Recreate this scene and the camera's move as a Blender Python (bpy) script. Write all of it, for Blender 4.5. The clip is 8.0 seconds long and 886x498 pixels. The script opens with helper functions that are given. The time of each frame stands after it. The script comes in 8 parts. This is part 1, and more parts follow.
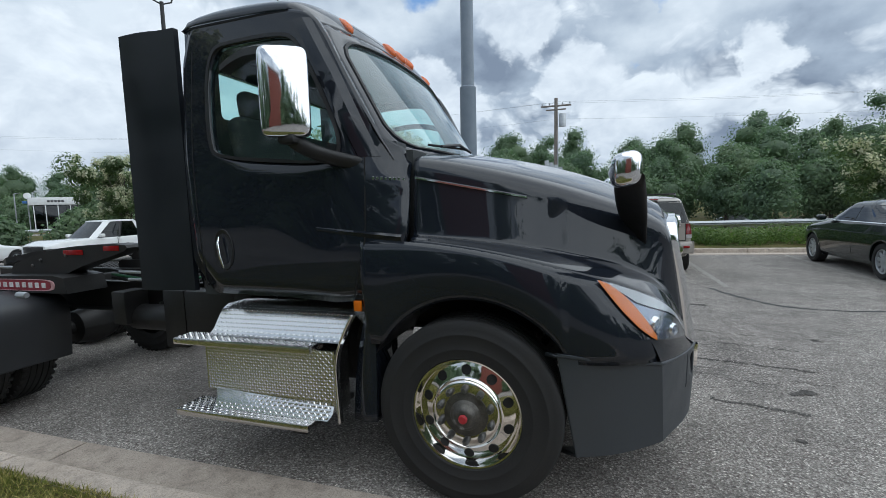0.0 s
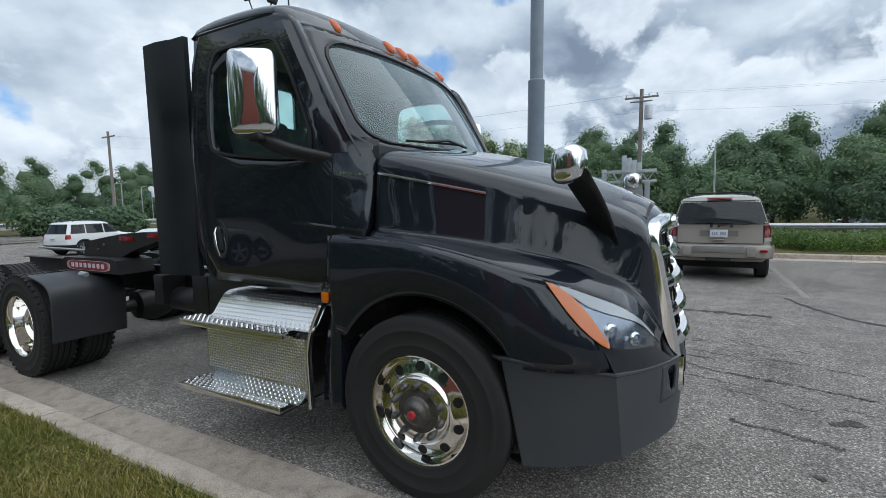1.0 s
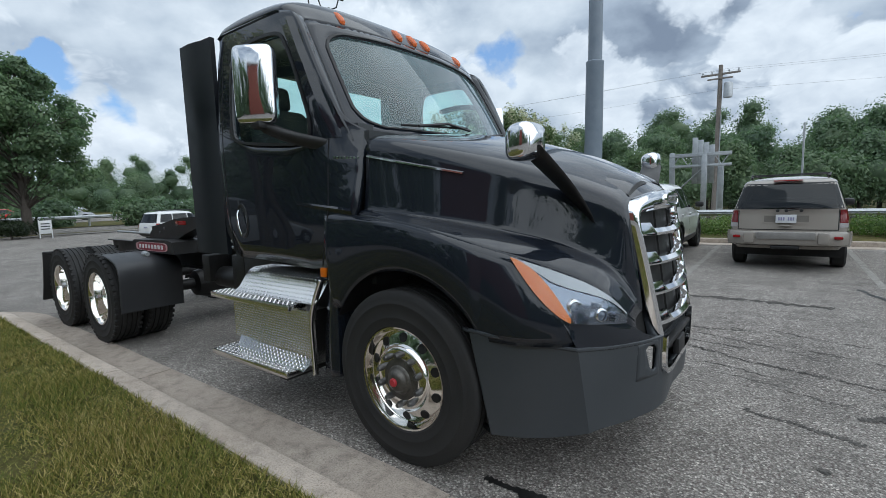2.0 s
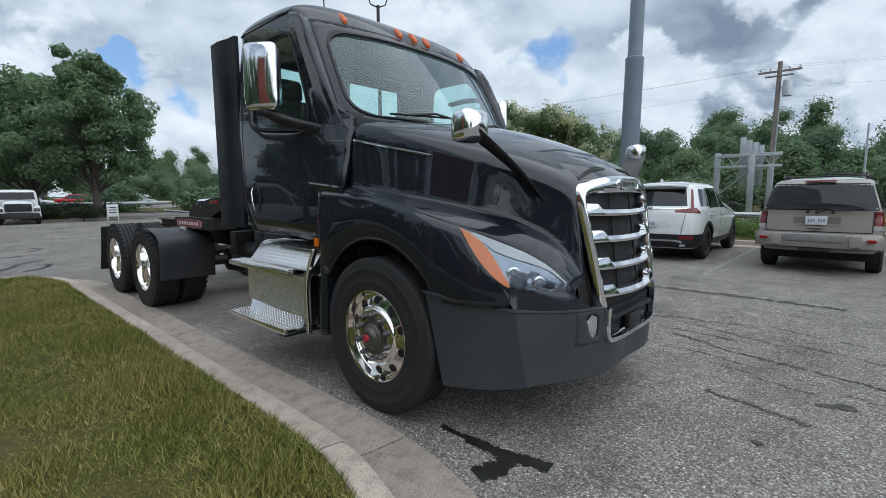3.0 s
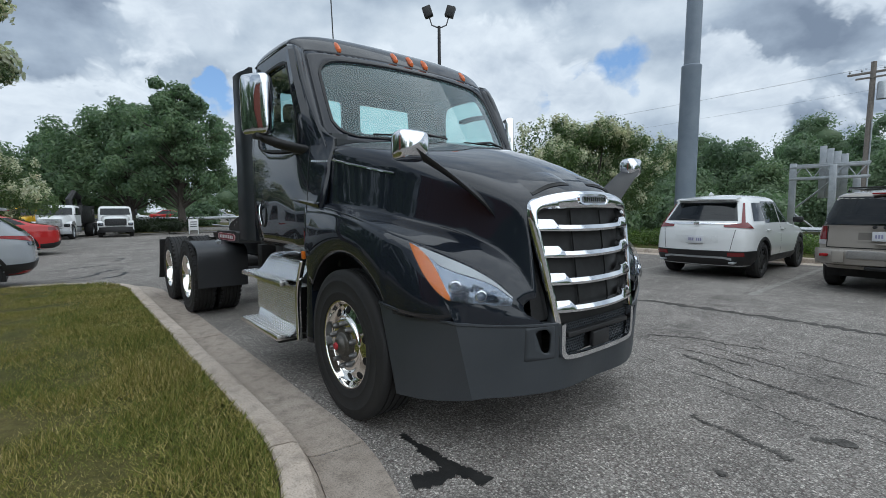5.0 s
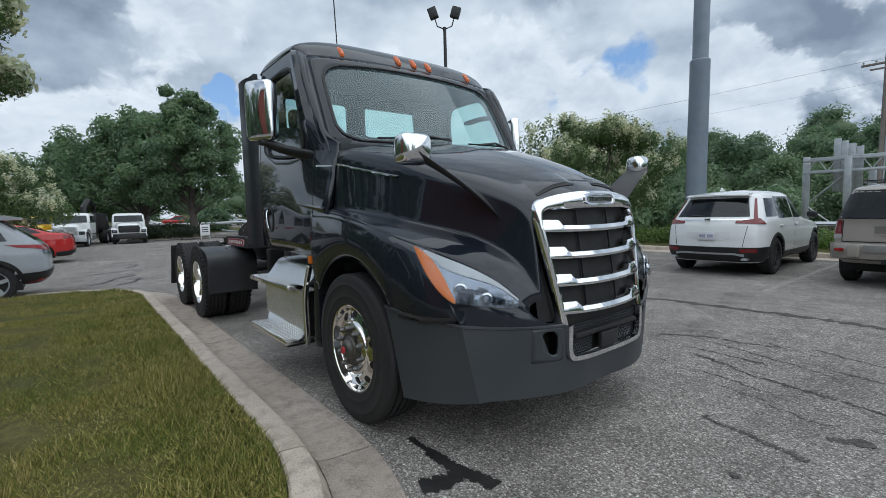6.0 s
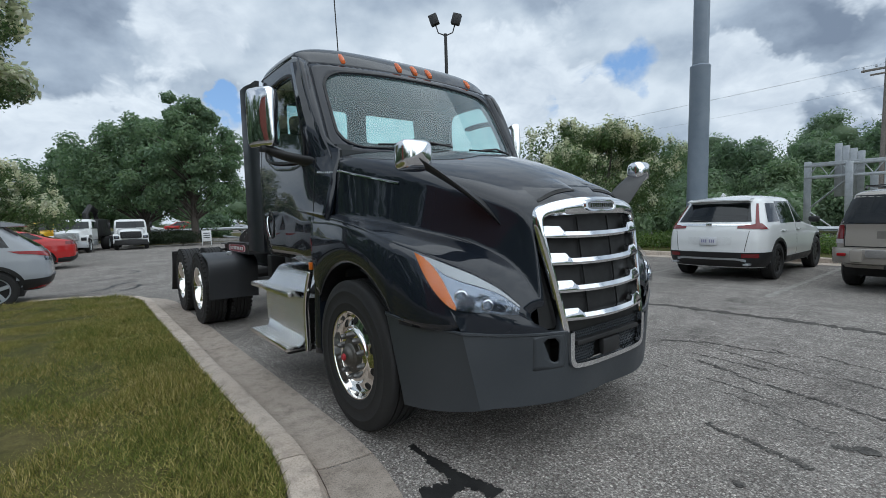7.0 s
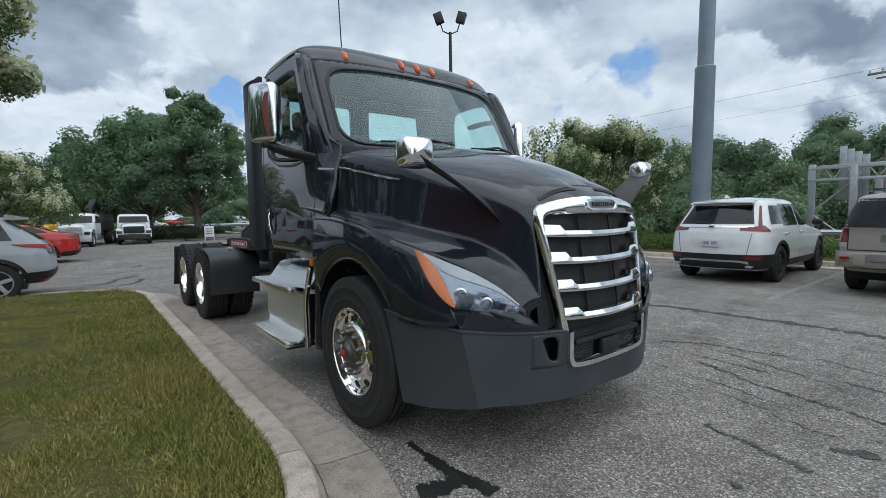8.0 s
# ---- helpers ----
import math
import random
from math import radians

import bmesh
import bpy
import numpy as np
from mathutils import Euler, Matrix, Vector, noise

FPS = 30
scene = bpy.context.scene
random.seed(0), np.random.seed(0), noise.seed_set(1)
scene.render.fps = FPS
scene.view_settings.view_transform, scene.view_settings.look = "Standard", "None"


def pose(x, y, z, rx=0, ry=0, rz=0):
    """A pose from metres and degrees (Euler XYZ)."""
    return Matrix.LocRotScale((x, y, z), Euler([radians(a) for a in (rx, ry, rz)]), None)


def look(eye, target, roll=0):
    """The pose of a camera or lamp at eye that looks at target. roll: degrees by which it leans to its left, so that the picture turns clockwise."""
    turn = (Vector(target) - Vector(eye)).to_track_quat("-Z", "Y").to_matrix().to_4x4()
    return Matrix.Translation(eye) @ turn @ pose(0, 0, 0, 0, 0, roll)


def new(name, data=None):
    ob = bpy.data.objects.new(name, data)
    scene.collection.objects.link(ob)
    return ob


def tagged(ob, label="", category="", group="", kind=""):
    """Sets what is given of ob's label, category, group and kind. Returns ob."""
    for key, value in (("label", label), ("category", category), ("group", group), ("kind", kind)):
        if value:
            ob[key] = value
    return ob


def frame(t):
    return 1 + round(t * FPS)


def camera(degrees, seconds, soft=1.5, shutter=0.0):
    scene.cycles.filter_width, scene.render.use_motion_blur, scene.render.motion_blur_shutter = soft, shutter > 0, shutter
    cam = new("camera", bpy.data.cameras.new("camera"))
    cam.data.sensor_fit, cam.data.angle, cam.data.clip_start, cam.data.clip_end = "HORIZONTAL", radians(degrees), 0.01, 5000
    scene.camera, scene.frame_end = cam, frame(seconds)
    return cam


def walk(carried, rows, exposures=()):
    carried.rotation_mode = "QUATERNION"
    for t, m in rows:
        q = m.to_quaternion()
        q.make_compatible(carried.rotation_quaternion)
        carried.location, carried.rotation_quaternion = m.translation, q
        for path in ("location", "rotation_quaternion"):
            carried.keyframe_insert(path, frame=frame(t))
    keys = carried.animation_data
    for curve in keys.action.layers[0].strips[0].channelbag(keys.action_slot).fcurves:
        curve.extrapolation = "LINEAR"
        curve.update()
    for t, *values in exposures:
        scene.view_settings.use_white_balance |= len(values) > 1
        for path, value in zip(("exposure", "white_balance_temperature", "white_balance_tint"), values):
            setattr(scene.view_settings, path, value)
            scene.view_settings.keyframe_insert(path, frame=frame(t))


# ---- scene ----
cam = camera(88.0, 8.0, 0.7)
PATH = [
    (0, (-0.061, 0.26, 1.604), (-0.697, 2.148, 1.425), -2.1),
    (0.5, (0.309, 0.366, 1.607), (-0.476, 2.196, 1.424), -1.7),
    (1, (0.53, 0.531, 1.584), (-0.425, 2.279, 1.398), -1.3),
    (1.5, (0.753, 0.68, 1.576), (-0.346, 2.339, 1.374), -1.6),
    (2, (0.983, 0.678, 1.519), (-0.212, 2.266, 1.295), -1.9),
    (2.2, (1.091, 0.64, 1.455), (-0.136, 2.203, 1.223), -1.7),
    (3.3, (1.679, 0.733, 1.402), (0.297, 2.161, 1.18), -0.3),
    (3.5, (1.758, 0.757, 1.4), (0.345, 2.156, 1.187), -0.5),
    (4, (1.908, 0.823, 1.408), (0.443, 2.169, 1.209), -0.1),
    (4.5, (2.023, 1.019, 1.405), (0.511, 2.316, 1.228), 0.2),
    (6, (2.061, 1.113, 1.418), (0.501, 2.353, 1.254), -1.6),
    (6.5, (2.054, 1.114, 1.421), (0.49, 2.352, 1.272), -1.8),
    (7, (2.057, 1.12, 1.424), (0.492, 2.358, 1.283), -1.7),
    (7.5, (2.062, 1.125, 1.422), (0.494, 2.359, 1.278), -1.4),
    (8, (2.063, 1.129, 1.416), (0.492, 2.36, 1.27), -1.0),
]
walk(cam, [(t, look(eye, target, roll)) for t, eye, target, roll in PATH], [(0.0, 0.10, 5900, 5.0), (2.2, 0.10, 5900, 5.0), (3.5, 0.05, 5900, 5.0), (6.0, 0.0, 5900, 5.0), (8.0, 0.0, 5900, 5.0)])

# ---- world, sun and exposure ----
world = bpy.data.worlds.new("sky")
scene.world = world
world.use_nodes = True
wt = world.node_tree
wt.nodes.clear()


def wnode(kind, **props):
    n = wt.nodes.new(kind)
    for k, v in props.items():
        n.inputs[k].default_value = v
    return n


SUN_ELEV, SUN_AZ = 56.0, 95.0
w_out = wnode("ShaderNodeOutputWorld")
w_bg = wnode("ShaderNodeBackground", Strength=0.112)
w_sky = wnode("ShaderNodeTexSky")
w_sky.sky_type = "NISHITA"
w_sky.sun_disc = False
w_sky.sun_elevation, w_sky.sun_rotation = radians(SUN_ELEV), radians(SUN_AZ)
w_tc = wnode("ShaderNodeTexCoord")
w_sep = wnode("ShaderNodeSeparateXYZ")
wt.links.new(w_tc.outputs["Generated"], w_sep.inputs[0])


def wmath(op, a, b=None, c=None, clamp=False):
    n = wnode("ShaderNodeMath")
    n.operation, n.use_clamp = op, clamp
    for k, v in enumerate((a, b, c)):
        if v is None:
            continue
        if isinstance(v, (int, float)):
            n.inputs[k].default_value = v
        else:
            wt.links.new(v, n.inputs[k])
    return n.outputs[0]


# cumulus: billowing noise over the dome, squashed a little towards the horizon
w_com = wnode("ShaderNodeMapping")
w_com.inputs["Scale"].default_value = (1.0, 1.0, 1.55)
wt.links.new(w_tc.outputs["Generated"], w_com.inputs[0])


def wnoise(scale, detail, rough, shift=0.0, dist=0.0, rise=0.0):
    mp = wnode("ShaderNodeMapping")
    mp.inputs["Location"].default_value = (shift, shift * 0.7, shift * 0.3 + rise)
    wt.links.new(w_com.outputs[0], mp.inputs[0])
    n = wnode("ShaderNodeTexNoise", Scale=scale, Detail=detail, Roughness=rough, Distortion=dist)
    wt.links.new(mp.outputs[0], n.inputs["Vector"])
    return n.outputs["Fac"]


def wramp(fac, stops):
    n = wnode("ShaderNodeValToRGB")
    e = n.color_ramp.elements
    while len(e) < len(stops):
        e.new(0.5)
    for el, (p, c) in zip(e, stops):
        el.position, el.color = p, (*c, 1)
    wt.links.new(fac, n.inputs[0])
    return n.outputs["Color"]


def wmix(fac, a, b):
    n = wnode("ShaderNodeMix")
    n.data_type = "RGBA"
    for sock, v in ((n.inputs[0], fac), (n.inputs[6], a), (n.inputs[7], b)):
        if isinstance(v, (int, float)):
            sock.default_value = v
        elif isinstance(v, tuple):
            sock.default_value = (*v, 1)
        else:
            wt.links.new(v, sock)
    return n.outputs[2]


def wcells(scale, shift, rise):
    mp = wnode("ShaderNodeMapping")
    mp.inputs["Location"].default_value = (shift, shift * 0.7, shift * 0.3 + rise)
    wt.links.new(w_com.outputs[0], mp.inputs[0])
    wob = wnode("ShaderNodeTexNoise", Scale=scale * 1.6, Detail=3.0, Roughness=0.5)
    wt.links.new(mp.outputs[0], wob.inputs["Vector"])
    ad = wnode("ShaderNodeMix")
    ad.data_type, ad.blend_type = "RGBA", "LINEAR_LIGHT"
    ad.inputs[0].default_value = 0.10
    wt.links.new(mp.outputs[0], ad.inputs[6])
    wt.links.new(wob.outputs["Color"], ad.inputs[7])
    n = wnode("ShaderNodeTexVoronoi", Scale=scale, Detail=4.0, Roughness=0.55, Lacunarity=2.2)
    n.normalize = True
    wt.links.new(ad.outputs[2], n.inputs["Vector"])
    return wmath("SUBTRACT", 1.0, n.outputs["Distance"])


def heap(rise):
    """Heaped cloud: broad masses with cauliflower edges."""
    return wmath("ADD", wmath("MULTIPLY", wnoise(1.9, 5, 0.5, 3.4, 0.1, rise), 0.62), wmath("MULTIPLY", wcells(4.6, 1.7, rise), 0.38))


# where the day's clouds part, where their bases hang dark and where their heads shine: (bearing, height, spread) in degrees
w_wob = wnode("ShaderNodeTexNoise", Scale=7.0, Detail=5.0, Roughness=0.6)
wt.links.new(w_tc.outputs["Generated"], w_wob.inputs["Vector"])
w_ragged = wnode("ShaderNodeMix")
w_ragged.data_type, w_ragged.blend_type = "RGBA", "LINEAR_LIGHT"
w_ragged.inputs[0].default_value = 0.075
wt.links.new(w_tc.outputs["Generated"], w_ragged.inputs[6])
wt.links.new(w_wob.outputs["Color"], w_ragged.inputs[7])


def masses(spots):
    total = 0.0
    for bearing, height, spread in spots:
        b_, h_ = radians(bearing), radians(height)
        dot = wnode("ShaderNodeVectorMath")
        dot.operation = "DISTANCE"
        wt.links.new(w_ragged.outputs[2], dot.inputs[0])
        dot.inputs[1].default_value = (math.sin(b_) * math.cos(h_), math.cos(b_) * math.cos(h_), math.sin(h_))
        fall = wmath("SUBTRACT", 1.0, wmath("DIVIDE", dot.outputs["Value"], radians(spread)), None, True)
        total = wmath("ADD", total, wmath("MULTIPLY", fall, wmath("MULTIPLY_ADD", fall, -0.5, 1.5)))
    return wmath("MINIMUM", total, 1.0)


gaps = masses([(-29, 16.3, 4.5), (-35.7, 13.2, 4.5), (-26.5, 12.2, 3.2), (-76.6, 13.7, 2.4), (-71.7, 7.5, 4.5), (-76, 12.5, 3), (3.5, 14.8, 2.6), (-53.6, 11.6, 3.2), (-20, 24, 3.6), (7, 21, 2.6)])
bases = masses([(-35, 22.5, 12), (-11.8, 14.5, 11), (-89, 14, 14), (-97, 19, 12), (-25.5, 9.6, 4), (16, 10.5, 11), (27, 13, 16), (-60, 25, 10), (40, 20, 20), (70, 30, 25), (-130, 22, 24), (-170, 28, 26), (150, 24, 26)])
heads = masses([(-33.2, 10.8, 4.5), (-93, 6.0, 8), (-79, 20, 7), (16.5, 14.5, 3.5), (-59.6, 15.2, 7), (-9.8, 21, 6), (-58, 5.0, 7), (-17, 10, 5), (-48, 17, 7), (5, 7, 7), (-2, 14, 5), (-20, 14.5, 4)])
# a soft grey layer with openings, and heaped white heads before it
soft0, soft1 = wnoise(2.3, 4, 0.5, 3.4), wnoise(2.3, 4, 0.5, 3.4, 0.0, 0.09)
fine0, fine1 = wnoise(7.5, 5, 0.55, 5.3), wnoise(7.5, 5, 0.55, 5.3, 0.0, 0.03)
cover = wramp(wmath("SUBTRACT", wmath("MULTIPLY_ADD", fine0, 0.35, soft0), wmath("MULTIPLY", gaps, 0.42)), [(0.38, (0, 0, 0)), (0.52, (1, 1, 1))])
lit = wmath("MULTIPLY_ADD", wmath("SUBTRACT", soft0, soft1), 1.7, wmath("MULTIPLY_ADD", wnoise(1.7, 4, 0.5, 9.1), -0.55, 0.86))
lit = wmath("MULTIPLY_ADD", wmath("SUBTRACT", fine0, fine1), 0.55, lit)
lit = wmath("ADD", wmath("MULTIPLY_ADD", bases, -0.19, lit), wmath("MULTIPLY", heads, 0.10), None, True)
layer = wramp(lit, [(0.20, (2.0, 2.35, 3.0)), (0.42, (3.6, 4.05, 4.75)), (0.60, (5.0, 5.4, 5.95)), (0.84, (6.7, 6.95, 7.3))])
h0, h1 = heap(0.0), heap(0.045)
puff = wramp(wmath("MULTIPLY_ADD", heads, 0.17, h0), [(0.585, (0, 0, 0)), (0.63, (1, 1, 1))])
puff_lit = wmath("MULTIPLY_ADD", wmath("SUBTRACT", h0, h1), 2.2, 0.56, True)
puff_tone = wramp(puff_lit, [(0.25, (3.7, 4.1, 4.7)), (0.5, (5.7, 6.0, 6.5)), (0.72, (7.6, 7.75, 8.0))])
blue = wmix(0.35, w_sky.outputs[0], (3.0, 5.0, 9.0))
wt.links.new(wmix(puff, wmix(cover, blue, layer), puff_tone), w_bg.inputs["Color"])
wt.links.new(w_bg.outputs[0], w_out.inputs["Surface"])

sun_data = bpy.data.lights.new("sun", "SUN")
sun_data.energy, sun_data.angle, sun_data.color = 1.9, radians(110), (1.0, 0.965, 0.915)
sun_ob = new("sun", sun_data)
# the sky's rotation turns clockwise from +y
sun_dir = Vector((math.sin(radians(SUN_AZ)) * math.cos(radians(SUN_ELEV)), math.cos(radians(SUN_AZ)) * math.cos(radians(SUN_ELEV)), math.sin(radians(SUN_ELEV))))
sun_ob.matrix_world = look(sun_dir * 50, (0, 0, 0))
scene.view_settings.exposure = 0.0

# ---- materials ----


def mat_base(name, colour, rough=0.5, metal=0.0, coat=0.0, spec=0.5):
    m = bpy.data.materials.new(name)
    m.use_nodes = True
    b = m.node_tree.nodes["Principled BSDF"]
    b.inputs["Base Color"].default_value = (*colour, 1)
    b.inputs["Roughness"].default_value = rough
    b.inputs["Metallic"].default_value = metal
    b.inputs["Coat Weight"].default_value = coat
    b.inputs["Coat Roughness"].default_value = 0.03
    b.inputs["Specular IOR Level"].default_value = spec
    return m, m.node_tree, b


def nd(tree, kind, **vals):
    n = tree.nodes.new(kind)
    for k, v in vals.items():
        n.inputs[k].default_value = v
    return n


def noisy(tree, scale, detail=6, rough=0.6, coords="Object", dist=0.0):
    tc = nd(tree, "ShaderNodeTexCoord")
    n = nd(tree, "ShaderNodeTexNoise", Scale=scale, Detail=detail, Roughness=rough, Distortion=dist)
    tree.links.new(tc.outputs[coords], n.inputs["Vector"])
    return n


def ramp(tree, fac, stops):
    n = nd(tree, "ShaderNodeValToRGB")
    e = n.color_ramp.elements
    while len(e) < len(stops):
        e.new(0.5)
    for el, (p, c) in zip(e, stops):
        el.position = p
        el.color = (*c, 1) if isinstance(c, tuple) else (c, c, c, 1)
    tree.links.new(fac, n.inputs[0])
    return n.outputs["Color"]


def mixc(tree, fac, a, b, mode="MIX"):
    n = tree.nodes.new("ShaderNodeMix")
    n.data_type, n.blend_type = "RGBA", mode
    for sock, v in ((n.inputs[0], fac), (n.inputs[6], a), (n.inputs[7], b)):
        if isinstance(v, (int, float)):
            sock.default_value = v
        elif isinstance(v, tuple):
            sock.default_value = (*v, 1)
        else:
            tree.links.new(v, sock)
    return n.outputs[2]


def bump(tree, bsdf, height, strength=0.3, distance=0.01):
    n = nd(tree, "ShaderNodeBump", Strength=strength, Distance=distance)
    tree.links.new(height, n.inputs["Height"])
    tree.links.new(n.outputs[0], bsdf.inputs["Normal"])


def surface(name, c1, c2, scale=8.0, rough=0.6, fine=120.0, fine_amount=0.35, bumps=0.2, dist=0.004, metal=0.0, coat=0.0, rvar=0.12, spec=0.5):
    """A two-scale material: broad stains from c1 to c2, and a fine grain."""
    m, t, b = mat_base(name, c1, rough, metal, coat, spec)
    broad = noisy(t, scale, 5, 0.6)
    grain = noisy(t, fine, 4, 0.7)
    col = ramp(t, broad.outputs["Fac"], [(0.32, c1), (0.68, c2)])
    g = ramp(t, grain.outputs["Fac"], [(0.3, 1 - fine_amount), (0.7, 1 + fine_amount * 0.5)])
    t.links.new(mixc(t, 1.0, col, g, "MULTIPLY"), b.inputs["Base Color"])
    r = ramp(t, broad.outputs["Fac"], [(0.3, max(0.02, rough - rvar)), (0.7, min(1, rough + rvar))])
    t.links.new(r, b.inputs["Roughness"])
    if bumps:
        bump(t, b, grain.outputs["Fac"], bumps, dist)
    return m


def glossy_paint(name, colour, rough=0.06, dust=0.06):
    m, t, b = mat_base(name, colour, max(rough, 0.25), 0.0, 1.0, 0.05)
    b.inputs["Coat IOR"].default_value = 1.5
    d = noisy(t, 2.3, 6, 0.65)
    fine = noisy(t, 260, 2, 0.5)
    t.links.new(ramp(t, d.outputs["Fac"], [(0.35, rough * 0.5), (0.75, rough * 0.5 + dust * 0.5)]), b.inputs["Coat Roughness"])
    t.links.new(mixc(t, ramp(t, fine.outputs["Fac"], [(0.55, 0.0), (0.75, 0.12)]), colour, tuple(min(1, c * 1.6 + 0.004) for c in colour)), b.inputs["Base Color"])
    return m


def chrome_mat(name, colour=(0.82, 0.83, 0.85), rough=0.05, wave=0.0):
    m, t, b = mat_base(name, colour, rough, 1.0)
    d = noisy(t, 6, 4, 0.6)
    t.links.new(ramp(t, d.outputs["Fac"], [(0.3, rough), (0.8, rough + 0.07)]), b.inputs["Roughness"])
    if wave:
        bump(t, b, d.outputs["Fac"], wave, 0.02)
    return m


def glass_mat(name, tint=(0.75, 0.86, 0.85), gloss=1.0, sky_sheen=0.0):
    m = bpy.data.materials.new(name)
    m.use_nodes = True
    t = m.node_tree
    t.nodes.clear()
    out = nd(t, "ShaderNodeOutputMaterial")
    tr = nd(t, "ShaderNodeBsdfTransparent", Color=(*tint, 1))
    gl = nd(t, "ShaderNodeBsdfGlossy", Color=(0.95, 0.97, 1.0, 1), Roughness=0.02)
    fr = nd(t, "ShaderNodeLayerWeight", Blend=0.5)
    pw = nd(t, "ShaderNodeMath")
    pw.operation, pw.inputs[1].default_value = "POWER", 4.0
    t.links.new(fr.outputs["Facing"], pw.inputs[0])
    k = nd(t, "ShaderNodeMath")
    k.operation, k.inputs[1].default_value, k.inputs[2].default_value, k.use_clamp = "MULTIPLY_ADD", 0.9 * min(gloss, 1.1), 0.045 * gloss, True
    t.links.new(pw.outputs[0], k.inputs[0])
    mx = nd(t, "ShaderNodeMixShader")
    t.links.new(k.outputs[0], mx.inputs[0])
    t.links.new(tr.outputs[0], mx.inputs[1])
    t.links.new(gl.outputs[0], mx.inputs[2])
    last = mx
    if sky_sheen:
        # teal diffuse layer: pale sky reflection mixed into the glass as colour
        df = nd(t, "ShaderNodeBsdfDiffuse", Color=(0.44, 0.66, 0.68, 1))
        dn = noisy(t, 3, 5, 0.6)
        sheen = ramp(t, dn.outputs["Fac"], [(0.3, sky_sheen * 0.4), (0.75, sky_sheen)])
        m2 = nd(t, "ShaderNodeMixShader")
        t.links.new(sheen, m2.inputs[0])
        t.links.new(mx.outputs[0], m2.inputs[1])
        t.links.new(df.outputs[0], m2.inputs[2])
        last = m2
    t.links.new(last.outputs[0], out.inputs["Surface"])
    return m


def plain(name, colour, rough=0.5, metal=0.0):
    return surface(name, colour, tuple(c * 0.85 for c in colour), 5, rough, 90, 0.1, 0.05, 0.002, metal)


M_BLACK = glossy_paint("black_paint", (0.0115, 0.0145, 0.0210), 0.03, 0.04)
M_SEAM = plain("seam_black", (0.006, 0.006, 0.006), 0.6)
M_FIN = surface("fairing_black", (0.006, 0.008, 0.012), (0.010, 0.013, 0.018), 3, 0.42, 60, 0.1, 0.03, 0.002)
M_CHROME = chrome_mat("chrome")
M_PLATE = chrome_mat("bright_aluminium", (0.80, 0.80, 0.79), 0.16, 0.15)
M_WHEEL = chrome_mat("polished_aluminium", (0.85, 0.83, 0.80), 0.045)
M_RUBBER = surface("tyre_rubber", (0.012, 0.012, 0.013), (0.024, 0.023, 0.022), 6, 0.78, 150, 0.25, 0.25, 0.003)
M_BUMPER = surface("grey_plastic", (0.040, 0.046, 0.053), (0.052, 0.058, 0.066), 2.5, 0.46, 420, 0.25, 0.12, 0.0015)
M_PLASTIC = surface("black_plastic", (0.010, 0.010, 0.011), (0.017, 0.017, 0.018), 5, 0.5, 200, 0.2, 0.15, 0.002)
M_FRAME = surface("chassis_black", (0.008, 0.008, 0.009), (0.020, 0.019, 0.018), 4, 0.5, 80, 0.3, 0.2, 0.003)
M_FLAP = surface("fender_grey", (0.030, 0.032, 0.036), (0.042, 0.044, 0.048), 3, 0.5, 200, 0.15, 0.1, 0.002)
M_AMBER = mat_base("amber_lens", (0.62, 0.145, 0.003), 0.3, 0.0, 0.1)[0]
M_MARKER = mat_base("amber_marker", (0.72, 0.15, 0.03), 0.3, 0.0, 0.4)[0]
M_RED = mat_base("red_lens", (0.26, 0.006, 0.008), 0.2, 0.0, 0.25, 0.3)[0]
M_DKRED = mat_base("dark_red_lens", (0.15, 0.006, 0.009), 0.15, 0.0, 0.4)[0]
M_CAPRED = plain("red_cap", (0.45, 0.03, 0.04), 0.5)
M_LAMP = chrome_mat("lamp_reflector", (0.20, 0.225, 0.27), 0.16, 1.0)
M_LENS = glass_mat("clear_lens", (0.95, 0.97, 0.99), 0.9)
M_GLASS = glass_mat("windscreen_glass", (0.66, 0.84, 0.82), 1.4, 0.16)
M_SIDEGLASS = glass_mat("side_glass", (0.70, 0.88, 0.86), 1.0, 0.01)
M_CARGLASS = glass_mat("car_glass", (0.06, 0.07, 0.08), 0.9, 0.004)
M_BULB = mat_base("bulb_glass", (0.10, 0.13, 0.18), 0.05, 0.0, 1.0)[0]
M_MIRROR = chrome_mat("mirror_glass", (0.9, 0.9, 0.9), 0.01)
M_SEAT = surface("seat_cloth", (0.012, 0.013, 0.014), (0.022, 0.023, 0.024), 12, 0.85, 300, 0.3, 0.3, 0.003)
M_INTER = surface("cab_lining", (0.030, 0.034, 0.037), (0.042, 0.046, 0.049), 5, 0.75, 200, 0.06, 0.0)
M_WHITE = plain("white_paint", (0.75, 0.76, 0.76), 0.35)
M_STEEL = surface("painted_steel", (0.17, 0.21, 0.26), (0.22, 0.26, 0.31), 2, 0.45, 60, 0.12, 0.05, 0.002)
M_GALV = surface("galvanised_steel", (0.38, 0.40, 0.42), (0.50, 0.52, 0.54), 6, 0.42, 60, 0.15, 0.05, 0.002, 0.6)
M_HUB = surface("cast_hub", (0.075, 0.070, 0.064), (0.15, 0.14, 0.125), 22, 0.42, 120, 0.25, 0.2, 0.002, 0.6)
M_HOSE = plain("green_hose", (0.03, 0.16, 0.07), 0.45)
M_NUT = surface("nut_steel", (0.13, 0.13, 0.13), (0.22, 0.215, 0.21), 20, 0.38, 200, 0.2, 0.1, 0.001, 0.8)

# ---- building helpers ----


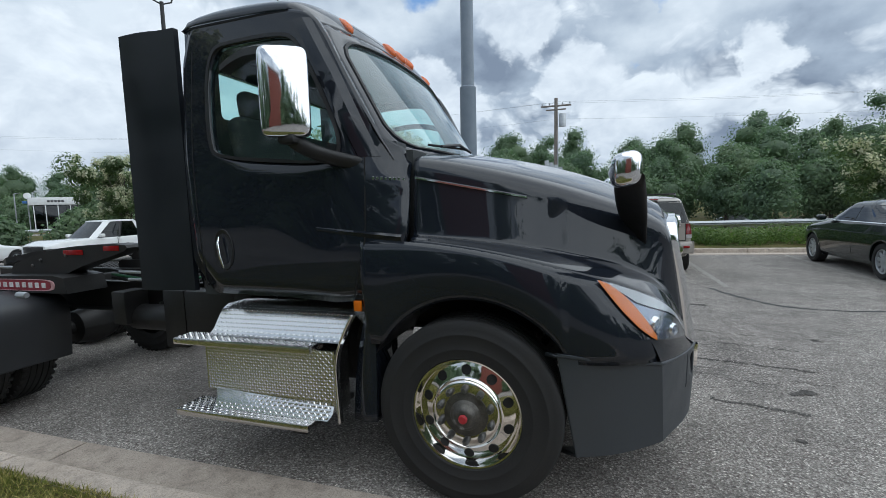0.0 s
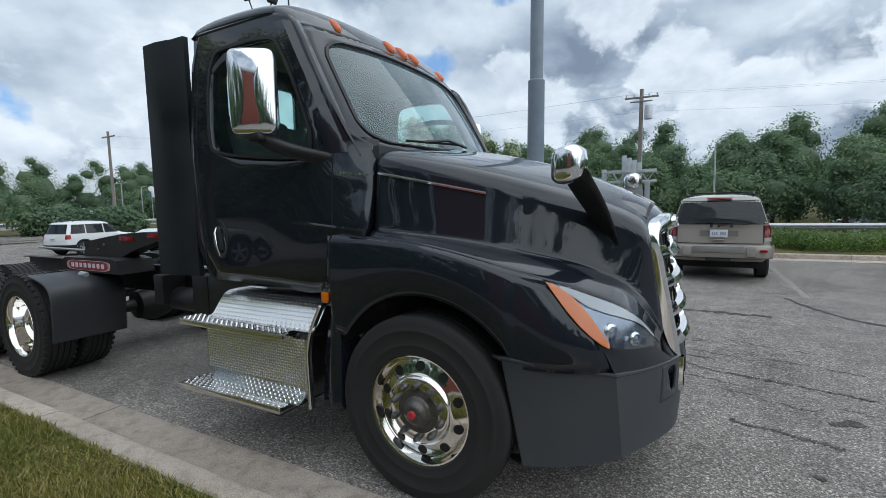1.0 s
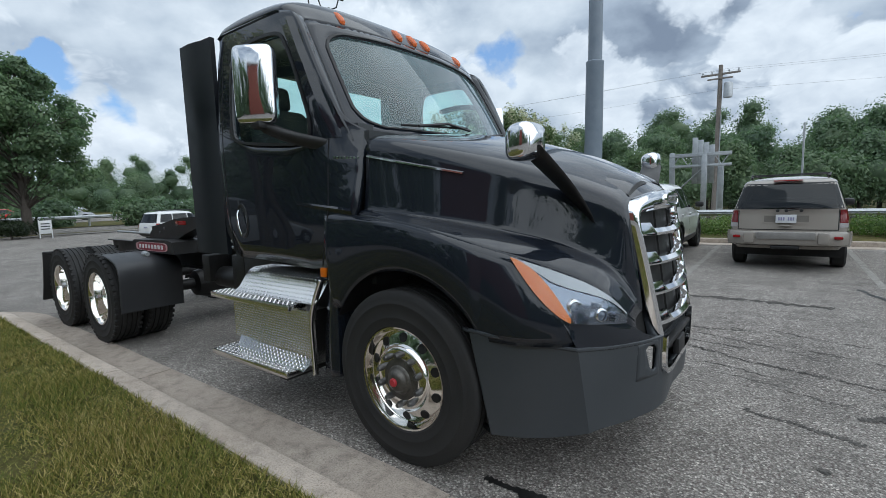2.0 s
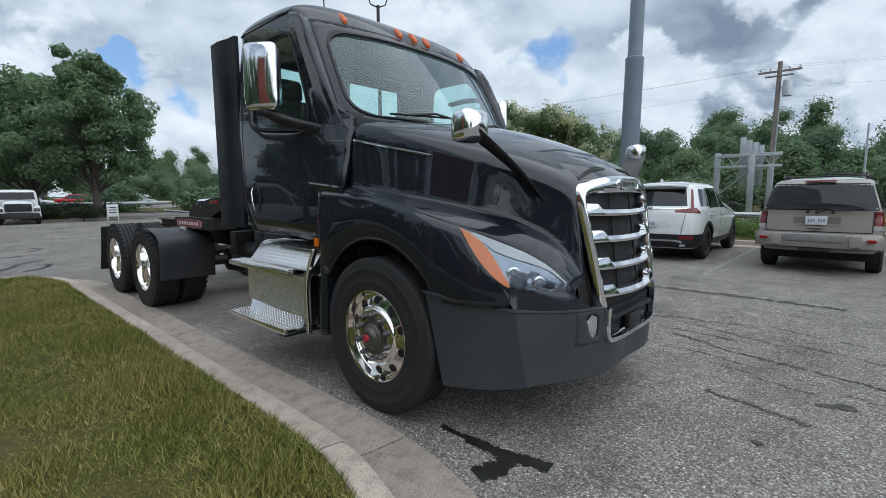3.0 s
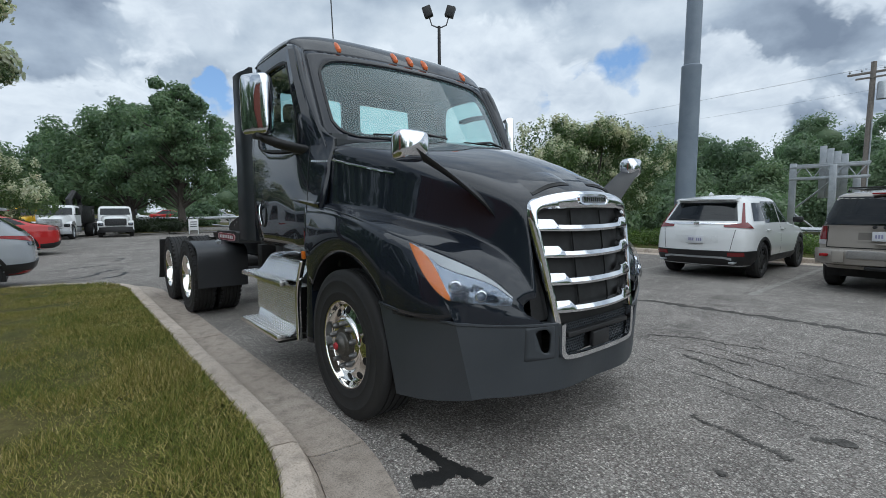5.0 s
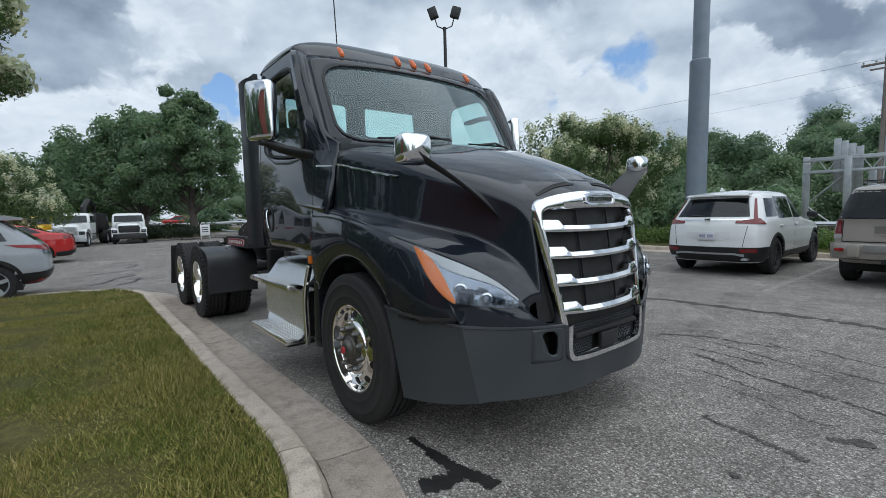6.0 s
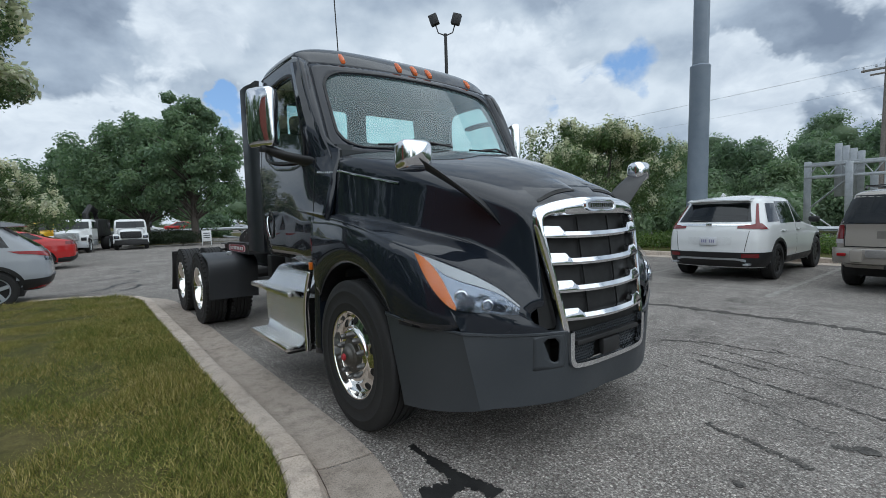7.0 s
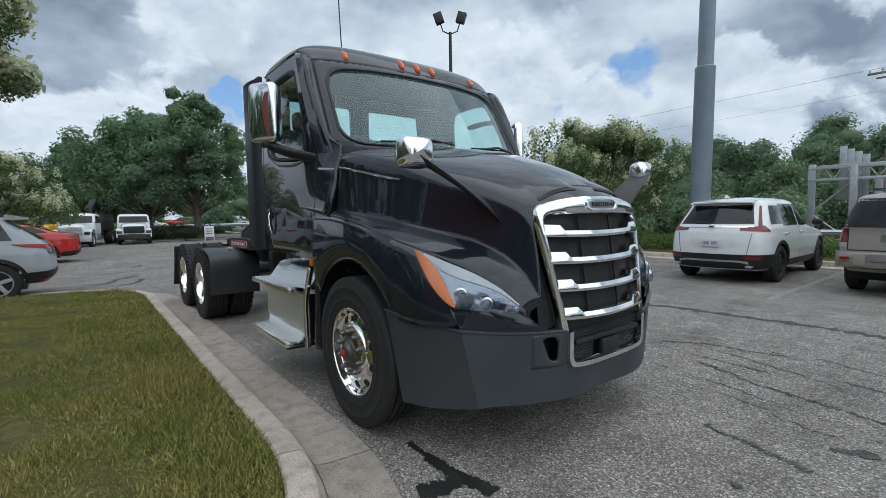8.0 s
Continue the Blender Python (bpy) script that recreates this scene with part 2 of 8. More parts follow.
def link_mesh(name, verts, faces, mat, parent=None, label="", smooth=35.0):
    me = bpy.data.meshes.new(name)
    me.from_pydata([tuple(v) for v in verts], [], faces)
    me.validate()
    me.materials.append(mat)
    if smooth:
        me.shade_smooth()
        me.set_sharp_from_angle(angle=radians(smooth))
    ob = new(name, me)
    if parent:
        ob.parent = parent
    if label:
        tagged(ob, label)
    return ob


def part(name, bm, mat, parent=None, label="", smooth=35.0):
    bmesh.ops.recalc_face_normals(bm, faces=bm.faces)
    me = bpy.data.meshes.new(name)
    bm.to_mesh(me)
    bm.free()
    me.materials.append(mat)
    if smooth:
        me.shade_smooth()
        me.set_sharp_from_angle(angle=radians(smooth))
    ob = new(name, me)
    if parent:
        ob.parent = parent
    if label:
        tagged(ob, label)
    return ob


def thing(name, m, label, category, group="", kind=""):
    ob = new(name)
    ob.empty_display_size = 0.1
    ob.matrix_world = m
    return tagged(ob, label, category, group, kind)


def outward(ob, ref=(-1.5, 0.0, 1.2), away=None):
    """Turn a shell so that its faces look away from a point (or along a direction)."""
    me, total = ob.data, 0.0
    for p in me.polygons:
        d = Vector(away) if away else (p.center - Vector(ref))
        total += p.normal.dot(d) * p.area
    if total < 0:
        me.flip_normals()
    return ob


def thick(ob, t, offset=-1.0, ref=(-1.5, 0.0, 1.2), inner=None):
    outward(ob, ref)
    mod = ob.modifiers.new("thickness", "SOLIDIFY")
    mod.thickness, mod.offset = t, offset
    if inner:
        ob.data.materials.append(inner)
        mod.material_offset = 1
    return ob


def spline(x, xs, ys):
    """A smooth curve through (xs, ys): finite-difference Hermite."""
    xs, ys = np.asarray(xs, float), np.asarray(ys, float)
    d = np.gradient(ys, xs)
    x = np.clip(np.asarray(x, float), xs[0], xs[-1])
    k = np.clip(np.searchsorted(xs, x, side="right") - 1, 0, len(xs) - 2)
    h = xs[k + 1] - xs[k]
    u = (x - xs[k]) / h
    return (2 * u**3 - 3 * u**2 + 1) * ys[k] + (u**3 - 2 * u**2 + u) * h * d[k] + (3 * u**2 - 2 * u**3) * ys[k + 1] + (u**3 - u**2) * h * d[k + 1]


def chaikin(pts, n=2, closed=False):
    pts = [np.asarray(p, float) for p in pts]
    for _ in range(n):
        out = [] if closed else [pts[0]]
        m = len(pts) if closed else len(pts) - 1
        for i in range(m):
            a, b = pts[i], pts[(i + 1) % len(pts)]
            out += [a * 0.75 + b * 0.25, a * 0.25 + b * 0.75]
        if not closed:
            out.append(pts[-1])
        pts = out
    return pts


def loft(rows, closed=False):
    """Verts and faces of a skin over equal rows of points."""
    n = len(rows[0])
    verts = [p for r in rows for p in r]
    faces = []
    for i in range(len(rows) - 1):
        for j in range(n if closed else n - 1):
            k = (j + 1) % n
            faces.append((i * n + j, i * n + k, (i + 1) * n + k, (i + 1) * n + j))
    return verts, faces


def capped(rows):
    v, f = loft(rows, True)
    n = len(rows[0])
    f.append(tuple(range(n))[::-1])
    f.append(tuple(len(v) - n + k for k in range(n)))
    return v, f


def merge(*meshes):
    verts, faces = [], []
    for v, f in meshes:
        o = len(verts)
        verts += [tuple(p) for p in v]
        faces += [tuple(i + o for i in q) for q in f]
    return verts, faces


def moved(mesh, m):
    return [tuple(m @ Vector(p)) for p in mesh[0]], mesh[1]


def lathe(profile, n=32, axis="y"):
    """Turn (radius, height) points about an axis."""
    rows = []
    for i in range(n):
        a = 2 * math.pi * i / n
        c, s = math.cos(a), math.sin(a)
        rows.append([{"y": (r * c, h, r * s), "z": (r * c, r * s, h), "x": (h, r * c, r * s)}[axis] for r, h in profile])
    rows.append(rows[0])
    v, f = loft(rows)
    return v, f


def tube(path, r, n=8, cap=True):
    path = [Vector(p) for p in path]
    rad = r if isinstance(r, (list, tuple)) else [r] * len(path)
    rows = []
    up = Vector((0.31, 0.17, 0.93))
    for i, p in enumerate(path):
        d = (path[min(i + 1, len(path) - 1)] - path[max(i - 1, 0)]).normalized()
        a = d.cross(up)
        if a.length < 0.2:
            a = d.cross(Vector((1, 0, 0)))
        a.normalize()
        b = d.cross(a)
        rows.append([tuple(p + rad[i] * (math.cos(2 * math.pi * k / n) * a + math.sin(2 * math.pi * k / n) * b)) for k in range(n)])
    return capped(rows) if cap else loft(rows, True)


def box(x0, x1, y0, y1, z0, z1):
    v = [(x, y, z) for z in (z0, z1) for x, y in ((x0, y0), (x1, y0), (x1, y1), (x0, y1))]
    return v, [(3, 2, 1, 0), (4, 5, 6, 7), (0, 1, 5, 4), (1, 2, 6, 5), (2, 3, 7, 6), (3, 0, 4, 7)]


def soft_box(x0, x1, y0, y1, z0, z1, r=0.01, seg=2):
    bm = bmesh.new()
    v, f = box(x0, x1, y0, y1, z0, z1)
    vs = [bm.verts.new(p) for p in v]
    for q in f:
        bm.faces.new([vs[i] for i in q])
    bmesh.ops.bevel(bm, geom=bm.edges[:], offset=r, segments=seg, affect="EDGES", profile=0.5)
    return bm


def raw(bm):
    bm.verts.ensure_lookup_table()
    bm.verts.index_update()
    out = [tuple(v.co) for v in bm.verts], [tuple(v.index for v in f.verts) for f in bm.faces]
    bm.free()
    return out


def rbox(x0, x1, y0, y1, z0, z1, r=0.01, seg=2):
    return raw(soft_box(x0, x1, y0, y1, z0, z1, r, seg))


def prism(poly, axis, a, b):
    """Extrude a 2D outline along an axis from a to b. For y the outline is (x, z), for x (y, z), for z (x, y)."""
    def put(p, h):
        return {"y": (p[0], h, p[1]), "x": (h, p[0], p[1]), "z": (p[0], p[1], h)}[axis]
    return capped([[put(p, a) for p in poly], [put(p, b) for p in poly]])


def resample(loop, n, centre):
    """n points of a closed outline, met by even rays from a centre."""
    loop = np.asarray(loop, float)
    c = np.asarray(centre, float)
    out = []
    for k in range(n):
        a = 2 * math.pi * k / n
        d = np.array([math.cos(a), math.sin(a)])
        best = None
        for i in range(len(loop)):
            p, q = loop[i] - c, loop[(i + 1) % len(loop)] - c
            e = q - p
            det = d[0] * -e[1] + d[1] * e[0]
            if abs(det) < 1e-12:
                continue
            s = (p[0] * -e[1] + p[1] * e[0]) / det
            u = (d[0] * p[1] - d[1] * p[0]) / det
            if s > 0 and -1e-9 <= u <= 1 + 1e-9 and (best is None or s > best):
                best = s
        out.append(c + d * best)
    return np.array(out)


def ring_panel(outer, hole, centre, put, n=96, rings=5):
    o, h = resample(outer, n, centre), resample(hole, n, centre)
    return loft([[put(*(h[k] + (o[k] - h[k]) * r / rings)) for k in range(n)] for r in range(rings + 1)], True)


def disc_panel(hole, centre, put, n=96, rings=6, grow=1.0):
    h = resample(hole, n, centre)
    c = np.asarray(centre, float)
    v, f = loft([[put(*(c + (h[k] - c) * grow * (r + 1) / rings)) for k in range(n)] for r in range(rings)], True)
    v.append(put(*c))
    f += [(len(v) - 1, (k + 1) % n, k) for k in range(n)]
    return v, f


def band(loop, width, put, depth=0.006, n=96, centre=None):
    """A raised flat trim that follows an outline."""
    c = np.mean(np.asarray(loop, float), 0) if centre is None else np.asarray(centre)
    h = resample(loop, n, c)
    d = h - c
    u = d / np.linalg.norm(d, axis=1)[:, None]
    return loft([[put(*(h[k] + u[k] * s), e) for k in range(n)] for s, e in ((0, 0), (0.0, depth), (width, depth), (width, 0))], True)

# ---- the tractor unit ----
CY = 3.65
truck = thing("semi_truck", pose(0, CY, 0), "glossy black day-cab tractor unit with chrome grille parked beside kerb", "truck")


def lat(side):
    """side 1: the kerb side. Turns (x, outward, z) into the truck's own axes."""
    return lambda x, w, z: (x, -side * w, z)


def sided(mesh, side):
    v, f = mesh
    return [(x, -side * w, z) for x, w, z in v], f


def tpart(name, mesh, mat, side=1, parent=None, label="", smooth=35.0):
    v, f = sided(mesh, side)
    ob = link_mesh(name, v, f, mat, parent or truck, label, smooth)
    return ob


HX = [-1.30, -1.0, -0.6, -0.2, 0.1, 0.25, 0.36, 0.44]
TOPZ = [2.00, 1.985, 1.92, 1.81, 1.69, 1.61, 1.545, 1.49]
SHW = [1.045, 1.035, 0.955, 0.810, 0.650, 0.585, 0.545, 0.512]
SHZ = [1.90, 1.880, 1.795, 1.675, 1.56, 1.49, 1.43, 1.37]
INW = [1.10, 1.085, 1.02, 0.875, 0.705, 0.625, 0.562, 0.512]
INZ = [1.492, 1.468, 1.422, 1.342, 1.248, 1.165, 1.048, 0.912]
CRW = [1.135, 1.14, 1.145, 1.10, 0.955, 0.835, 0.725, 0.615]
CRZ = [1.455, 1.43, 1.375, 1.275, 1.168, 1.085, 0.99, 0.872]
LOX = [-1.30, -1.0, -0.6, -0.2, 0.1, 0.205, 0.30, 0.38, 0.44]
LOW = [1.14, 1.15, 1.155, 1.14, 1.075, 1.008, 0.87, 0.72, 0.60]


def hood_curve(x):
    top, sw, sz = spline(x, HX, TOPZ), spline(x, HX, SHW), spline(x, HX, SHZ)
    iw, iz, cw, cz = spline(x, HX, INW), spline(x, HX, INZ), spline(x, HX, CRW), spline(x, HX, CRZ)
    return top, sw, sz, iw, iz, cw, cz


def hood_section(x):
    """From the middle line over the shoulder and the fender's shelf to its crease."""
    top, sw, sz, iw, iz, cw, cz = hood_curve(x)
    mid = 0.30
    a = [(0, top), (0.16, top - 0.002), (mid, top - 0.022), (sw * 0.72, top - 0.5 * (top - sz)), (sw * 0.95, sz + 0.018), (sw + 0.012, sz - 0.03),
         (sw + 0.35 * (iw - sw), sz + 0.35 * (iz - sz)), (sw + 0.97 * (iw - sw), sz + 0.95 * (iz - sz)), (iw + 0.006, iz - 0.006), (iw + 0.02, iz - 0.007),
         (iw + 0.5 * (cw - iw), iz + 0.24 * (cz - iz)), (iw + 0.84 * (cw - iw), iz + 0.66 * (cz - iz)), (cw - 0.004, cz + 0.010), (cw, cz)]
    return chaikin(a, 2)


def arch_z(x):
    d = 0.585**2 - (x + 0.70) ** 2
    return 0.545 + math.sqrt(d) if d > 0 else 0.545


def low_edge(x):
    """Lower edge of the fender's flank."""
    w = float(spline(x, LOX, LOW))
    if x < -1.28:
        return w, 1.05
    if x < -0.215:
        return w, max(arch_z(x), 0.86)
    return w - 0.012, 0.815


def flank_section(x, n=9):
    *_, cw, cz = hood_curve(x)
    lw, lz = low_edge(x)
    cw, cz = float(cw), float(cz)
    out = []
    for k in range(n):
        u = k / (n - 1)
        bow = 0.018 * math.sin(math.pi * u)
        out.append((cw + (lw - cw) * (1 - (1 - u) ** 1.8) + bow, cz + (lz - cz) * u))
    return out


def bumper_plan(u, z):
    """u 0 at the middle to 1 at the wheel arch."""
    v = (0.86 - z) / 0.54
    k = max(0.0, v)
    if u > 0.60:
        q = (u - 0.60) / 0.40
        x = 0.238 + (-0.25 - 0.238) * q
        w = 0.995 + (1.145 - 0.995) * q + 0.02 * math.sin(math.pi * q)
        x += 0.022 * k * (1 - q) + 0.085 * q * k
        w -= (0.125 - 0.075 * q) * k
    else:
        x = float(spline(u, [0, 0.25, 0.40, 0.50, 0.56, 0.60], [0.508, 0.486, 0.405, 0.318, 0.272, 0.238]))
        w = float(spline(u, [0, 0.25, 0.40, 0.50, 0.56, 0.60], [0, 0.40, 0.640, 0.83, 0.925, 0.995]))
        e = u / 0.60
        x += 0.022 * k * e - 0.05 * k * k * (1 - e)
        w -= 0.125 * k * e ** 1.5
    return x, w


def bump_top(u):
    return float(spline(u, [0, 0.25, 0.42, 0.52, 0.60, 0.80, 1.0], [0.750, 0.752, 0.765, 0.782, 0.800, 0.83, 0.865]))


def bump_low(u):
    return float(spline(u, [0, 0.25, 0.45, 0.58, 0.66, 0.85, 1.0], [0.345, 0.35, 0.355, 0.36, 0.345, 0.325, 0.325]))


def gx(y, z):
    return 0.535 - 0.138 * (z - 0.55) - 0.28 * y * y


def nose(x, w, z):
    """Lets the hood's front edge follow the grille."""
    if x <= 0.2:
        return x
    xe = gx(min(w, 0.525), z) - 0.004 - 0.12 * max(0.0, w - 0.525)
    return x - (0.44 - xe) * ((x - 0.2) / 0.24) ** 2.5


hood_x = list(np.linspace(-1.0, 0.44, 49))
rows = []
for x in hood_x:
    half = hood_section(x)
    rows.append([(nose(x, w, z), -w, z) for w, z in reversed(half)] + [(nose(x, w, z), w, z) for w, z in half[1:]])
hood = link_mesh("hood", *loft(rows), M_BLACK, truck, "glossy black sloping hood with fender shelves", 50)
thick(hood, 0.012)
for side in (1, -1):
    fl_x = list(np.linspace(-1.30, 0.44, 88))
    rows = [[(nose(x, w, z), w, z) for w, z in flank_section(x)] for x in fl_x]
    fender = tpart("fender", loft(rows), M_BLACK, side, None, "glossy black front fender", 50)
    thick(fender, 0.012)
    # inner wheel housing
    liner = []
    for k in range(25):
        a = math.pi * (1.08 - 1.16 * k / 24)
        x, z = -0.70 + 0.60 * math.cos(a), 0.55 + 0.60 * math.sin(a)
        liner.append([(x, w, z) for w in ((0.55, 0.8, 1.0, 1.125) if x < -0.30 else (0.55, 0.75, 0.9, 0.985))])
    tpart("wheel_housing", loft(liner), M_PLASTIC, side, None, "matt black plastic wheel housing", 60)
    # splash panel behind the wheel
    sp = []
    for k in range(15):
        u = k / 14
        z = 1.04 - 0.64 * u
        sp.append([(-1.30 - 0.10 * u - 0.02 * math.sin(u * 3), 1.125, z), (-1.27 - 0.04 * u, 1.15, z), (-1.235 - 0.02 * u, 1.13, z), (-1.235, 0.95, z), (-1.235, 0.6, z)])
    splash = tpart("splash_panel", loft(sp), M_BLACK, side, None, "black panel between step and wheel", 60)
    thick(splash, 0.012)
    # headlight
    hl = []
    for k in range(25):
        x = -0.065 + (0.405 + 0.065) * k / 24
        sec = flank_section(x, 21)
        w0, z0 = sec[0]
        lim = 1.0 if x > 0.2 else (x + 0.065) / 0.265 * 0.98
        zlow = 0.925 - 0.05 * max(0.0, (x - 0.2) / 0.2)
        frac_low = max(0.05, (z0 - zlow) / (z0 - 0.815) - 0.02)
        row = []
        for j in range(9):
            u = (0.02 + frac_low * lim * j / 8) * 20
            i = min(int(u), 19)
            w = sec[i][0] + (sec[i + 1][0] - sec[i][0]) * (u - i)
            z = sec[i][1] + (sec[i + 1][1] - sec[i][1]) * (u - i)
            row.append((nose(x, w, z), w, z))
        hl.append(row)

    def pushed(rows, d):
        return [[(x + d * 0.45, w + d, z + d * 0.3) for x, w, z in r] for r in rows]

    lamp = tpart("headlight", loft(pushed(hl, 0.004)), M_LAMP, side, None, "clear headlight with amber turn signal", 60)
    am = []
    for k in range(15):
        frac = max(0.03, (1 - k / 14.3)) ** 0.65
        row = []
        for j in range(5):
            u = 8 * (1 - frac + frac * j / 4)
            i = min(int(u), 7)
            row.append(tuple(Vector(hl[k][i]).lerp(Vector(hl[k][i + 1]), u - i)))
        am.append(row)
    tpart("turn_signal", loft(pushed(am, 0.012)), M_AMBER, side, lamp, "amber turn signal lens", 60)
    sill = []
    for k in range(13):
        u = 0.60 - 0.30 * k / 12
        bx, bw = bumper_plan(u, bump_top(u))
        p = Vector(hl[12 + k][8])
        q = Vector((bx + 0.002, bw - 0.004, bump_top(u) - 0.01))
        sill.append([tuple(p), tuple(p.lerp(q, 0.45) + Vector((0.006, 0.006, 0))), tuple(q)])
    tpart("headlight_sill", loft(sill), M_BLACK, side, lamp, "glossy black panel under the headlight", 60)
    # pale strip laid inside the headlight's upper edge, widest near its rear
    strip_ = [[r[0], r[1], tuple(Vector(r[1]).lerp(Vector(r[3]), max(0.06, 0.75 - 0.7 * abs(k - 6) / 12)))] for k, r in enumerate(hl[3:])]
    tpart("pale_strip", loft(pushed(strip_, 0.012)), plain("pale_grey", (0.46, 0.48, 0.50), 0.3), side, lamp, "pale strip along the headlight's upper edge", 60)
    # faceted reflector bowls between the projectors
    for k0, k1, j0, j1 in ((14, 17, 4, 8), (17, 19, 3, 5), (19, 22, 4, 7)):
        cells = []
        for k in range(k0, k1):
            for j in range(j0, j1):
                q = [Vector(hl[k][j]), Vector(hl[k + 1][j]), Vector(hl[k + 1][j + 1]), Vector(hl[k][j + 1])]
                mid = sum(q, Vector()) / 4 + Vector((0.012, 0.024, 0.006))
                cells.append(([tuple(p + Vector((0.003, 0.006, 0.002))) for p in q] + [tuple(mid)], [(0, 1, 4), (1, 2, 4), (2, 3, 4), (3, 0, 4)]))
        tpart("reflector_bowl", merge(*cells), M_LAMP, side, lamp, "bright faceted reflector", 0)
    for x0, dz, rr in ((0.205, 0.105, 0.036), (0.295, 0.07, 0.032)):
        sec = flank_section(x0, 21)
        w, z = sec[8 if x0 < 0.25 else 9]
        spot = pose(x0 + 0.012, 0, 0) @ Matrix.Translation((0, w - 0.004, z)) @ pose(0, 0, 0, 0, 0, 38)
        ring = tpart("projector_lamp", moved(lathe([(rr * 0.72, 0.0), (rr * 0.80, 0.008), (rr, 0.004), (rr * 1.1, -0.015)], 24, "x"), spot), M_CHROME, side, lamp, "round projector lamp", 60)
        tpart("bulb_lens", moved(lathe([(0.001, 0.010), (rr * 0.4, 0.007), (rr * 0.72, -0.004)], 20, "x"), spot), M_BULB, side, lamp, "dark domed glass", 60)
    outward(tpart("lens", loft(pushed(hl, 0.034)), M_LENS, side, lamp, "clear curved lens", 60))
    # hood side vent trim
    tr = []
    for k in range(13):
        x = -0.99 + 0.58 * k / 12
        z = 1.772 - 0.128 * k / 12
        sec = [q for q in hood_section(x) if q[0] > 0.55]
        w = float(np.interp(-z, [-q[1] for q in sec], [q[0] for q in sec])) + 0.003
        tr.append([(x, w - 0.004, z + 0.008), (x, w + 0.008, z + 0.003), (x, w + 0.009, z - 0.005), (x, w - 0.002, z - 0.009)])
    tpart("vent_trim", loft(tr), M_CHROME, side, None, "slim chrome strip on hood side")
    # hood mirror: stalk and chrome head
    st = []
    for k in range(17):
        u = k / 16
        c = Vector((0.135 - 0.055 * u, 0.63 + 0.485 * u ** 1.15, 1.425 + 0.29 * u ** 0.95))
        wide = Vector((0.062 + 0.012 * math.sin(u * 3.0), 0.0, -0.066 + 0.046 * u))
        deep = Vector((0.008, 0.020 + 0.010 * u, 0.024 + 0.006 * u))
        st.append([tuple(c + wide * math.copysign(abs(math.cos(t)) ** 0.6, math.cos(t)) + deep * math.copysign(abs(math.sin(t)) ** 0.6, math.sin(t))) for t in np.linspace(0, 2 * math.pi, 16, endpoint=False)])
    hm = tpart("hood_mirror", capped(st), M_PLASTIC, side, None, "black stalk hood mirror with chrome head", 60)
    head = []
    for k in range(11):
        a = -1 + 2 * k / 10
        r = math.sqrt(max(0.0, 1 - abs(a) ** 3.0))
        head.append([(0.065 + 0.125 * a * 0.60, 1.135 + (0.098 * r + 0.002) * math.copysign(abs(math.cos(t)) ** 0.42, math.cos(t)), 1.745 + 0.012 * a + (0.076 * r + 0.002) * math.copysign(abs(math.sin(t)) ** 0.42, math.sin(t))) for t in np.linspace(0, 2 * math.pi, 24, endpoint=False)])
    tpart("mirror_head", capped(head), M_CHROME, side, hm, "chrome mirror shell", 60)

def raised(nx, nj, x0, x1, line, la, lb, h):
    """Raised lozenges of tread plate, turned to and fro by 45 degrees, over a bent sheet; line runs (w, z) across it."""
    cd = np.r_[0, np.cumsum([math.hypot(b[0] - a[0], b[1] - a[1]) for a, b in zip(line, line[1:])])]
    lw, lz = [p[0] for p in line], [p[1] for p in line]
    out = []
    for j in range(nj):
        q = cd[-1] * (j + 0.5) / nj
        q0, q1 = max(0, q - 0.004), min(cd[-1], q + 0.004)
        c = Vector((0, float(np.interp(q, cd, lw)), float(np.interp(q, cd, lz))))
        t = Vector((0, float(np.interp(q1, cd, lw) - np.interp(q0, cd, lw)), float(np.interp(q1, cd, lz) - np.interp(q0, cd, lz)))).normalized()
        n = Vector((0, t.z, -t.y))
        if n.y + n.z < 0:
            n = -n
        for i in range(nx):
            p = c + Vector((x0 + (x1 - x0) * (i + 0.5) / nx, 0, 0)) + n * 0.0004
            s = 1 if (i + j) % 2 else -1
            u = (Vector((1, 0, 0)) + t * s).normalized()
            v = (Vector((1, 0, 0)) - t * s).normalized()
            vs = [p + u * la, p + v * lb + u * la * 0.3, p + v * lb - u * la * 0.3, p - u * la, p - v * lb - u * la * 0.3, p - v * lb + u * la * 0.3, p + u * la * 0.45 + n * h, p - u * la * 0.45 + n * h]
            out.append(([tuple(k) for k in vs], [(0, 1, 6), (1, 2, 7, 6), (2, 3, 7), (3, 4, 7), (4, 5, 6, 7), (5, 0, 6)]))
    return merge(*out)


# cab side
W_BELT = 1.95


def cab_w(x, z):
    w = 1.135 - 0.012 * max(0.0, (1.6 - z) / 0.5)
    if z > W_BELT:
        w -= 0.065 * ((z - W_BELT) / 0.8) ** 1.2
    if x > -1.5:
        w -= (0.035 * min(1, max(0, (z - 1.5) / 0.2)) + 0.075 * min(1, max(0, (z - 1.75) / 0.2))) * ((x + 1.5) / 0.35) ** 2
    if z < 1.52 and x > -1.9:
        w += 0.012 * math.sin(math.pi * min(1, (1.52 - z) / 0.45)) * min(1, (x + 1.9) / 0.4)
    return w


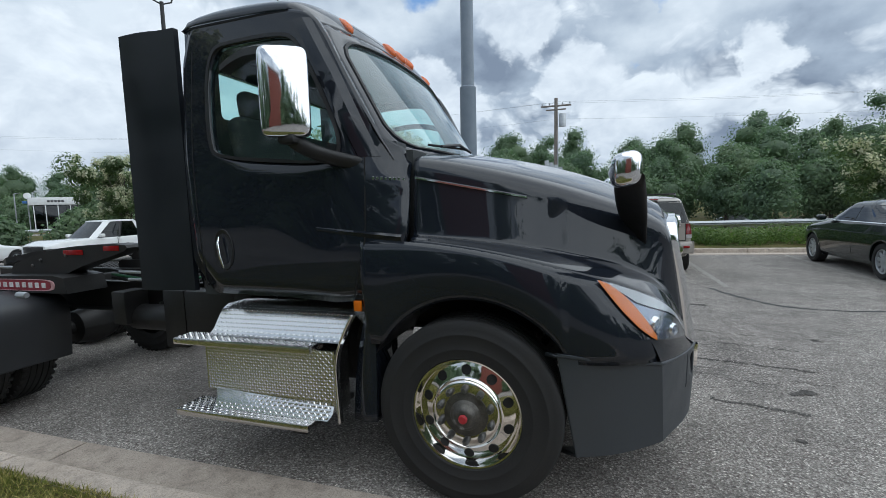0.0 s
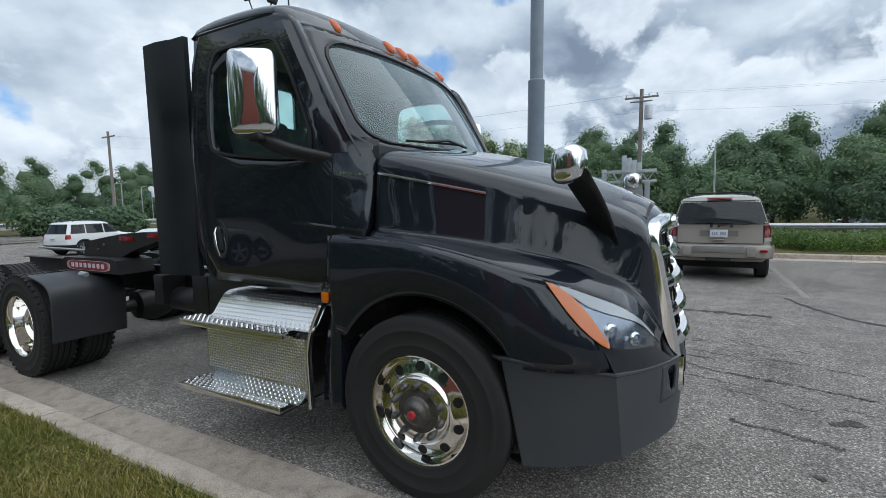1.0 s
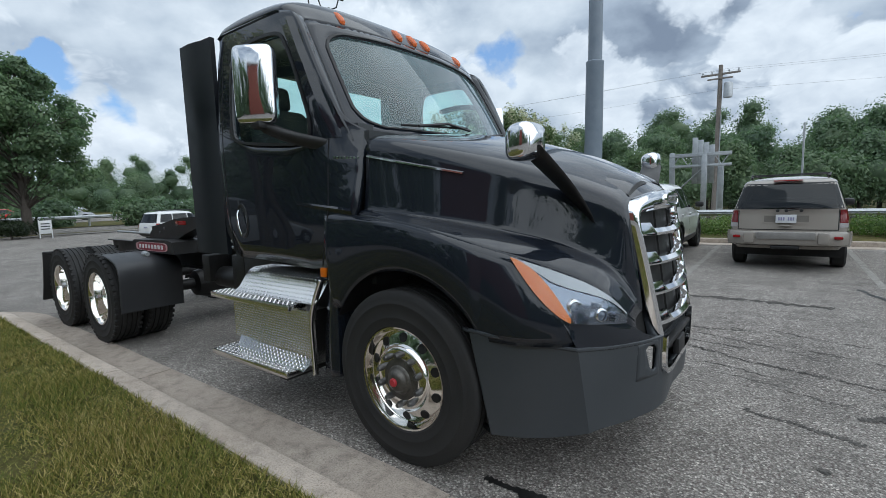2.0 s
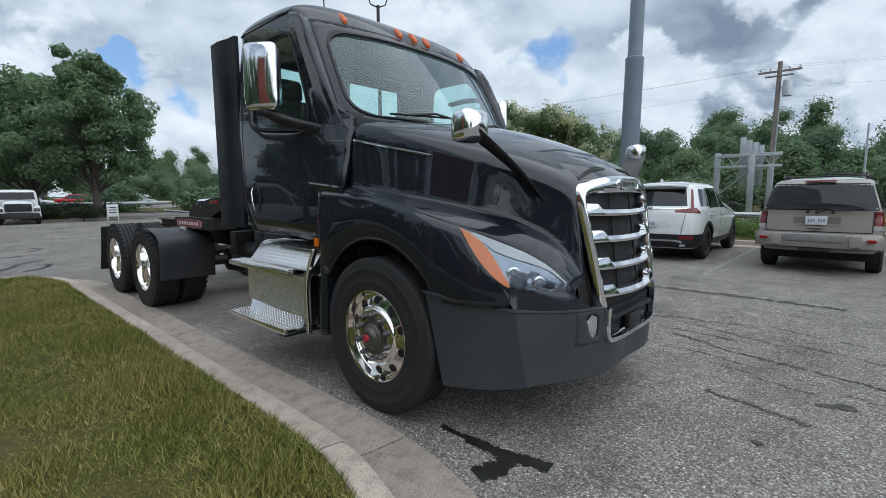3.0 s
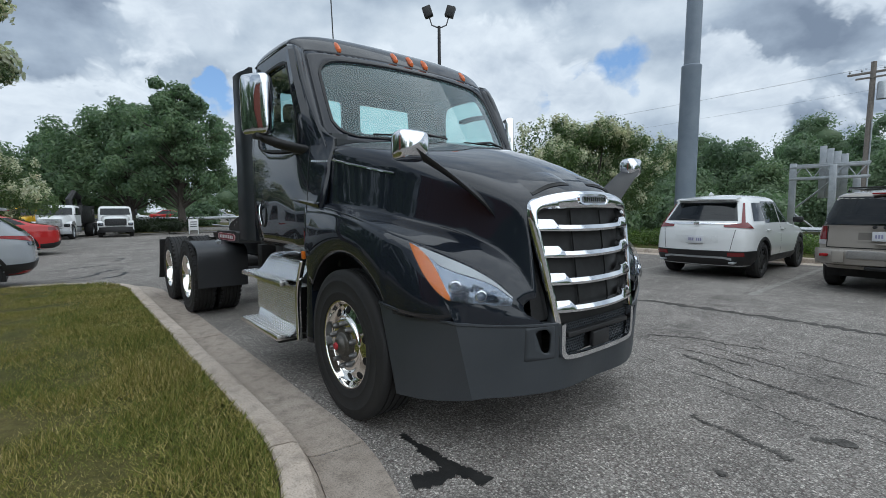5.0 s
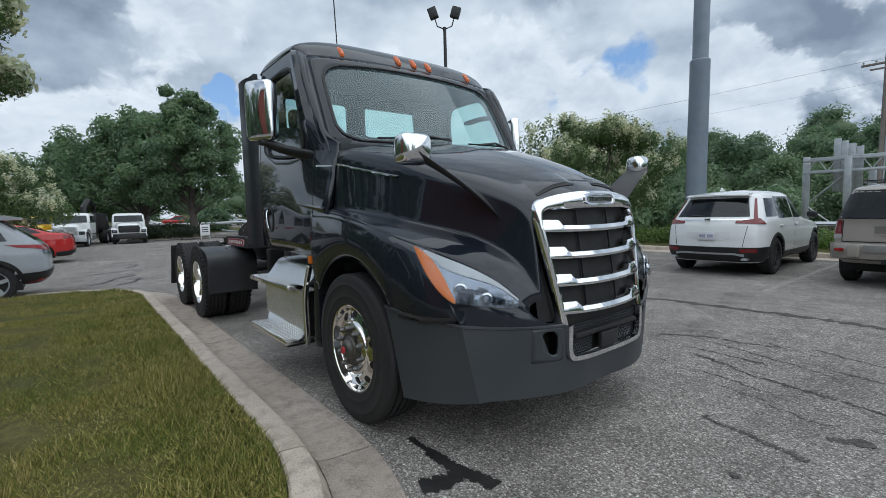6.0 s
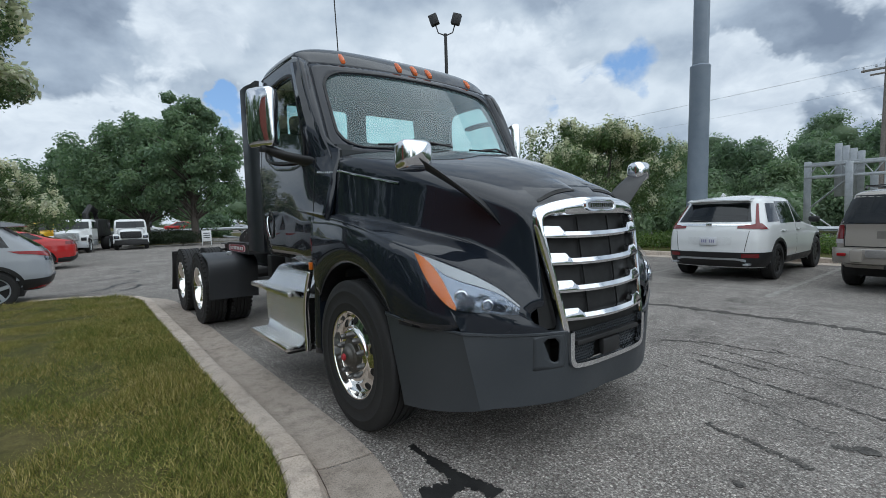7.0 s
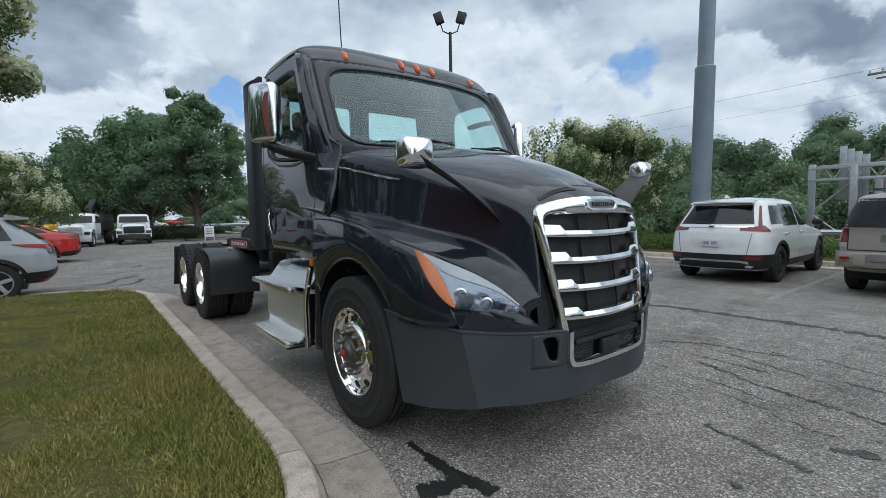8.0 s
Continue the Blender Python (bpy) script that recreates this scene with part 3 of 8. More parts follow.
SIDE_OUT = chaikin([(-2.50, 1.12), (-1.9, 1.115), (-1.32, 1.075), (-1.15, 1.22), (-1.025, 1.43), (-1.02, 1.70), (-1.03, 1.93), (-1.17, 1.98), (-1.34, 2.32), (-1.51, 2.66), (-1.62, 2.755), (-1.9, 2.775), (-2.3, 2.78), (-2.50, 2.78), (-2.505, 1.9)], 1, True)
SIDE_WIN = chaikin([(-2.30, 2.03), (-2.22, 1.965), (-1.85, 1.925), (-1.52, 1.885), (-1.40, 1.92), (-1.44, 2.12), (-1.665, 2.56), (-1.75, 2.625), (-2.1, 2.63), (-2.31, 2.61)], 2, True)
SIDE_C = (-1.88, 2.2)
for side in (1, -1):
    cab_side = tpart("cab_side", ring_panel(SIDE_OUT, SIDE_WIN, SIDE_C, lambda x, z: (x, cab_w(x, z), z), 160, 8), M_BLACK, side, None, "glossy black cab side with door", 50)
    thick(cab_side, 0.05, inner=M_INTER)
    outward(tpart("side_window", disc_panel(SIDE_WIN, SIDE_C, lambda x, z: (x, cab_w(x, z) - 0.022, z), 96, 5, 1.02), M_SIDEGLASS, side, None, "clear side window glass", 80)).visible_shadow = False
    tpart("window_seal", band(SIDE_WIN, 0.022, lambda x, z, e=0: (x, cab_w(x, z) + e, z), 0.008, 96, SIDE_C), M_PLASTIC, side, cab_side, "black rubber window seal", 40)
    # dark strip down the windscreen pillar
    pil = []
    for k in range(13):
        u = k / 12
        z = 2.69 - 0.79 * u
        x = float(np.interp(z, [1.90, 2.35, 2.69], [-1.25, -1.445, -1.63]))
        pil.append([(x - 0.062, cab_w(x - 0.062, z) - 0.002, z), (x - 0.05, cab_w(x - 0.05, z) + 0.024 * min(1.0, (z - 1.88) / 0.2), z), (x + 0.02, cab_w(x + 0.02, z) + 0.030 * min(1.0, (z - 1.88) / 0.2), z), (x + 0.066, cab_w(min(x + 0.066, -1.2), z) - 0.004, z)])
    tpart("pillar_trim", loft(pil), M_BLACK, side, cab_side, "glossy black pillar fin", 40)
    # door seams
    for pts in ([(-2.43, 2.62), (-2.44, 2.2), (-2.44, 1.6), (-2.42, 1.16)], [(-1.27, 1.93), (-1.265, 1.6), (-1.27, 1.42), (-1.34, 1.2), (-1.36, 1.12)]):
        pp = chaikin(pts, 2)
        sm = [[(x - 0.005, cab_w(x, z) - 0.004, z), (x - 0.004, cab_w(x, z) + 0.0015, z), (x + 0.004, cab_w(x, z) + 0.0015, z), (x + 0.005, cab_w(x, z) - 0.004, z)] for x, z in pp]
        tpart("door_seam", loft(sm), M_SEAM, side, cab_side, "", 60)
    # handle: recessed cup and chrome bar
    hc = [[(-2.255 + 0.072 * math.cos(a) * s, cab_w(-2.25, 1.4) + e, 1.395 + 0.125 * math.sin(a) * s) for a in np.linspace(0, 2 * math.pi, 24, endpoint=False)] for s, e in ((1.05, -0.004), (1.0, 0.008), (0.86, 0.006), (0.7, -0.006), (0.05, -0.01))]
    cup = tpart("door_handle", loft(hc, True), M_PLASTIC, side, cab_side, "chrome door handle in black recess", 60)
    tpart("handle_bar", moved(tube([(-2.270, 1.148, 1.475), (-2.274, 1.160, 1.44), (-2.264, 1.162, 1.36), (-2.250, 1.150, 1.285)], [0.006, 0.009, 0.009, 0.006], 10), Matrix()), M_CHROME, side, cup, "chrome pull", 60)
    # shoulder character line flash and badge
    fl = [[(-1.58 + 0.53 * u, cab_w(-1.58 + 0.53 * u, 1.50) + 0.002, 1.520 - 0.05 * u), (-1.58 + 0.53 * u, cab_w(-1.58 + 0.53 * u, 1.5) + 0.004 + 0.014 * u, 1.512 - 0.055 * u), (-1.58 + 0.53 * u, cab_w(-1.58 + 0.53 * u, 1.48) + 0.001, 1.500 - 0.075 * u)] for u in np.linspace(0, 1, 9)]
    tpart("body_crease", loft(fl), M_BLACK, side, cab_side, "", 50)
    for k in range(8):
        x = -1.225 + 0.023 * k
        tpart("badge_bar", rbox(x, x + 0.015, cab_w(x, 1.775) - 0.002, cab_w(x, 1.775) + 0.004, 1.772 - 0.002 * k, 1.787 - 0.002 * k, 0.001, 1), M_CHROME, side, cab_side, "")
    # mirror: arm, shell, glass side
    arm = []
    for k in range(13):
        u = k / 12
        p = Vector((-1.30, 1.08, 1.86)).lerp(Vector((-1.53, 1.37, 1.975)), u)
        p.x -= 0.06 * math.sin(math.pi * u)
        arm.append([tuple(p + Vector((0.050 * math.cos(t) * (1 - 0.2 * u), 0.010 * math.sin(t), 0.042 * math.sin(t)))) for t in np.linspace(0, 2 * math.pi, 12, endpoint=False)])
    mirror = tpart("side_mirror", capped(arm), M_PLASTIC, side, None, "tall chrome-backed side mirror on black arm", 60)
    md, mn, mc = Vector((0.844, -0.537, 0)), Vector((0.537, 0.844, 0)), Vector((-1.545, 1.39, 2.21))
    shell = []
    for sc, d in ((0.90, -0.045), (0.97, -0.03), (1.0, 0.0), (1.0, 0.028), (0.985, 0.040), (0.95, 0.047), (0.90, 0.050), (0.7, 0.0535), (0.45, 0.056), (0.2, 0.057), (0.02, 0.057)):
        ring = []
        for t in np.linspace(0, 2 * math.pi, 48, endpoint=False):
            u, v = math.copysign(abs(math.cos(t)) ** 0.24, math.cos(t)), math.copysign(abs(math.sin(t)) ** 0.20, math.sin(t))
            ring.append(tuple(mc + mn * (d - 0.016 * (sc * u) ** 2 - 0.005 * (sc * v) ** 2) + md * 0.122 * sc * u + Vector((0, 0, 0.222 * (sc if sc > 0.94 else sc) * v))))
        shell.append(ring)
    tpart("mirror_shell", capped(shell), M_CHROME, side, mirror, "chrome mirror shell", 45)
    mg = [[tuple(mc - mn * 0.047 + md * 0.105 * u + Vector((0, 0, 0.2 * v))) for u, v in ((-1, -1), (1, -1), (1, 1), (-1, 1))], [tuple(mc - mn * 0.053 + md * 0.10 * u + Vector((0, 0, 0.195 * v))) for u, v in ((-1, -1), (1, -1), (1, 1), (-1, 1))]]
    tpart("mirror_glass", capped(mg), M_MIRROR, side, mirror, "mirror glass", 30)
    tpart("mirror_base", rbox(-1.59, -1.49, 1.33, 1.42, 1.955, 2.0, 0.018), M_PLASTIC, side, mirror, "black mirror foot")
    br = []
    for k in range(9):
        u = k / 8
        p = Vector((-1.64, 1.36, 2.44)).lerp(Vector((-2.10, 1.20, 2.45)), u)
        p.z += 0.035 * math.sin(math.pi * u)
        hh = 0.030 - 0.010 * u
        br.append([(p.x, p.y + 0.02, p.z - hh), (p.x, p.y + 0.025, p.z + hh * 0.4), (p.x, p.y, p.z + hh), (p.x, p.y - 0.06, p.z + hh * 0.6), (p.x, p.y - 0.06, p.z - hh)])
    tpart("mirror_bracket", capped(br), M_FLAP, side, mirror, "dark grey upper mirror bracket", 50)
    # fairing behind the cab
    fin = []
    for k in range(2):
        z = (1.13, 2.765)[k]
        fin.append([(-2.52, 1.125, z), (-2.66, 1.13, z), (-2.70, 1.142, z), (-2.80, 1.155, z), (-2.95, 1.15, z), (-2.955, 1.12, z), (-2.80, 1.125, z), (-2.68, 1.10, z), (-2.52, 1.09, z)])
    tpart("side_fairing", capped(fin), M_FIN, side, None, "matt black side fairing behind the cab", 25)
    # steps
    tank = tpart("step_skirt", prism([(-2.45, 0.50), (-1.50, 0.43), (-1.50, 0.80), (-2.45, 0.80)], "y", 1.00, 1.15), M_PLATE, side, None, "aluminium tread-plate step box", 30)
    top = []
    for w, z in ((1.165, 0.855), (1.12, 0.885), (1.06, 0.965), (1.03, 1.00), (0.98, 1.02), (0.80, 1.02), (0.80, 0.80)):
        top.append([(-2.40, w, z), (-1.43, w, z)])
    tpart("step_cover", loft(top), M_PLATE, side, tank, "bright tread-plate cover", 25)
    cov_pts = [(1.165, 0.855), (1.12, 0.885), (1.06, 0.965), (1.03, 1.00), (0.98, 1.02), (0.86, 1.02)]
    tagged(tpart("tread", raised(48, 13, -2.39, -1.44, cov_pts, 0.0095, 0.0036, 0.0026), M_PLATE, side, tank, "", 0), kind="stuff")
    for zz, x0, x1, w0, w1, nm in ((0.835, -2.61, -1.60, 1.10, 1.245, "upper_step"), (0.385, -2.60, -1.62, 1.06, 1.275, "lower_step")):
        tpart(nm, rbox(x0, x1, w0, w1, zz - 0.028, zz + 0.014, 0.006), M_PLATE, side, tank, "aluminium tread step", 30)
        tagged(tpart("tread", raised(40, 7, x0 + 0.01, x1 - 0.01, [(w1 - 0.004, zz + 0.0142), (w0, zz + 0.0142)], 0.0115, 0.0055, 0.0042), M_PLATE, side, tank, "", 0), kind="stuff")
    tagged(tpart("tread", raised(50, 16, -2.44, -1.51, [(1.1505, 0.50), (1.1505, 0.80)], 0.0092, 0.0034, 0.0026), M_PLATE, side, tank, "", 0), kind="stuff")
    tagged(tpart("tread", raised(40, 5, -2.36, -1.54, [(1.201, 0.405), (1.176, 0.452), (1.153, 0.492)], 0.011, 0.0052, 0.0038), M_PLATE, side, tank, "", 0), kind="stuff")
    tpart("step_tray", loft([[(-2.38, 1.152, 0.51), (-1.52, 1.152, 0.47)], [(-2.36, 1.175, 0.47), (-1.52, 1.175, 0.43)], [(-2.36, 1.20, 0.40), (-1.54, 1.20, 0.40)]]), M_PLATE, side, tank, "", 60)
    rim = [[(x, w, z) for w in (1.12, 1.165)] for x, z in chaikin([(-1.36, 1.02), (-1.43, 0.90), (-1.49, 0.75), (-1.49, 0.60), (-1.48, 0.37)], 2)]
    thick(tpart("step_edge", loft(rim), M_PLATE, side, tank, "bright bent edge strip", 60), 0.012)
    tpart("step_bracket", rbox(-2.4, -2.3, 0.7, 1.2, 0.36, 0.385, 0.006), M_FRAME, side, tank)
    tpart("step_bracket", rbox(-1.75, -1.65, 0.7, 1.25, 0.33, 0.37, 0.006), M_FRAME, side, tank)
    tpart("side_marker", rbox(-1.352, -1.305, 1.142, 1.162, 1.045, 1.105, 0.006), M_AMBER, side, None, "amber side marker lamp")

# windscreen frame
def ws_put(s, v, e=0.0):
    half = 1.02 - 0.03 * v
    x = -0.925 - 0.475 * v - 0.045 * v * v - (0.23 - 0.10 * v) * abs(s) ** 2.3
    return (x + e, s * half, 1.90 + 0.80 * v + e * 0.5)


WS_OUT = chaikin([(-1, 0), (-0.5, 0), (0, 0), (0.5, 0), (1, 0), (1, 0.33), (1, 0.66), (1, 1), (0.5, 1), (0, 1), (-0.5, 1), (-1, 1), (-1, 0.66), (-1, 0.33)], 0, True)
WS_HOLE = chaikin([(-0.915, 0.10), (-0.5, 0.085), (0, 0.08), (0.5, 0.085), (0.915, 0.10), (0.925, 0.5), (0.915, 0.90), (0.5, 0.935), (0, 0.94), (-0.5, 0.935), (-0.915, 0.90), (-0.925, 0.5)], 2, True)
wsf = link_mesh("windscreen_frame", *ring_panel(WS_OUT, WS_HOLE, (0, 0.5), ws_put, 140, 3), M_BLACK, truck, "glossy black windscreen frame", 50)
thick(wsf, 0.04, inner=M_INTER)
outward(link_mesh("windscreen", *disc_panel(WS_HOLE, (0, 0.5), lambda s, v: ws_put(s, v, -0.012), 120, 8, 1.015), M_GLASS, truck, "large curved windscreen", 80)).visible_shadow = False
link_mesh("windscreen_seal", *band(WS_HOLE, 0.018, ws_put, 0.006, 140, (0, 0.5)), M_PLASTIC, truck, "black windscreen seal", 40)

for s_ in (1, -1):
    rows = []
    for v in np.linspace(-0.02, 1.0, 15):
        a = Vector(ws_put(s_, v)) + Vector((0.0, -0.012 * s_, 0.0))
        zz = a.z
        xb = float(np.interp(zz, [1.88, 1.98, 2.32, 2.66, 2.72], [-1.10, -1.17, -1.345, -1.515, -1.56])) - 0.025
        b = Vector((xb, s_ * (cab_w(xb, zz) - 0.002), zz))
        m_ = a.lerp(b, 0.5) + Vector((0.022, 0.022 * s_, 0.0))
        rows.append([tuple(q) for q in (a, a.lerp(m_, 0.55) + Vector((0.008, 0.004 * s_, 0)), m_, m_.lerp(b, 0.5) + Vector((0.003, 0.007 * s_, 0)), b)])
    thick(link_mesh("windscreen_pillar", *loft(rows), M_BLACK, truck, "glossy black windscreen pillar", 60), 0.02)

# roof
RV = [0.0, 0.04, 0.09, 0.16, 0.28, 0.45, 0.65, 0.85, 0.94, 0.98, 1.0]
RZ = [2.70, 2.755, 2.815, 2.87, 2.915, 2.94, 2.95, 2.94, 2.915, 2.88, 2.80]
rows = []
for v in list(np.linspace(0, 0.2, 14)) + list(np.linspace(0.24, 0.84, 14)) + list(np.linspace(0.86, 1.0, 12)):
    zt = float(spline(v, RV, RZ))
    row = []
    for a in np.linspace(-1, 1, 57):
        sgn = math.copysign(abs(a) ** 0.75, a)
        fx, fy, fz = ws_put(sgn, 1.0)
        x = fx + (-2.515 - fx) * v
        k = min(1.0, v / 0.16)
        edge = 2.70 + 0.06 * k
        half = 0.99 + (cab_w(x, 2.76) + 0.004 - 0.99) * k
        zz = edge + (zt - edge) * max(0.0, 1 - abs(sgn) ** 6.0) ** 0.5 if v > 0 else fz
        row.append((x, sgn * half, zz))
    rows.append(row)
roof = link_mesh("roof", *loft(rows), M_BLACK, truck, "glossy black rounded cab roof", 60)
thick(roof, 0.03, inner=M_INTER)
for w in (-0.70, -0.17, 0.0, 0.17, 0.70):
    fx = ws_put(w / 0.99, 1.0)[0]
    zr = 2.715 + (float(spline(0.055, RV, RZ)) - 2.715) * (1 - abs(w / 0.99) ** 6.0) ** 0.5
    lam = moved(capped([[(x, r * math.cos(t), -0.012 + h * max(0.0, math.sin(t)) - 0.01 * (math.sin(t) < 0)) for t in np.linspace(0, 2 * math.pi, 14, endpoint=False)] for x, r, h in ((-0.075, 0.004, 0.010), (-0.06, 0.013, 0.022), (-0.03, 0.019, 0.034), (0.02, 0.022, 0.038), (0.055, 0.020, 0.032), (0.068, 0.010, 0.016))]), pose(fx - 0.058, -w, zr + 0.006, 0, 47, 0))
    link_mesh("marker_lamp", *lam, M_MARKER, truck, "amber roof marker lamp")

# rear wall with its window
def rear_hole(a, b):
    c = 0.07
    return chaikin([(a, 2.255 + c), (a, 2.255), (a + c, 2.255), (b - c, 2.255), (b, 2.255), (b, 2.255 + c), (b, 2.565 - c), (b, 2.565), (b - c, 2.565), (a + c, 2.565), (a, 2.565), (a, 2.565 - c)], 2, True)


for outline, hole in (([(0.09, 1.12), (1.10, 1.12), (1.10, 1.9), (1.06, 2.78), (0.85, 2.90), (0.09, 2.93)], rear_hole(0.195, 0.86)), ([(-1.10, 1.12), (0.09, 1.12), (0.09, 2.93), (-0.85, 2.90), (-1.06, 2.78), (-1.10, 1.9)], rear_hole(-0.86, -0.012))):
    hc_ = (sum(p[0] for p in hole) / len(hole), 2.41)
    rear = link_mesh("rear_wall", *ring_panel(outline, hole, hc_, lambda y, z: (-2.50, -y, z), 96, 3), M_BLACK, truck, "black cab rear wall", 40)
    thick(rear, 0.05, inner=M_INTER)
    outward(link_mesh("rear_window", *disc_panel(hole, hc_, lambda y, z: (-2.49, -y, z), 64, 3, 1.01), M_SIDEGLASS, truck, "rear window glass", 80)).visible_shadow = False
link_mesh("cab_floor", *box(-2.48, -1.0, -1.08, 1.08, 1.10, 1.16), M_INTER, truck, "dark cab floor", 0)
link_mesh("firewall", *box(-1.06, -1.02, -1.0, 1.0, 1.0, 1.93), M_INTER, truck, "", 0)
dash = capped([[(x, y, z) for x, z in chaikin([(-1.08, 1.35), (-1.08, 1.98), (-1.25, 2.0), (-1.42, 1.94), (-1.46, 1.80), (-1.40, 1.40)], 1, True)] for y in (-0.99, 0.99)])
link_mesh("dashboard", *dash, M_INTER, truck, "dark grey dashboard", 50)
link_mesh("headliner", *box(-2.46, -1.60, -1.0, 1.0, 2.70, 2.72), plain("headliner", (0.16, 0.17, 0.17), 0.8), truck, "", 0)
for sy, hw in ((-0.80, 0.12), (0.70, 0.19)):
    seat = link_mesh("seat", *rbox(-2.15, -1.65, sy - 0.25, sy + 0.25, 1.45, 1.62, 0.05, 3), M_SEAT, truck, "black cloth driver seat", 50)
    bk = moved(rbox(-0.08, 0.08, -0.24, 0.24, 0, 0.78 if sy > 0 else 0.68, 0.07, 3), pose(-2.08, sy, 1.56, 0, -12, 0))
    link_mesh("backrest", *bk, M_SEAT, seat, "", 50)
    hd = moved(rbox(-0.055, 0.055, -hw, hw, 0, 0.25 if sy > 0 else 0.19, 0.05, 3), pose(-2.225, sy, 2.30 if sy > 0 else 2.22, 0, -6, 0))
    link_mesh("headrest", *hd, M_SEAT, seat, "", 50)
    link_mesh("seat_base", *box(-2.05, -1.75, sy - 0.18, sy + 0.18, 1.16, 1.46), M_PLASTIC, seat, "", 0)
wheel_path = [(0.22 * math.cos(a), 0.22 * math.sin(a), 0) for a in np.linspace(0, 2 * math.pi, 33)]
link_mesh("steering_wheel", *moved(tube(wheel_path, 0.017, 8, False), pose(-1.56, 0.66, 1.80, 0, -35, 0)), M_PLASTIC, truck, "black steering wheel", 60)

# cowl and wipers
cw = [[(x, y, z - 0.06 * abs(y) ** 2.5) for y in np.linspace(-1.0, 1.0, 21)] for x, z in ((-0.99, 1.955), (-1.04, 1.945), (-1.12, 1.90))]
link_mesh("cowl", *loft([[(x - 0.20 * abs(y) ** 2.3, y, z) for x, y, z in r] for r in cw]), M_PLASTIC, truck, "black plastic cowl under windscreen", 50)
for y0, y1 in ((-0.55, -0.02), (0.30, 0.78)):
    p0, p1 = ws_put(y0, 0.10, 0.03), ws_put(y1, 0.115, 0.03)
    mid = ws_put((y0 + y1) / 2, 0.135, 0.045)
    wp = link_mesh("wiper", *tube([p0, mid, p1], 0.010, 6), M_PLASTIC, truck, "black windscreen wiper", 60)
    link_mesh("wiper_blade", *tube([ws_put(y0 - 0.12, 0.105, 0.02), ws_put((y0 + y1) / 2, 0.125, 0.02), ws_put(y1, 0.145, 0.02)], 0.008, 6), M_SEAM, wp, "", 60)
# grille
def gput(y, z, e=0.0):
    return (gx(y, z) + e, y, z)


def dense(path, n):
    p = np.asarray(path, float)
    d = np.r_[0, np.cumsum(np.linalg.norm(np.diff(p, axis=0), axis=1))]
    q = np.linspace(0, d[-1], n)
    return np.stack([np.interp(q, d, p[:, 0]), np.interp(q, d, p[:, 1])], 1)


G_OUT = dense(chaikin([(-0.425, 0.755), (-0.45, 0.95), (-0.50, 1.25), (-0.525, 1.40), (-0.49, 1.462), (-0.38, 1.492), (-0.2, 1.515), (0, 1.52), (0.2, 1.515), (0.38, 1.492), (0.49, 1.462), (0.525, 1.40), (0.50, 1.25), (0.45, 0.95), (0.425, 0.755)], 2), 121)
G_IN = dense(chaikin([(-0.385, 0.755), (-0.412, 0.95), (-0.46, 1.25), (-0.478, 1.36), (-0.462, 1.402), (-0.36, 1.412), (-0.2, 1.416), (0, 1.418), (0.2, 1.416), (0.36, 1.412), (0.462, 1.402), (0.478, 1.36), (0.46, 1.25), (0.412, 0.95), (0.385, 0.755)], 2), 121)
rows = []
for o, i in zip(G_OUT, G_IN):
    m = (o + i) / 2
    rows.append([gput(*o, -0.045), gput(*o, 0.012), gput(*(o * 0.8 + i * 0.2), 0.026), gput(*m, 0.030), gput(*(o * 0.15 + i * 0.85), 0.024), gput(*i, 0.010), gput(*i, -0.05)])
grille = link_mesh("grille", *loft(rows), M_CHROME, truck, "chrome grille surround with four bars", 40)
back = loft([[gput(y, z, -0.05) for y in np.linspace(-0.52, 0.52, 25)] for z in np.linspace(0.765, 1.46, 15)])
link_mesh("grille_screen", *back, M_SEAM, grille, "black grille screen", 60)
for y in (-0.16, 0.16):
    link_mesh("screen_rib", *loft([[gput(y + d, z, -0.04 + e) for d, e in ((-0.006, 0), (-0.004, 0.01), (0.004, 0.01), (0.006, 0))] for z in np.linspace(0.8, 1.4, 9)]), M_SEAM, grille, "", 60)
for k in range(4):
    zc = (1.285, 1.130, 0.972, 0.812)[k]
    half = 0.485 - 0.022 * k
    rows = []
    for a in np.linspace(-1, 1, 81):
        y = a * half
        end = 1.0 if abs(y) > half - 0.12 else (max(0.0, 1 - (half - 0.12 - abs(y)) / 0.035))
        h = 0.022 + 0.026 * end
        sag = 0.0 + 0.012 * (abs(a)) ** 2
        rows.append([gput(y, zc + sag + h * 1.3, -0.02), gput(y, zc + sag + h * 1.2, 0.016), gput(y, zc + sag + h * 0.2, 0.030), gput(y, zc + sag - 0.010, 0.026), gput(y, zc + sag - 0.018, -0.02)])
    link_mesh("grille_bar", *loft(rows), M_CHROME, grille, "chrome horizontal bar with stepped ends", 40)
badge = [[gput(0.165 * s * math.copysign(abs(math.cos(t)) ** 0.5, math.cos(t)), 1.467 + 0.038 * s * math.copysign(abs(math.sin(t)) ** 0.7, math.sin(t)), e) for t in np.linspace(0, 2 * math.pi, 40, endpoint=False)] for s, e in ((1.0, 0.026), (0.97, 0.042), (0.86, 0.042), (0.82, 0.036), (0.05, 0.036))]
bd = link_mesh("badge", *loft(badge, True), M_CHROME, grille, "oval chrome badge", 40)
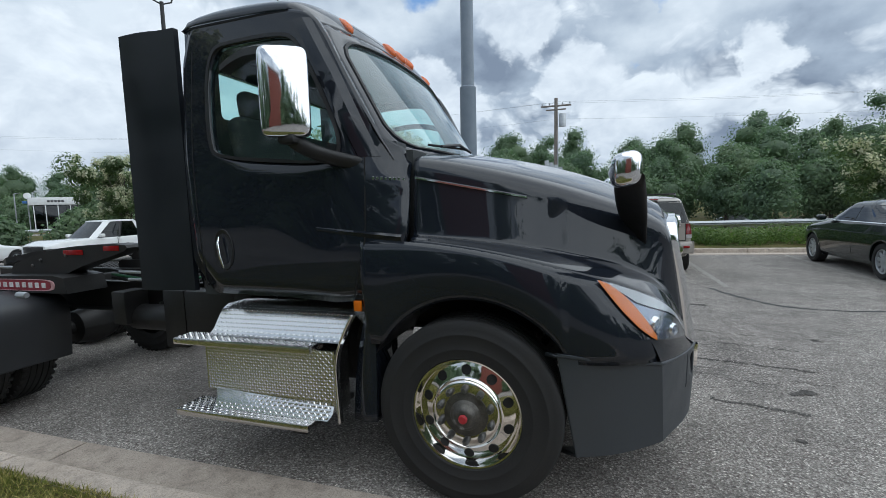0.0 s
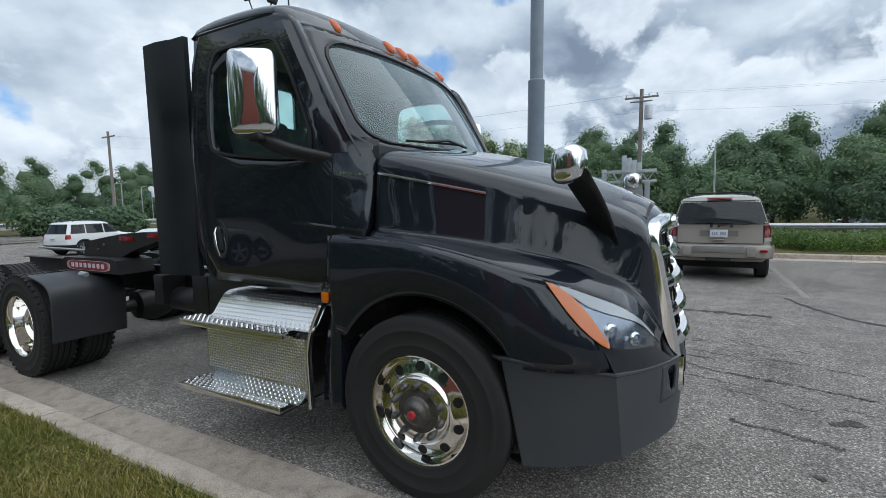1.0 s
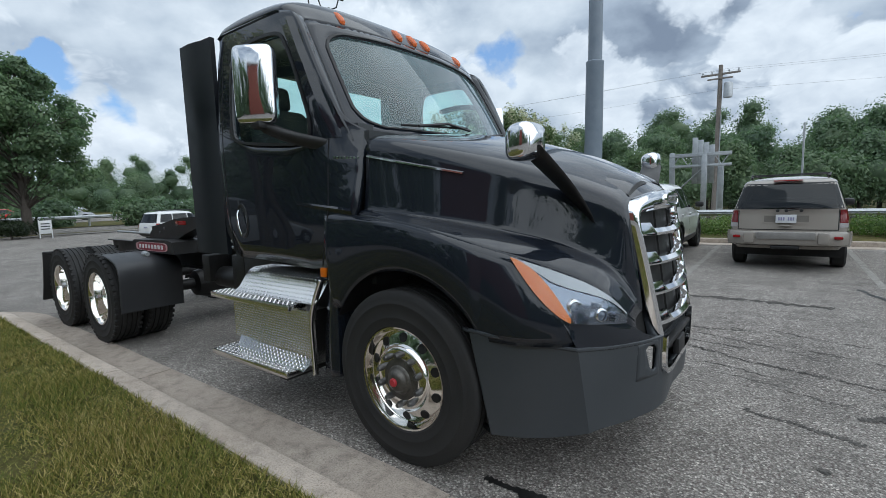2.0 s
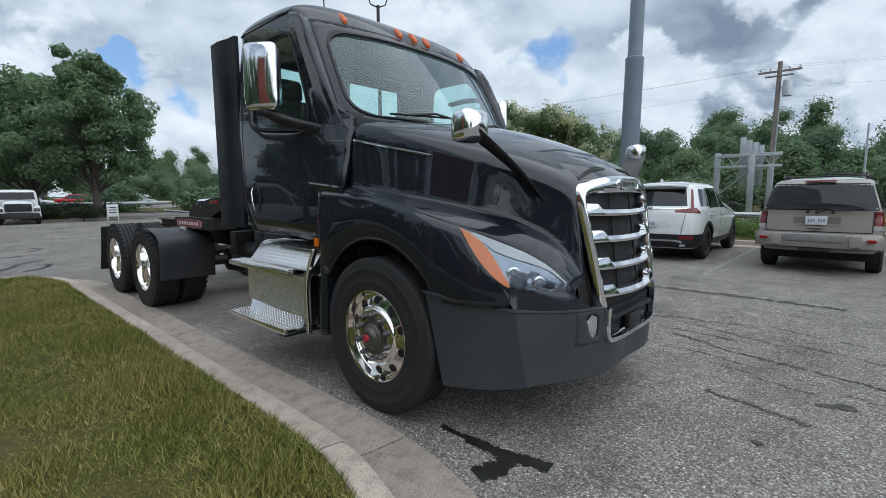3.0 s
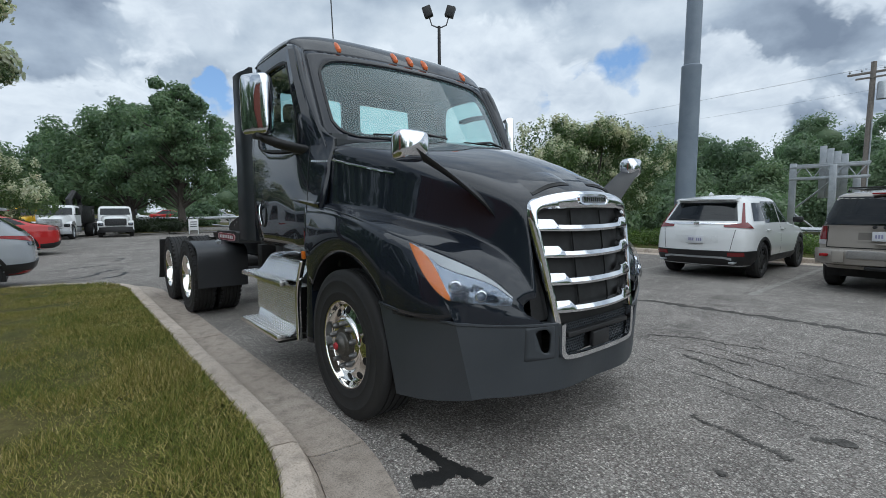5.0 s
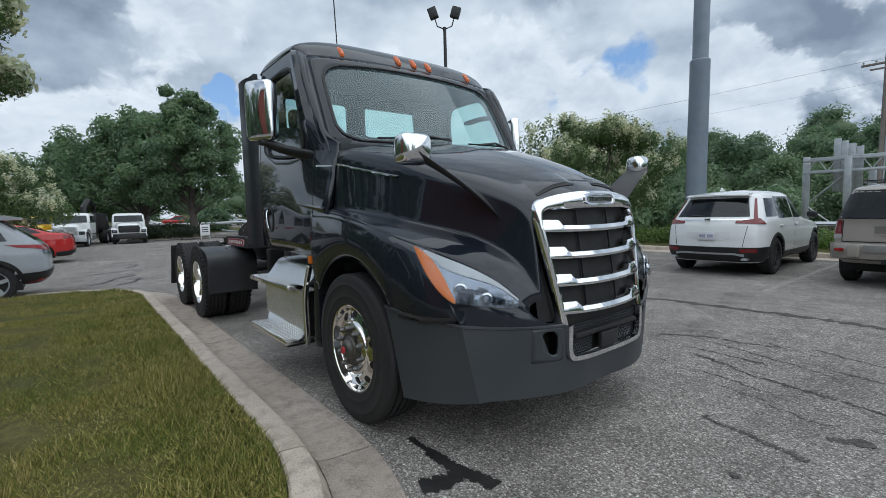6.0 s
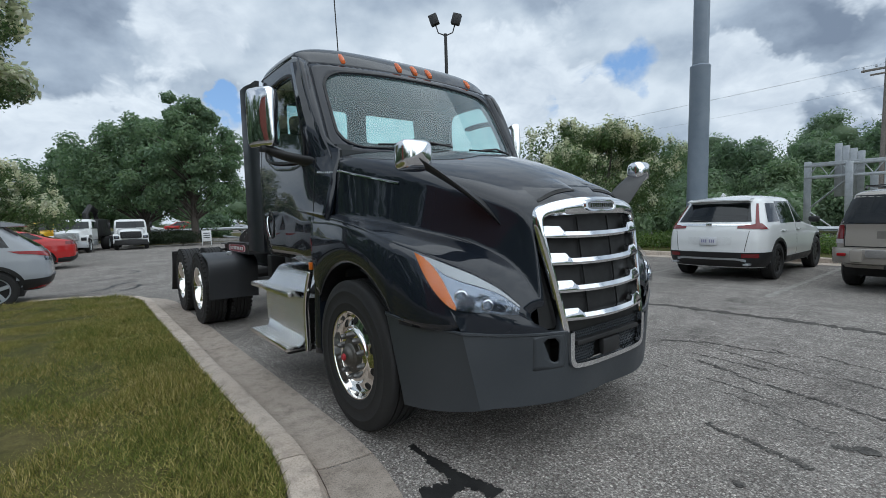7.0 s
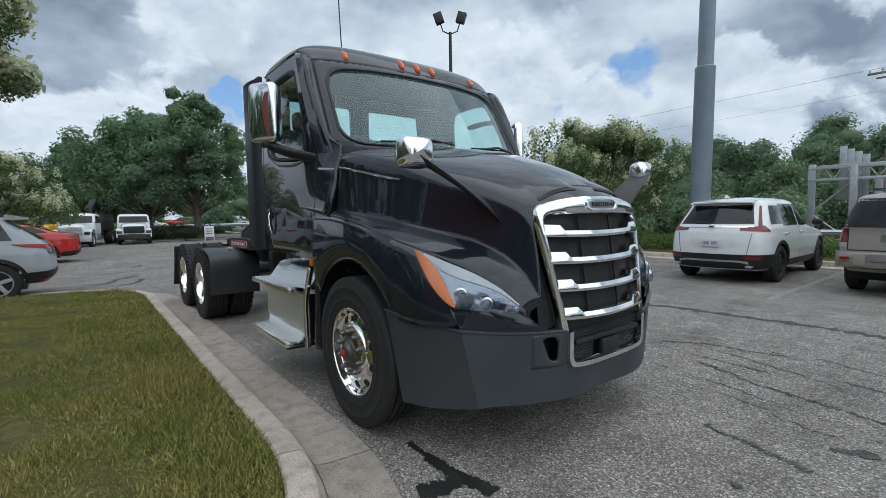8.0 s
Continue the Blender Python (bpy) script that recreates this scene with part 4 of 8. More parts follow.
link_mesh("badge_field", *loft([[gput(0.135 * math.copysign(abs(math.cos(t)) ** 0.5, math.cos(t)) * s, 1.467 + 0.024 * s * math.copysign(abs(math.sin(t)) ** 0.7, math.sin(t)), 0.0385) for t in np.linspace(0, 2 * math.pi, 32, endpoint=False)] for s in (1, 0.02)], True), plain("badge_grey", (0.16, 0.17, 0.18), 0.4), bd, "grey badge field", 60)
for k in range(11):
    y = -0.110 + 0.022 * k
    link_mesh("badge_bar", *rbox(gx(y, 1.467) + 0.036, gx(y, 1.467) + 0.042, y - 0.0075, y + 0.0075, 1.452, 1.482, 0.001, 1), M_CHROME, bd)

# bumper
rows = []
for a in np.linspace(-1, 1, 241):
    u = abs(a)
    r = []
    t0, b0 = bump_top(u), bump_low(u)
    for k in range(33):
        z = t0 + (b0 - t0) * k / 32
        x, w = bumper_plan(u, z)
        r.append((x, math.copysign(w, a), z))
    x, w = bumper_plan(u, t0)
    r.insert(0, (x - 0.06, math.copysign(max(0.0, w - 0.03), a), t0 + 0.004))
    x, w = bumper_plan(u, b0)
    r.append((x - 0.10, math.copysign(max(0.0, w - 0.08), a), b0 - 0.02))
    rows.append(r)
bv, bf = loft(rows)
keep = []
for q in bf:
    cy = sum(bv[i][1] for i in q) / 4
    cz = sum(bv[i][2] for i in q) / 4
    if abs(cy) < 0.395 and cz > 0.545:
        continue
    if 0.44 < abs(cy) < 0.60 and 0.57 < cz < 0.735:
        continue
    keep.append(q)
bumper = link_mesh("bumper", bv, keep, M_BUMPER, truck, "dark grey moulded plastic front bumper", 14)
thick(bumper, 0.02)
ridge = []
for a in np.linspace(-1, 1, 101):
    u = abs(a)
    t0 = bump_top(u)
    x, w = bumper_plan(u, t0)
    w = math.copysign(w, a)
    o = 0.006
    ridge.append([(x - 0.004, w, t0 + 0.010), (x + o, w + math.copysign(o, a) * u, t0 + 0.006), (x + o, w + math.copysign(o, a) * u, t0 - 0.004), (x - 0.004, w, t0 - 0.010)])
link_mesh("bumper_lip", *loft([r for r in ridge if abs(r[0][1]) > 0.40 and r[0][1] < 0]), M_BUMPER, bumper, "", 40)
link_mesh("bumper_lip", *loft([r for r in ridge if abs(r[0][1]) > 0.40 and r[0][1] > 0]), M_BUMPER, bumper, "", 40)
def lput(y, z, e=0.0):
    x, _ = bumper_plan(min(1, abs(y) / 1.6), z)
    return (x + e, y, z)


def on_bumper(y, z, e):
    lo, hi = 0.0, 1.0
    for _ in range(24):
        u = (lo + hi) / 2
        lo, hi = (u, hi) if bumper_plan(u, z)[1] < abs(y) else (lo, u)
    return (bumper_plan(lo, z)[0] + e, y, z)


for s in (1, -1):
    # black fog lamp pocket beside the lower grille, in a clean-edged bezel
    mouth = chaikin([(0.458, 0.728), (0.562, 0.728), (0.535, 0.66), (0.512, 0.598), (0.475, 0.585), (0.458, 0.60)], 1, True)
    bezel = ring_panel([(0.425, 0.553), (0.615, 0.553), (0.615, 0.748), (0.425, 0.748)], mouth, (0.50, 0.66), lambda y, z: on_bumper(s * y, z, 0.0012), 96, 3)
    thick(link_mesh("fog_bezel", *bezel, M_BUMPER, bumper, "", 40), 0.012, -1.0, (0.0, s * 0.5, 0.65))
    link_mesh("fog_pocket", *rbox(0.30, 0.385, min(s * 0.43, s * 0.60), max(s * 0.43, s * 0.60), 0.56, 0.745, 0.01), M_SEAM, bumper, "empty black fog lamp pocket")

u_path = [(-0.40, 0.745), (-0.40, 0.60), (-0.385, 0.55), (-0.34, 0.532), (0, 0.515), (0.34, 0.532), (0.385, 0.55), (0.40, 0.60), (0.40, 0.745)]
up = list(dense(chaikin(u_path, 2), 70))
cen = np.array([0, 0.8])
rows = []
for p in up:
    d = (cen - p) / np.linalg.norm(cen - p) * 0.034
    if abs(p[0]) < 0.33:
        d = np.array([0, 0.026])
    rows.append([lput(p[0], p[1], -0.015), lput(p[0], p[1], 0.016), lput(p[0] + d[0], p[1] + d[1], 0.012), lput(p[0] + d[0], p[1] + d[1], -0.02)])
link_mesh("lower_grille_trim", *loft(rows), M_CHROME, bumper, "chrome U-shaped trim round the lower grille", 40)
link_mesh("lower_grille", *loft([[lput(y, z, -0.05) for y in np.linspace(-0.40, 0.40, 17)] for z in np.linspace(0.54, 0.80, 7)]), M_SEAM, bumper, "black perforated lower grille", 60)
hexes = []
for i in range(40):
    for j in range(11):
        y, z = -0.385 + 0.0195 * i + (0.00975 if j % 2 else 0), 0.553 + 0.0172 * j
        if 0.655 < z < 0.69 or (abs(y) < 0.12 and z < 0.66):
            continue
        ro = [[lput(y + r * math.cos(a), z + r * math.sin(a), e) for a in np.linspace(0, 2 * math.pi, 6, endpoint=False)] for r, e in ((0.0112, -0.046), (0.0112, -0.036), (0.0078, -0.036), (0.0078, -0.046))]
        hexes.append(loft(ro, True))
tagged(link_mesh("grille_mesh", *merge(*hexes), M_BUMPER, bumper, "", 0), kind="stuff")
link_mesh("sensor_box", *rbox(0.478, 0.512, -0.09, 0.09, 0.56, 0.655, 0.008), M_PLASTIC, bumper, "black radar sensor cover")
link_mesh("grille_crossbar", *rbox(0.40, 0.50, -0.33, 0.33, 0.66, 0.69, 0.006), M_PLASTIC, bumper)
# hood front vents
def hood_at(x, y):
    sec = hood_section(x)
    z = float(np.interp(abs(y), [p[0] for p in sec], [p[1] for p in sec]))
    return Vector((nose(x, abs(y), z), y, z))


for y0 in (-0.27, 0.27):
    blade, shade_strip = [], []
    for k in range(13):
        a = -1 + 2 * k / 12
        y, e = y0 + 0.17 * a, 1 - abs(a) ** 3
        blade.append([tuple(hood_at(0.16 + 0.03 * abs(a), y) + Vector((0, 0, 0.0005))), tuple(hood_at(0.25, y) + Vector((0, 0, 0.011 * e + 0.0005))), tuple(hood_at(0.31, y) + Vector((0, 0, 0.016 * e + 0.0005))), tuple(hood_at(0.318, y) + Vector((0.003, 0, 0.010 * e + 0.0005)))])
        # black strip below the blade: its slit and shadow put in as colour
        shade_strip.append([tuple(hood_at(0.312, y) + Vector((0.002, 0, 0.009 * e + 0.0005))), tuple(hood_at(0.335, y) + Vector((0.004, 0, 0.002)))])
    sc = link_mesh("hood_scoop", *loft(blade), M_BLACK, truck, "low black hood vent blade", 40)
    link_mesh("blade_shade", *loft(shade_strip), M_SEAM, sc, "", 40)

# front wheels
def lug_ring(n, r, y0, y1, rad):
    return [moved(lathe([(0.001, y1), (rad * 0.6, y1), (rad * 0.75, y1 - 0.01), (rad, y1 - 0.02), (rad, y0)], 10, "y"), Matrix.Translation((r * math.cos(2 * math.pi * (k + 0.5) / n), 0, r * math.sin(2 * math.pi * (k + 0.5) / n)))) for k in range(n)]


def tyre_mesh(r, half, rim_r, tread=True):
    prof = [(rim_r, half * 0.90), (rim_r + 0.012, half * 0.985), (rim_r + (r - rim_r) * 0.25, half * 1.0), (rim_r + (r - rim_r) * 0.27, half * 1.018), (rim_r + (r - rim_r) * 0.30, half * 1.018), (rim_r + (r - rim_r) * 0.32, half * 1.005), (rim_r + (r - rim_r) * 0.45, half * 1.02), (rim_r + (r - rim_r) * 0.62, half * 1.015), (rim_r + (r - rim_r) * 0.64, half * 1.030), (rim_r + (r - rim_r) * 0.67, half * 1.028), (rim_r + (r - rim_r) * 0.69, half * 1.005), (rim_r + (r - rim_r) * 0.80, half * 0.975), (r - 0.018, half * 0.93), (r - 0.004, half * 0.86), (r, half * 0.78)]
    for g in (0.52, 0.17, -0.17, -0.52):
        prof += [(r, half * (g + 0.05)), (r - 0.012, half * (g + 0.04)), (r - 0.012, half * (g - 0.04)), (r, half * (g - 0.05))]
    prof += [(a, -b) for a, b in reversed(prof[:15])]
    return lathe(prof, 64, "y")


def front_wheel(side, steer):
    """Outer face at +y of its own axes."""
    m = pose(-0.725, -side * 1.005, 0.508, 0, 0, 180 if side == 1 else 0)
    wh = new("front_wheel")
    wh.parent, wh.matrix_local = truck, m
    tagged(wh, "polished aluminium front wheel with black tyre")
    link_mesh("tyre", *tyre_mesh(0.508, 0.145, 0.295), M_RUBBER, wh, "black road tyre", 40)
    rp = [(0.09, 0.128), (0.13, 0.132), (0.165, 0.133), (0.176, 0.130), (0.183, 0.122), (0.188, 0.112), (0.200, 0.107), (0.225, 0.100), (0.255, 0.088), (0.270, 0.082), (0.277, 0.090), (0.283, 0.118), (0.290, 0.134), (0.298, 0.136), (0.302, 0.130), (0.297, 0.10)]
    link_mesh("rim", *lathe(rp, 80, "y"), M_WHEEL, wh, "polished aluminium rim", 45)
    # black caps on the rim: the dark of the open hand holes as colour
    for k in range(10):
        a = 2 * math.pi * (k + 0.5) / 10
        spot = pose(0, 0, 0, 0, -math.degrees(a), 0) @ Matrix.Translation((0.233, 0.0975, 0)) @ pose(0, 0, 0, 0, 0, -21)
        link_mesh("hand_hole", *moved(lathe([(0.001, 0.0035), (0.026, 0.0035), (0.028, 0.0), (0.028, -0.01)], 20, "y"), spot), M_SEAM, wh, "dark round hand hole", 60)
    for q in lug_ring(10, 0.143, 0.125, 0.175, 0.0195):
        link_mesh("lug_nut", *q, M_NUT, wh, "", 40)
    link_mesh("hub", *lathe([(0.001, 0.192), (0.030, 0.192), (0.042, 0.188), (0.056, 0.180), (0.062, 0.165), (0.070, 0.158), (0.078, 0.155), (0.084, 0.145), (0.100, 0.140), (0.120, 0.136), (0.124, 0.120)], 32, "y"), M_HUB, wh, "dark oil-filled hub", 40)
    link_mesh("hub_cap", *lathe([(0.001, 0.206), (0.018, 0.206), (0.024, 0.200), (0.024, 0.188)], 20, "y"), M_CAPRED, wh, "red rubber hub plug", 40)
    return wh


for side in (1, -1):
    front_wheel(side, 0)

# rear tandem
def drive_wheel(x, side):
    wh = new("drive_wheel")
    wh.parent, wh.matrix_local = truck, pose(x, -side * 1.115, 0.508, 0, 0, 180 if side == 1 else 0)
    tagged(wh, "dual drive wheel with polished deep-dish rim")
    for off in (0.0, -0.33):
        v, f = tyre_mesh(0.508, 0.138, 0.295)
        # shoulder lugs
        lugs = []
        for k in range(44):
            a = 2 * math.pi * k / 44
            for s in (1, -1):
                b = rbox(-0.018, 0.018, s * 0.118 - 0.018, s * 0.118 + 0.018, 0.485, 0.513, 0.003, 1)
                lugs.append(moved(b, pose(0, 0, 0, 0, math.degrees(a), 0)))
        tv, tf = merge((v, f), *lugs)
        link_mesh("tyre", [(p[0], p[1] + off, p[2]) for p in tv], tf, M_RUBBER, wh, "black lugged drive tyre", 40)
    rp = [(0.05, -0.09), (0.10, -0.085), (0.13, -0.06), (0.17, -0.058), (0.20, -0.06), (0.235, -0.05), (0.258, -0.02), (0.268, 0.03), (0.275, 0.09), (0.283, 0.124), (0.292, 0.136), (0.300, 0.137), (0.303, 0.13), (0.297, 0.10)]
    link_mesh("rim", *lathe(rp, 64, "y"), M_WHEEL, wh, "polished aluminium rim", 45)
    for q in lug_ring(10, 0.143, -0.06, -0.02, 0.018):
        link_mesh("lug_nut", *q, M_NUT, wh)
    link_mesh("hub", *lathe([(0.001, 0.03), (0.06, 0.03), (0.08, 0.02), (0.085, -0.03), (0.11, -0.04), (0.115, -0.08)], 24, "y"), M_HUB, wh, "black axle hub", 40)
    return wh


for side in (1, -1):
    for x in (-5.215, -6.555):
        drive_wheel(x, side)

# chassis
for side in (1, -1):
    rail = [(0.36, 0.78), (0.44, 0.78), (0.44, 0.79), (0.375, 0.80), (0.375, 1.03), (0.44, 1.04), (0.44, 1.05), (0.36, 1.05)]
    tpart("frame_rail", capped([[(x, w, z) for w, z in rail] for x in (-7.35, 0.30)]), M_FRAME, side, None, "black steel frame rail", 20)
    # quarter fender ahead of the tandem
    fq = [[(x, w, z) for w in (0.60, 0.9, 1.215, 1.23)] for x, z in chaikin([(-4.60, 0.40), (-4.58, 0.62), (-4.56, 0.82), (-4.62, 0.93), (-4.80, 0.985), (-5.02, 1.015)], 2)]
    q = tpart("quarter_fender", loft(fq), M_FLAP, side, None, "dark grey plastic quarter fender", 50)
    thick(q, 0.012, -1.0, (-5.2, -0.9 * side, 0.4))
    tpart("mudflap", capped([[(x, 0.62, z), (x, 1.29, z), (x - 0.012, 1.29, z), (x - 0.012, 0.62, z)] for x, z in ((-7.08, 0.92), (-7.12, 0.75), (-7.22, 0.50), (-7.34, 0.27))]), M_RUBBER, side, None, "black rubber mudflap hanging at a slant")
    tpart("flap_hanger", rbox(-7.10, -7.07, 0.40, 1.29, 0.92, 0.96, 0.006), M_FRAME, side)
    tpart("fuel_tank", moved(lathe([(0.001, -0.44), (0.22, -0.44), (0.25, -0.41), (0.25, 0.41), (0.22, 0.44), (0.001, 0.44)], 32, "x"), Matrix.Translation((-1.95, 0.66, 0.72))), M_FRAME, side, None, "dark tank under the cab", 40)
    tpart("air_tank", moved(lathe([(0.001, -0.35), (0.09, -0.35), (0.11, -0.31), (0.11, 0.31), (0.09, 0.35), (0.001, 0.35)], 20, "x"), Matrix.Translation((-3.55, 0.50, 0.76))), M_FRAME, side, None, "black air tank", 40)
    tpart("bracket", rbox(-3.95, -3.80, 0.44, 0.66, 0.72, 1.0, 0.01), M_FRAME, side)
    tpart("battery_box", rbox(-3.2, -2.62, 0.46, 0.62, 0.62, 1.02, 0.02), M_FRAME, side, None, "black battery box")
for x in (-6.56, -5.215, -3.9):
    link_mesh("crossmember", *rbox(x - 0.08, x + 0.08, -0.37, 0.37, 0.80, 1.02, 0.01), M_FRAME, truck)
for x in (-6.555, -5.215):
    link_mesh("axle", *merge(lathe([(0.07, -1.0), (0.07, 1.0)], 16, "y"), lathe([(0.001, -0.22), (0.16, -0.18), (0.21, 0), (0.16, 0.18), (0.001, 0.22)], 20, "y")), M_FRAME, truck, "black drive axle", 50)
    bpy.data.objects[[o.name for o in truck.children if o.name.startswith("axle")][-1]].location = (x, 0, 0.508)
fa = link_mesh("front_axle", *lathe([(0.06, -0.95), (0.06, 0.95)], 12, "y"), M_FRAME, truck, "", 50)
fa.location = (-0.70, 0, 0.50)
# low black cover beside the fifth wheel, with its red and white reflectors and round-ended plate
for side in (1, -1):
    c2 = [[(x, w, z) for x, z in [(-5.38, 1.00), (-5.36, 1.12), (-5.30, 1.14), (-4.42, 1.15), (-4.30, 1.13), (-4.26, 1.00)]] for w in (0.46, 0.795)]
    deck = tpart("side_cover", capped(c2), M_FRAME, side, None, "black steel cover over the frame rail", 25)
    pl = [[(-4.83 + 0.42 * s * math.copysign(abs(math.cos(t)) ** 0.3, math.cos(t)), 0.795 + e, 1.068 + 0.050 * s * math.copysign(abs(math.sin(t)) ** 0.6, math.sin(t))) for t in np.linspace(0, 2 * math.pi, 48, endpoint=False)] for s, e in ((1.0, 0.0), (1.0, 0.006), (0.93, 0.007), (0.90, 0.004))]
    nm = tpart("name_plate", loft(pl, True), plain("plate_pink", (0.62, 0.36, 0.38), 0.4), side, deck, "pink and white outlined plate", 30)
    fld = [[(-4.83 + 0.42 * s * math.copysign(abs(math.cos(t)) ** 0.3, math.cos(t)), 0.7965, 1.068 + 0.050 * s * math.copysign(abs(math.sin(t)) ** 0.6, math.sin(t))) for t in np.linspace(0, 2 * math.pi, 32, endpoint=False)] for s in (0.88, 0.02)]
    tpart("plate_field", loft(fld, True), plain("plate_red", (0.30, 0.035, 0.055), 0.4), side, nm, "dark red plate field")
    for k in range(8):
        x0 = -5.16 + 0.085 * k
        tpart("plate_bar", rbox(x0, x0 + 0.045, 0.797, 0.803, 1.046, 1.090, 0.001, 1), M_WHITE, side, nm)
# sliding fifth wheel with its sloping side plates
for side in (1, -1):
    pr = chaikin([(-5.20, 1.09), (-5.20, 1.20), (-5.12, 1.25), (-4.62, 1.365), (-4.18, 1.40), (-3.74, 1.405), (-3.70, 1.36), (-3.84, 1.315), (-4.2, 1.235), (-4.55, 1.12), (-4.9, 1.08)], 1, True)
    rp5 = tpart("fifth_wheel_ramp", capped([[(x, w, z) for x, z in pr] for w in (0.50, 0.66)]), M_FRAME, side, None, "black curved fifth wheel ramp", 30)
    for x0, x1 in ((-4.47, -4.23), (-3.98, -3.80)):
        z0 = 1.335 if x0 < -4 else 1.368
        tpart("reflector", moved(rbox(x0, x1, 0.661, 0.667, -0.022, 0.022, 0.003), Matrix.Translation((0, 0, z0))), M_RED, side, rp5, "red reflector strip")
    for x, z in ((-4.78, 1.27), (-4.45, 1.31), (-4.9, 1.22)):
        tpart("bolt", moved(lathe([(0.001, 0.67), (0.014, 0.668), (0.016, 0.655)], 8, "y"), Matrix.Translation((x, 0, z))), M_NUT, side, rp5)
    for z0, x0, x1 in ((1.20, -6.4, -5.1), (1.10, -3.80, -3.05), (1.165, -3.9, -3.4)):
        tpart("deck_bar", tube([(x0, 0.60, z0), (x1, 0.60, z0 - 0.01)], 0.014, 8), M_GALV, side, None, "bare metal bar", 60)
    # bolts along the rail and brackets, air lines and a pipe clamp
    rb = random.Random(3)
    for k in range(26):
        x = -3.75 + 0.092 * k + 0.02 * rb.random()
        z = (1.0, 0.86, 0.93)[k % 3] + 0.02 * rb.random()
        tpart("bolt", moved(lathe([(0.001, 0.462), (0.010, 0.460), (0.012, 0.438)], 6, "y"), Matrix.Translation((x, 0, z))), M_NUT, side, None, "")
    tpart("frame_bracket", rbox(-3.42, -3.20, 0.44, 0.62, 0.55, 1.02, 0.01), M_FRAME, side, None, "black frame bracket")
    tpart("frame_bracket", rbox(-2.62, -2.46, 0.44, 0.70, 0.78, 1.06, 0.01), M_FRAME, side)
    tpart("pipe_clamp", moved(lathe([(0.001, 0.05), (0.022, 0.05), (0.028, 0.03), (0.028, -0.05)], 12, "x"), Matrix.Translation((-4.50, 0.98, 1.02))), M_GALV, side, None, "bright pipe end clamp")
    for k, (mt, z0) in enumerate(((M_HOSE, 1.12), (M_SEAM, 1.09), (M_SEAM, 1.16))):
        hose = [(-2.75, 0.34 + 0.05 * k, z0 + 0.25), (-3.1, 0.40 + 0.05 * k, z0 - 0.02), (-3.5, 0.48, z0 - 0.06 + 0.02 * k), (-3.9, 0.50, z0 - 0.02), (-4.2, 0.45, z0)]
        tpart("air_hose", tube([tuple(q) for q in chaikin(hose, 2)], 0.013, 8), mt, side, None, "green air hose" if k == 0 else "black air hose", 60)
fw = moved(prism([(-0.45, -0.42), (-0.45, 0.42), (0.10, 0.46), (0.45, 0.30), (0.20, 0.05), (0.20, -0.05), (0.45, -0.30), (0.10, -0.46)], "z", -0.03, 0.03), pose(-5.55, 0, 1.25, 0, 8, 180))
link_mesh("fifth_wheel", *fw, M_FRAME, truck, "black greased fifth wheel plate", 20)
link_mesh("hose_stand", *tube([(-2.75, 0.10, 1.05), (-2.75, 0.10, 2.62)], 0.02, 8), M_PLASTIC, truck, "slim black hose pole")
# light bar bracket with red-white reflectors
ramp_pts = [(-4.75, 1.16), (-4.35, 1.34), (-3.80, 1.43), (-3.30, 1.45), (-3.28, 1.40), (-3.80, 1.36), (-4.30, 1.24), (-4.6, 1.14)]
rb = link_mesh("tail_ramp", *prism(ramp_pts, "y", 0.45, 0.60), M_FRAME, truck, "black curved ramp bar with red reflectors", 30)
for x0, z0 in ((-4.12, 1.385), (-3.52, 1.447)):
    link_mesh("reflector", *moved(rbox(-0.13, 0.13, -0.004, 0.004, -0.022, 0.022, 0.003), pose(x0, 0.446, z0 - 0.03, 0, -6, 0)), M_RED, rb, "red reflector")
# roof fittings
link_mesh("antenna", *tube([(-2.30, -0.35, 2.85), (-2.36, -0.35, 3.75)], 0.006, 6), M_PLASTIC, truck, "thin black whip antenna")

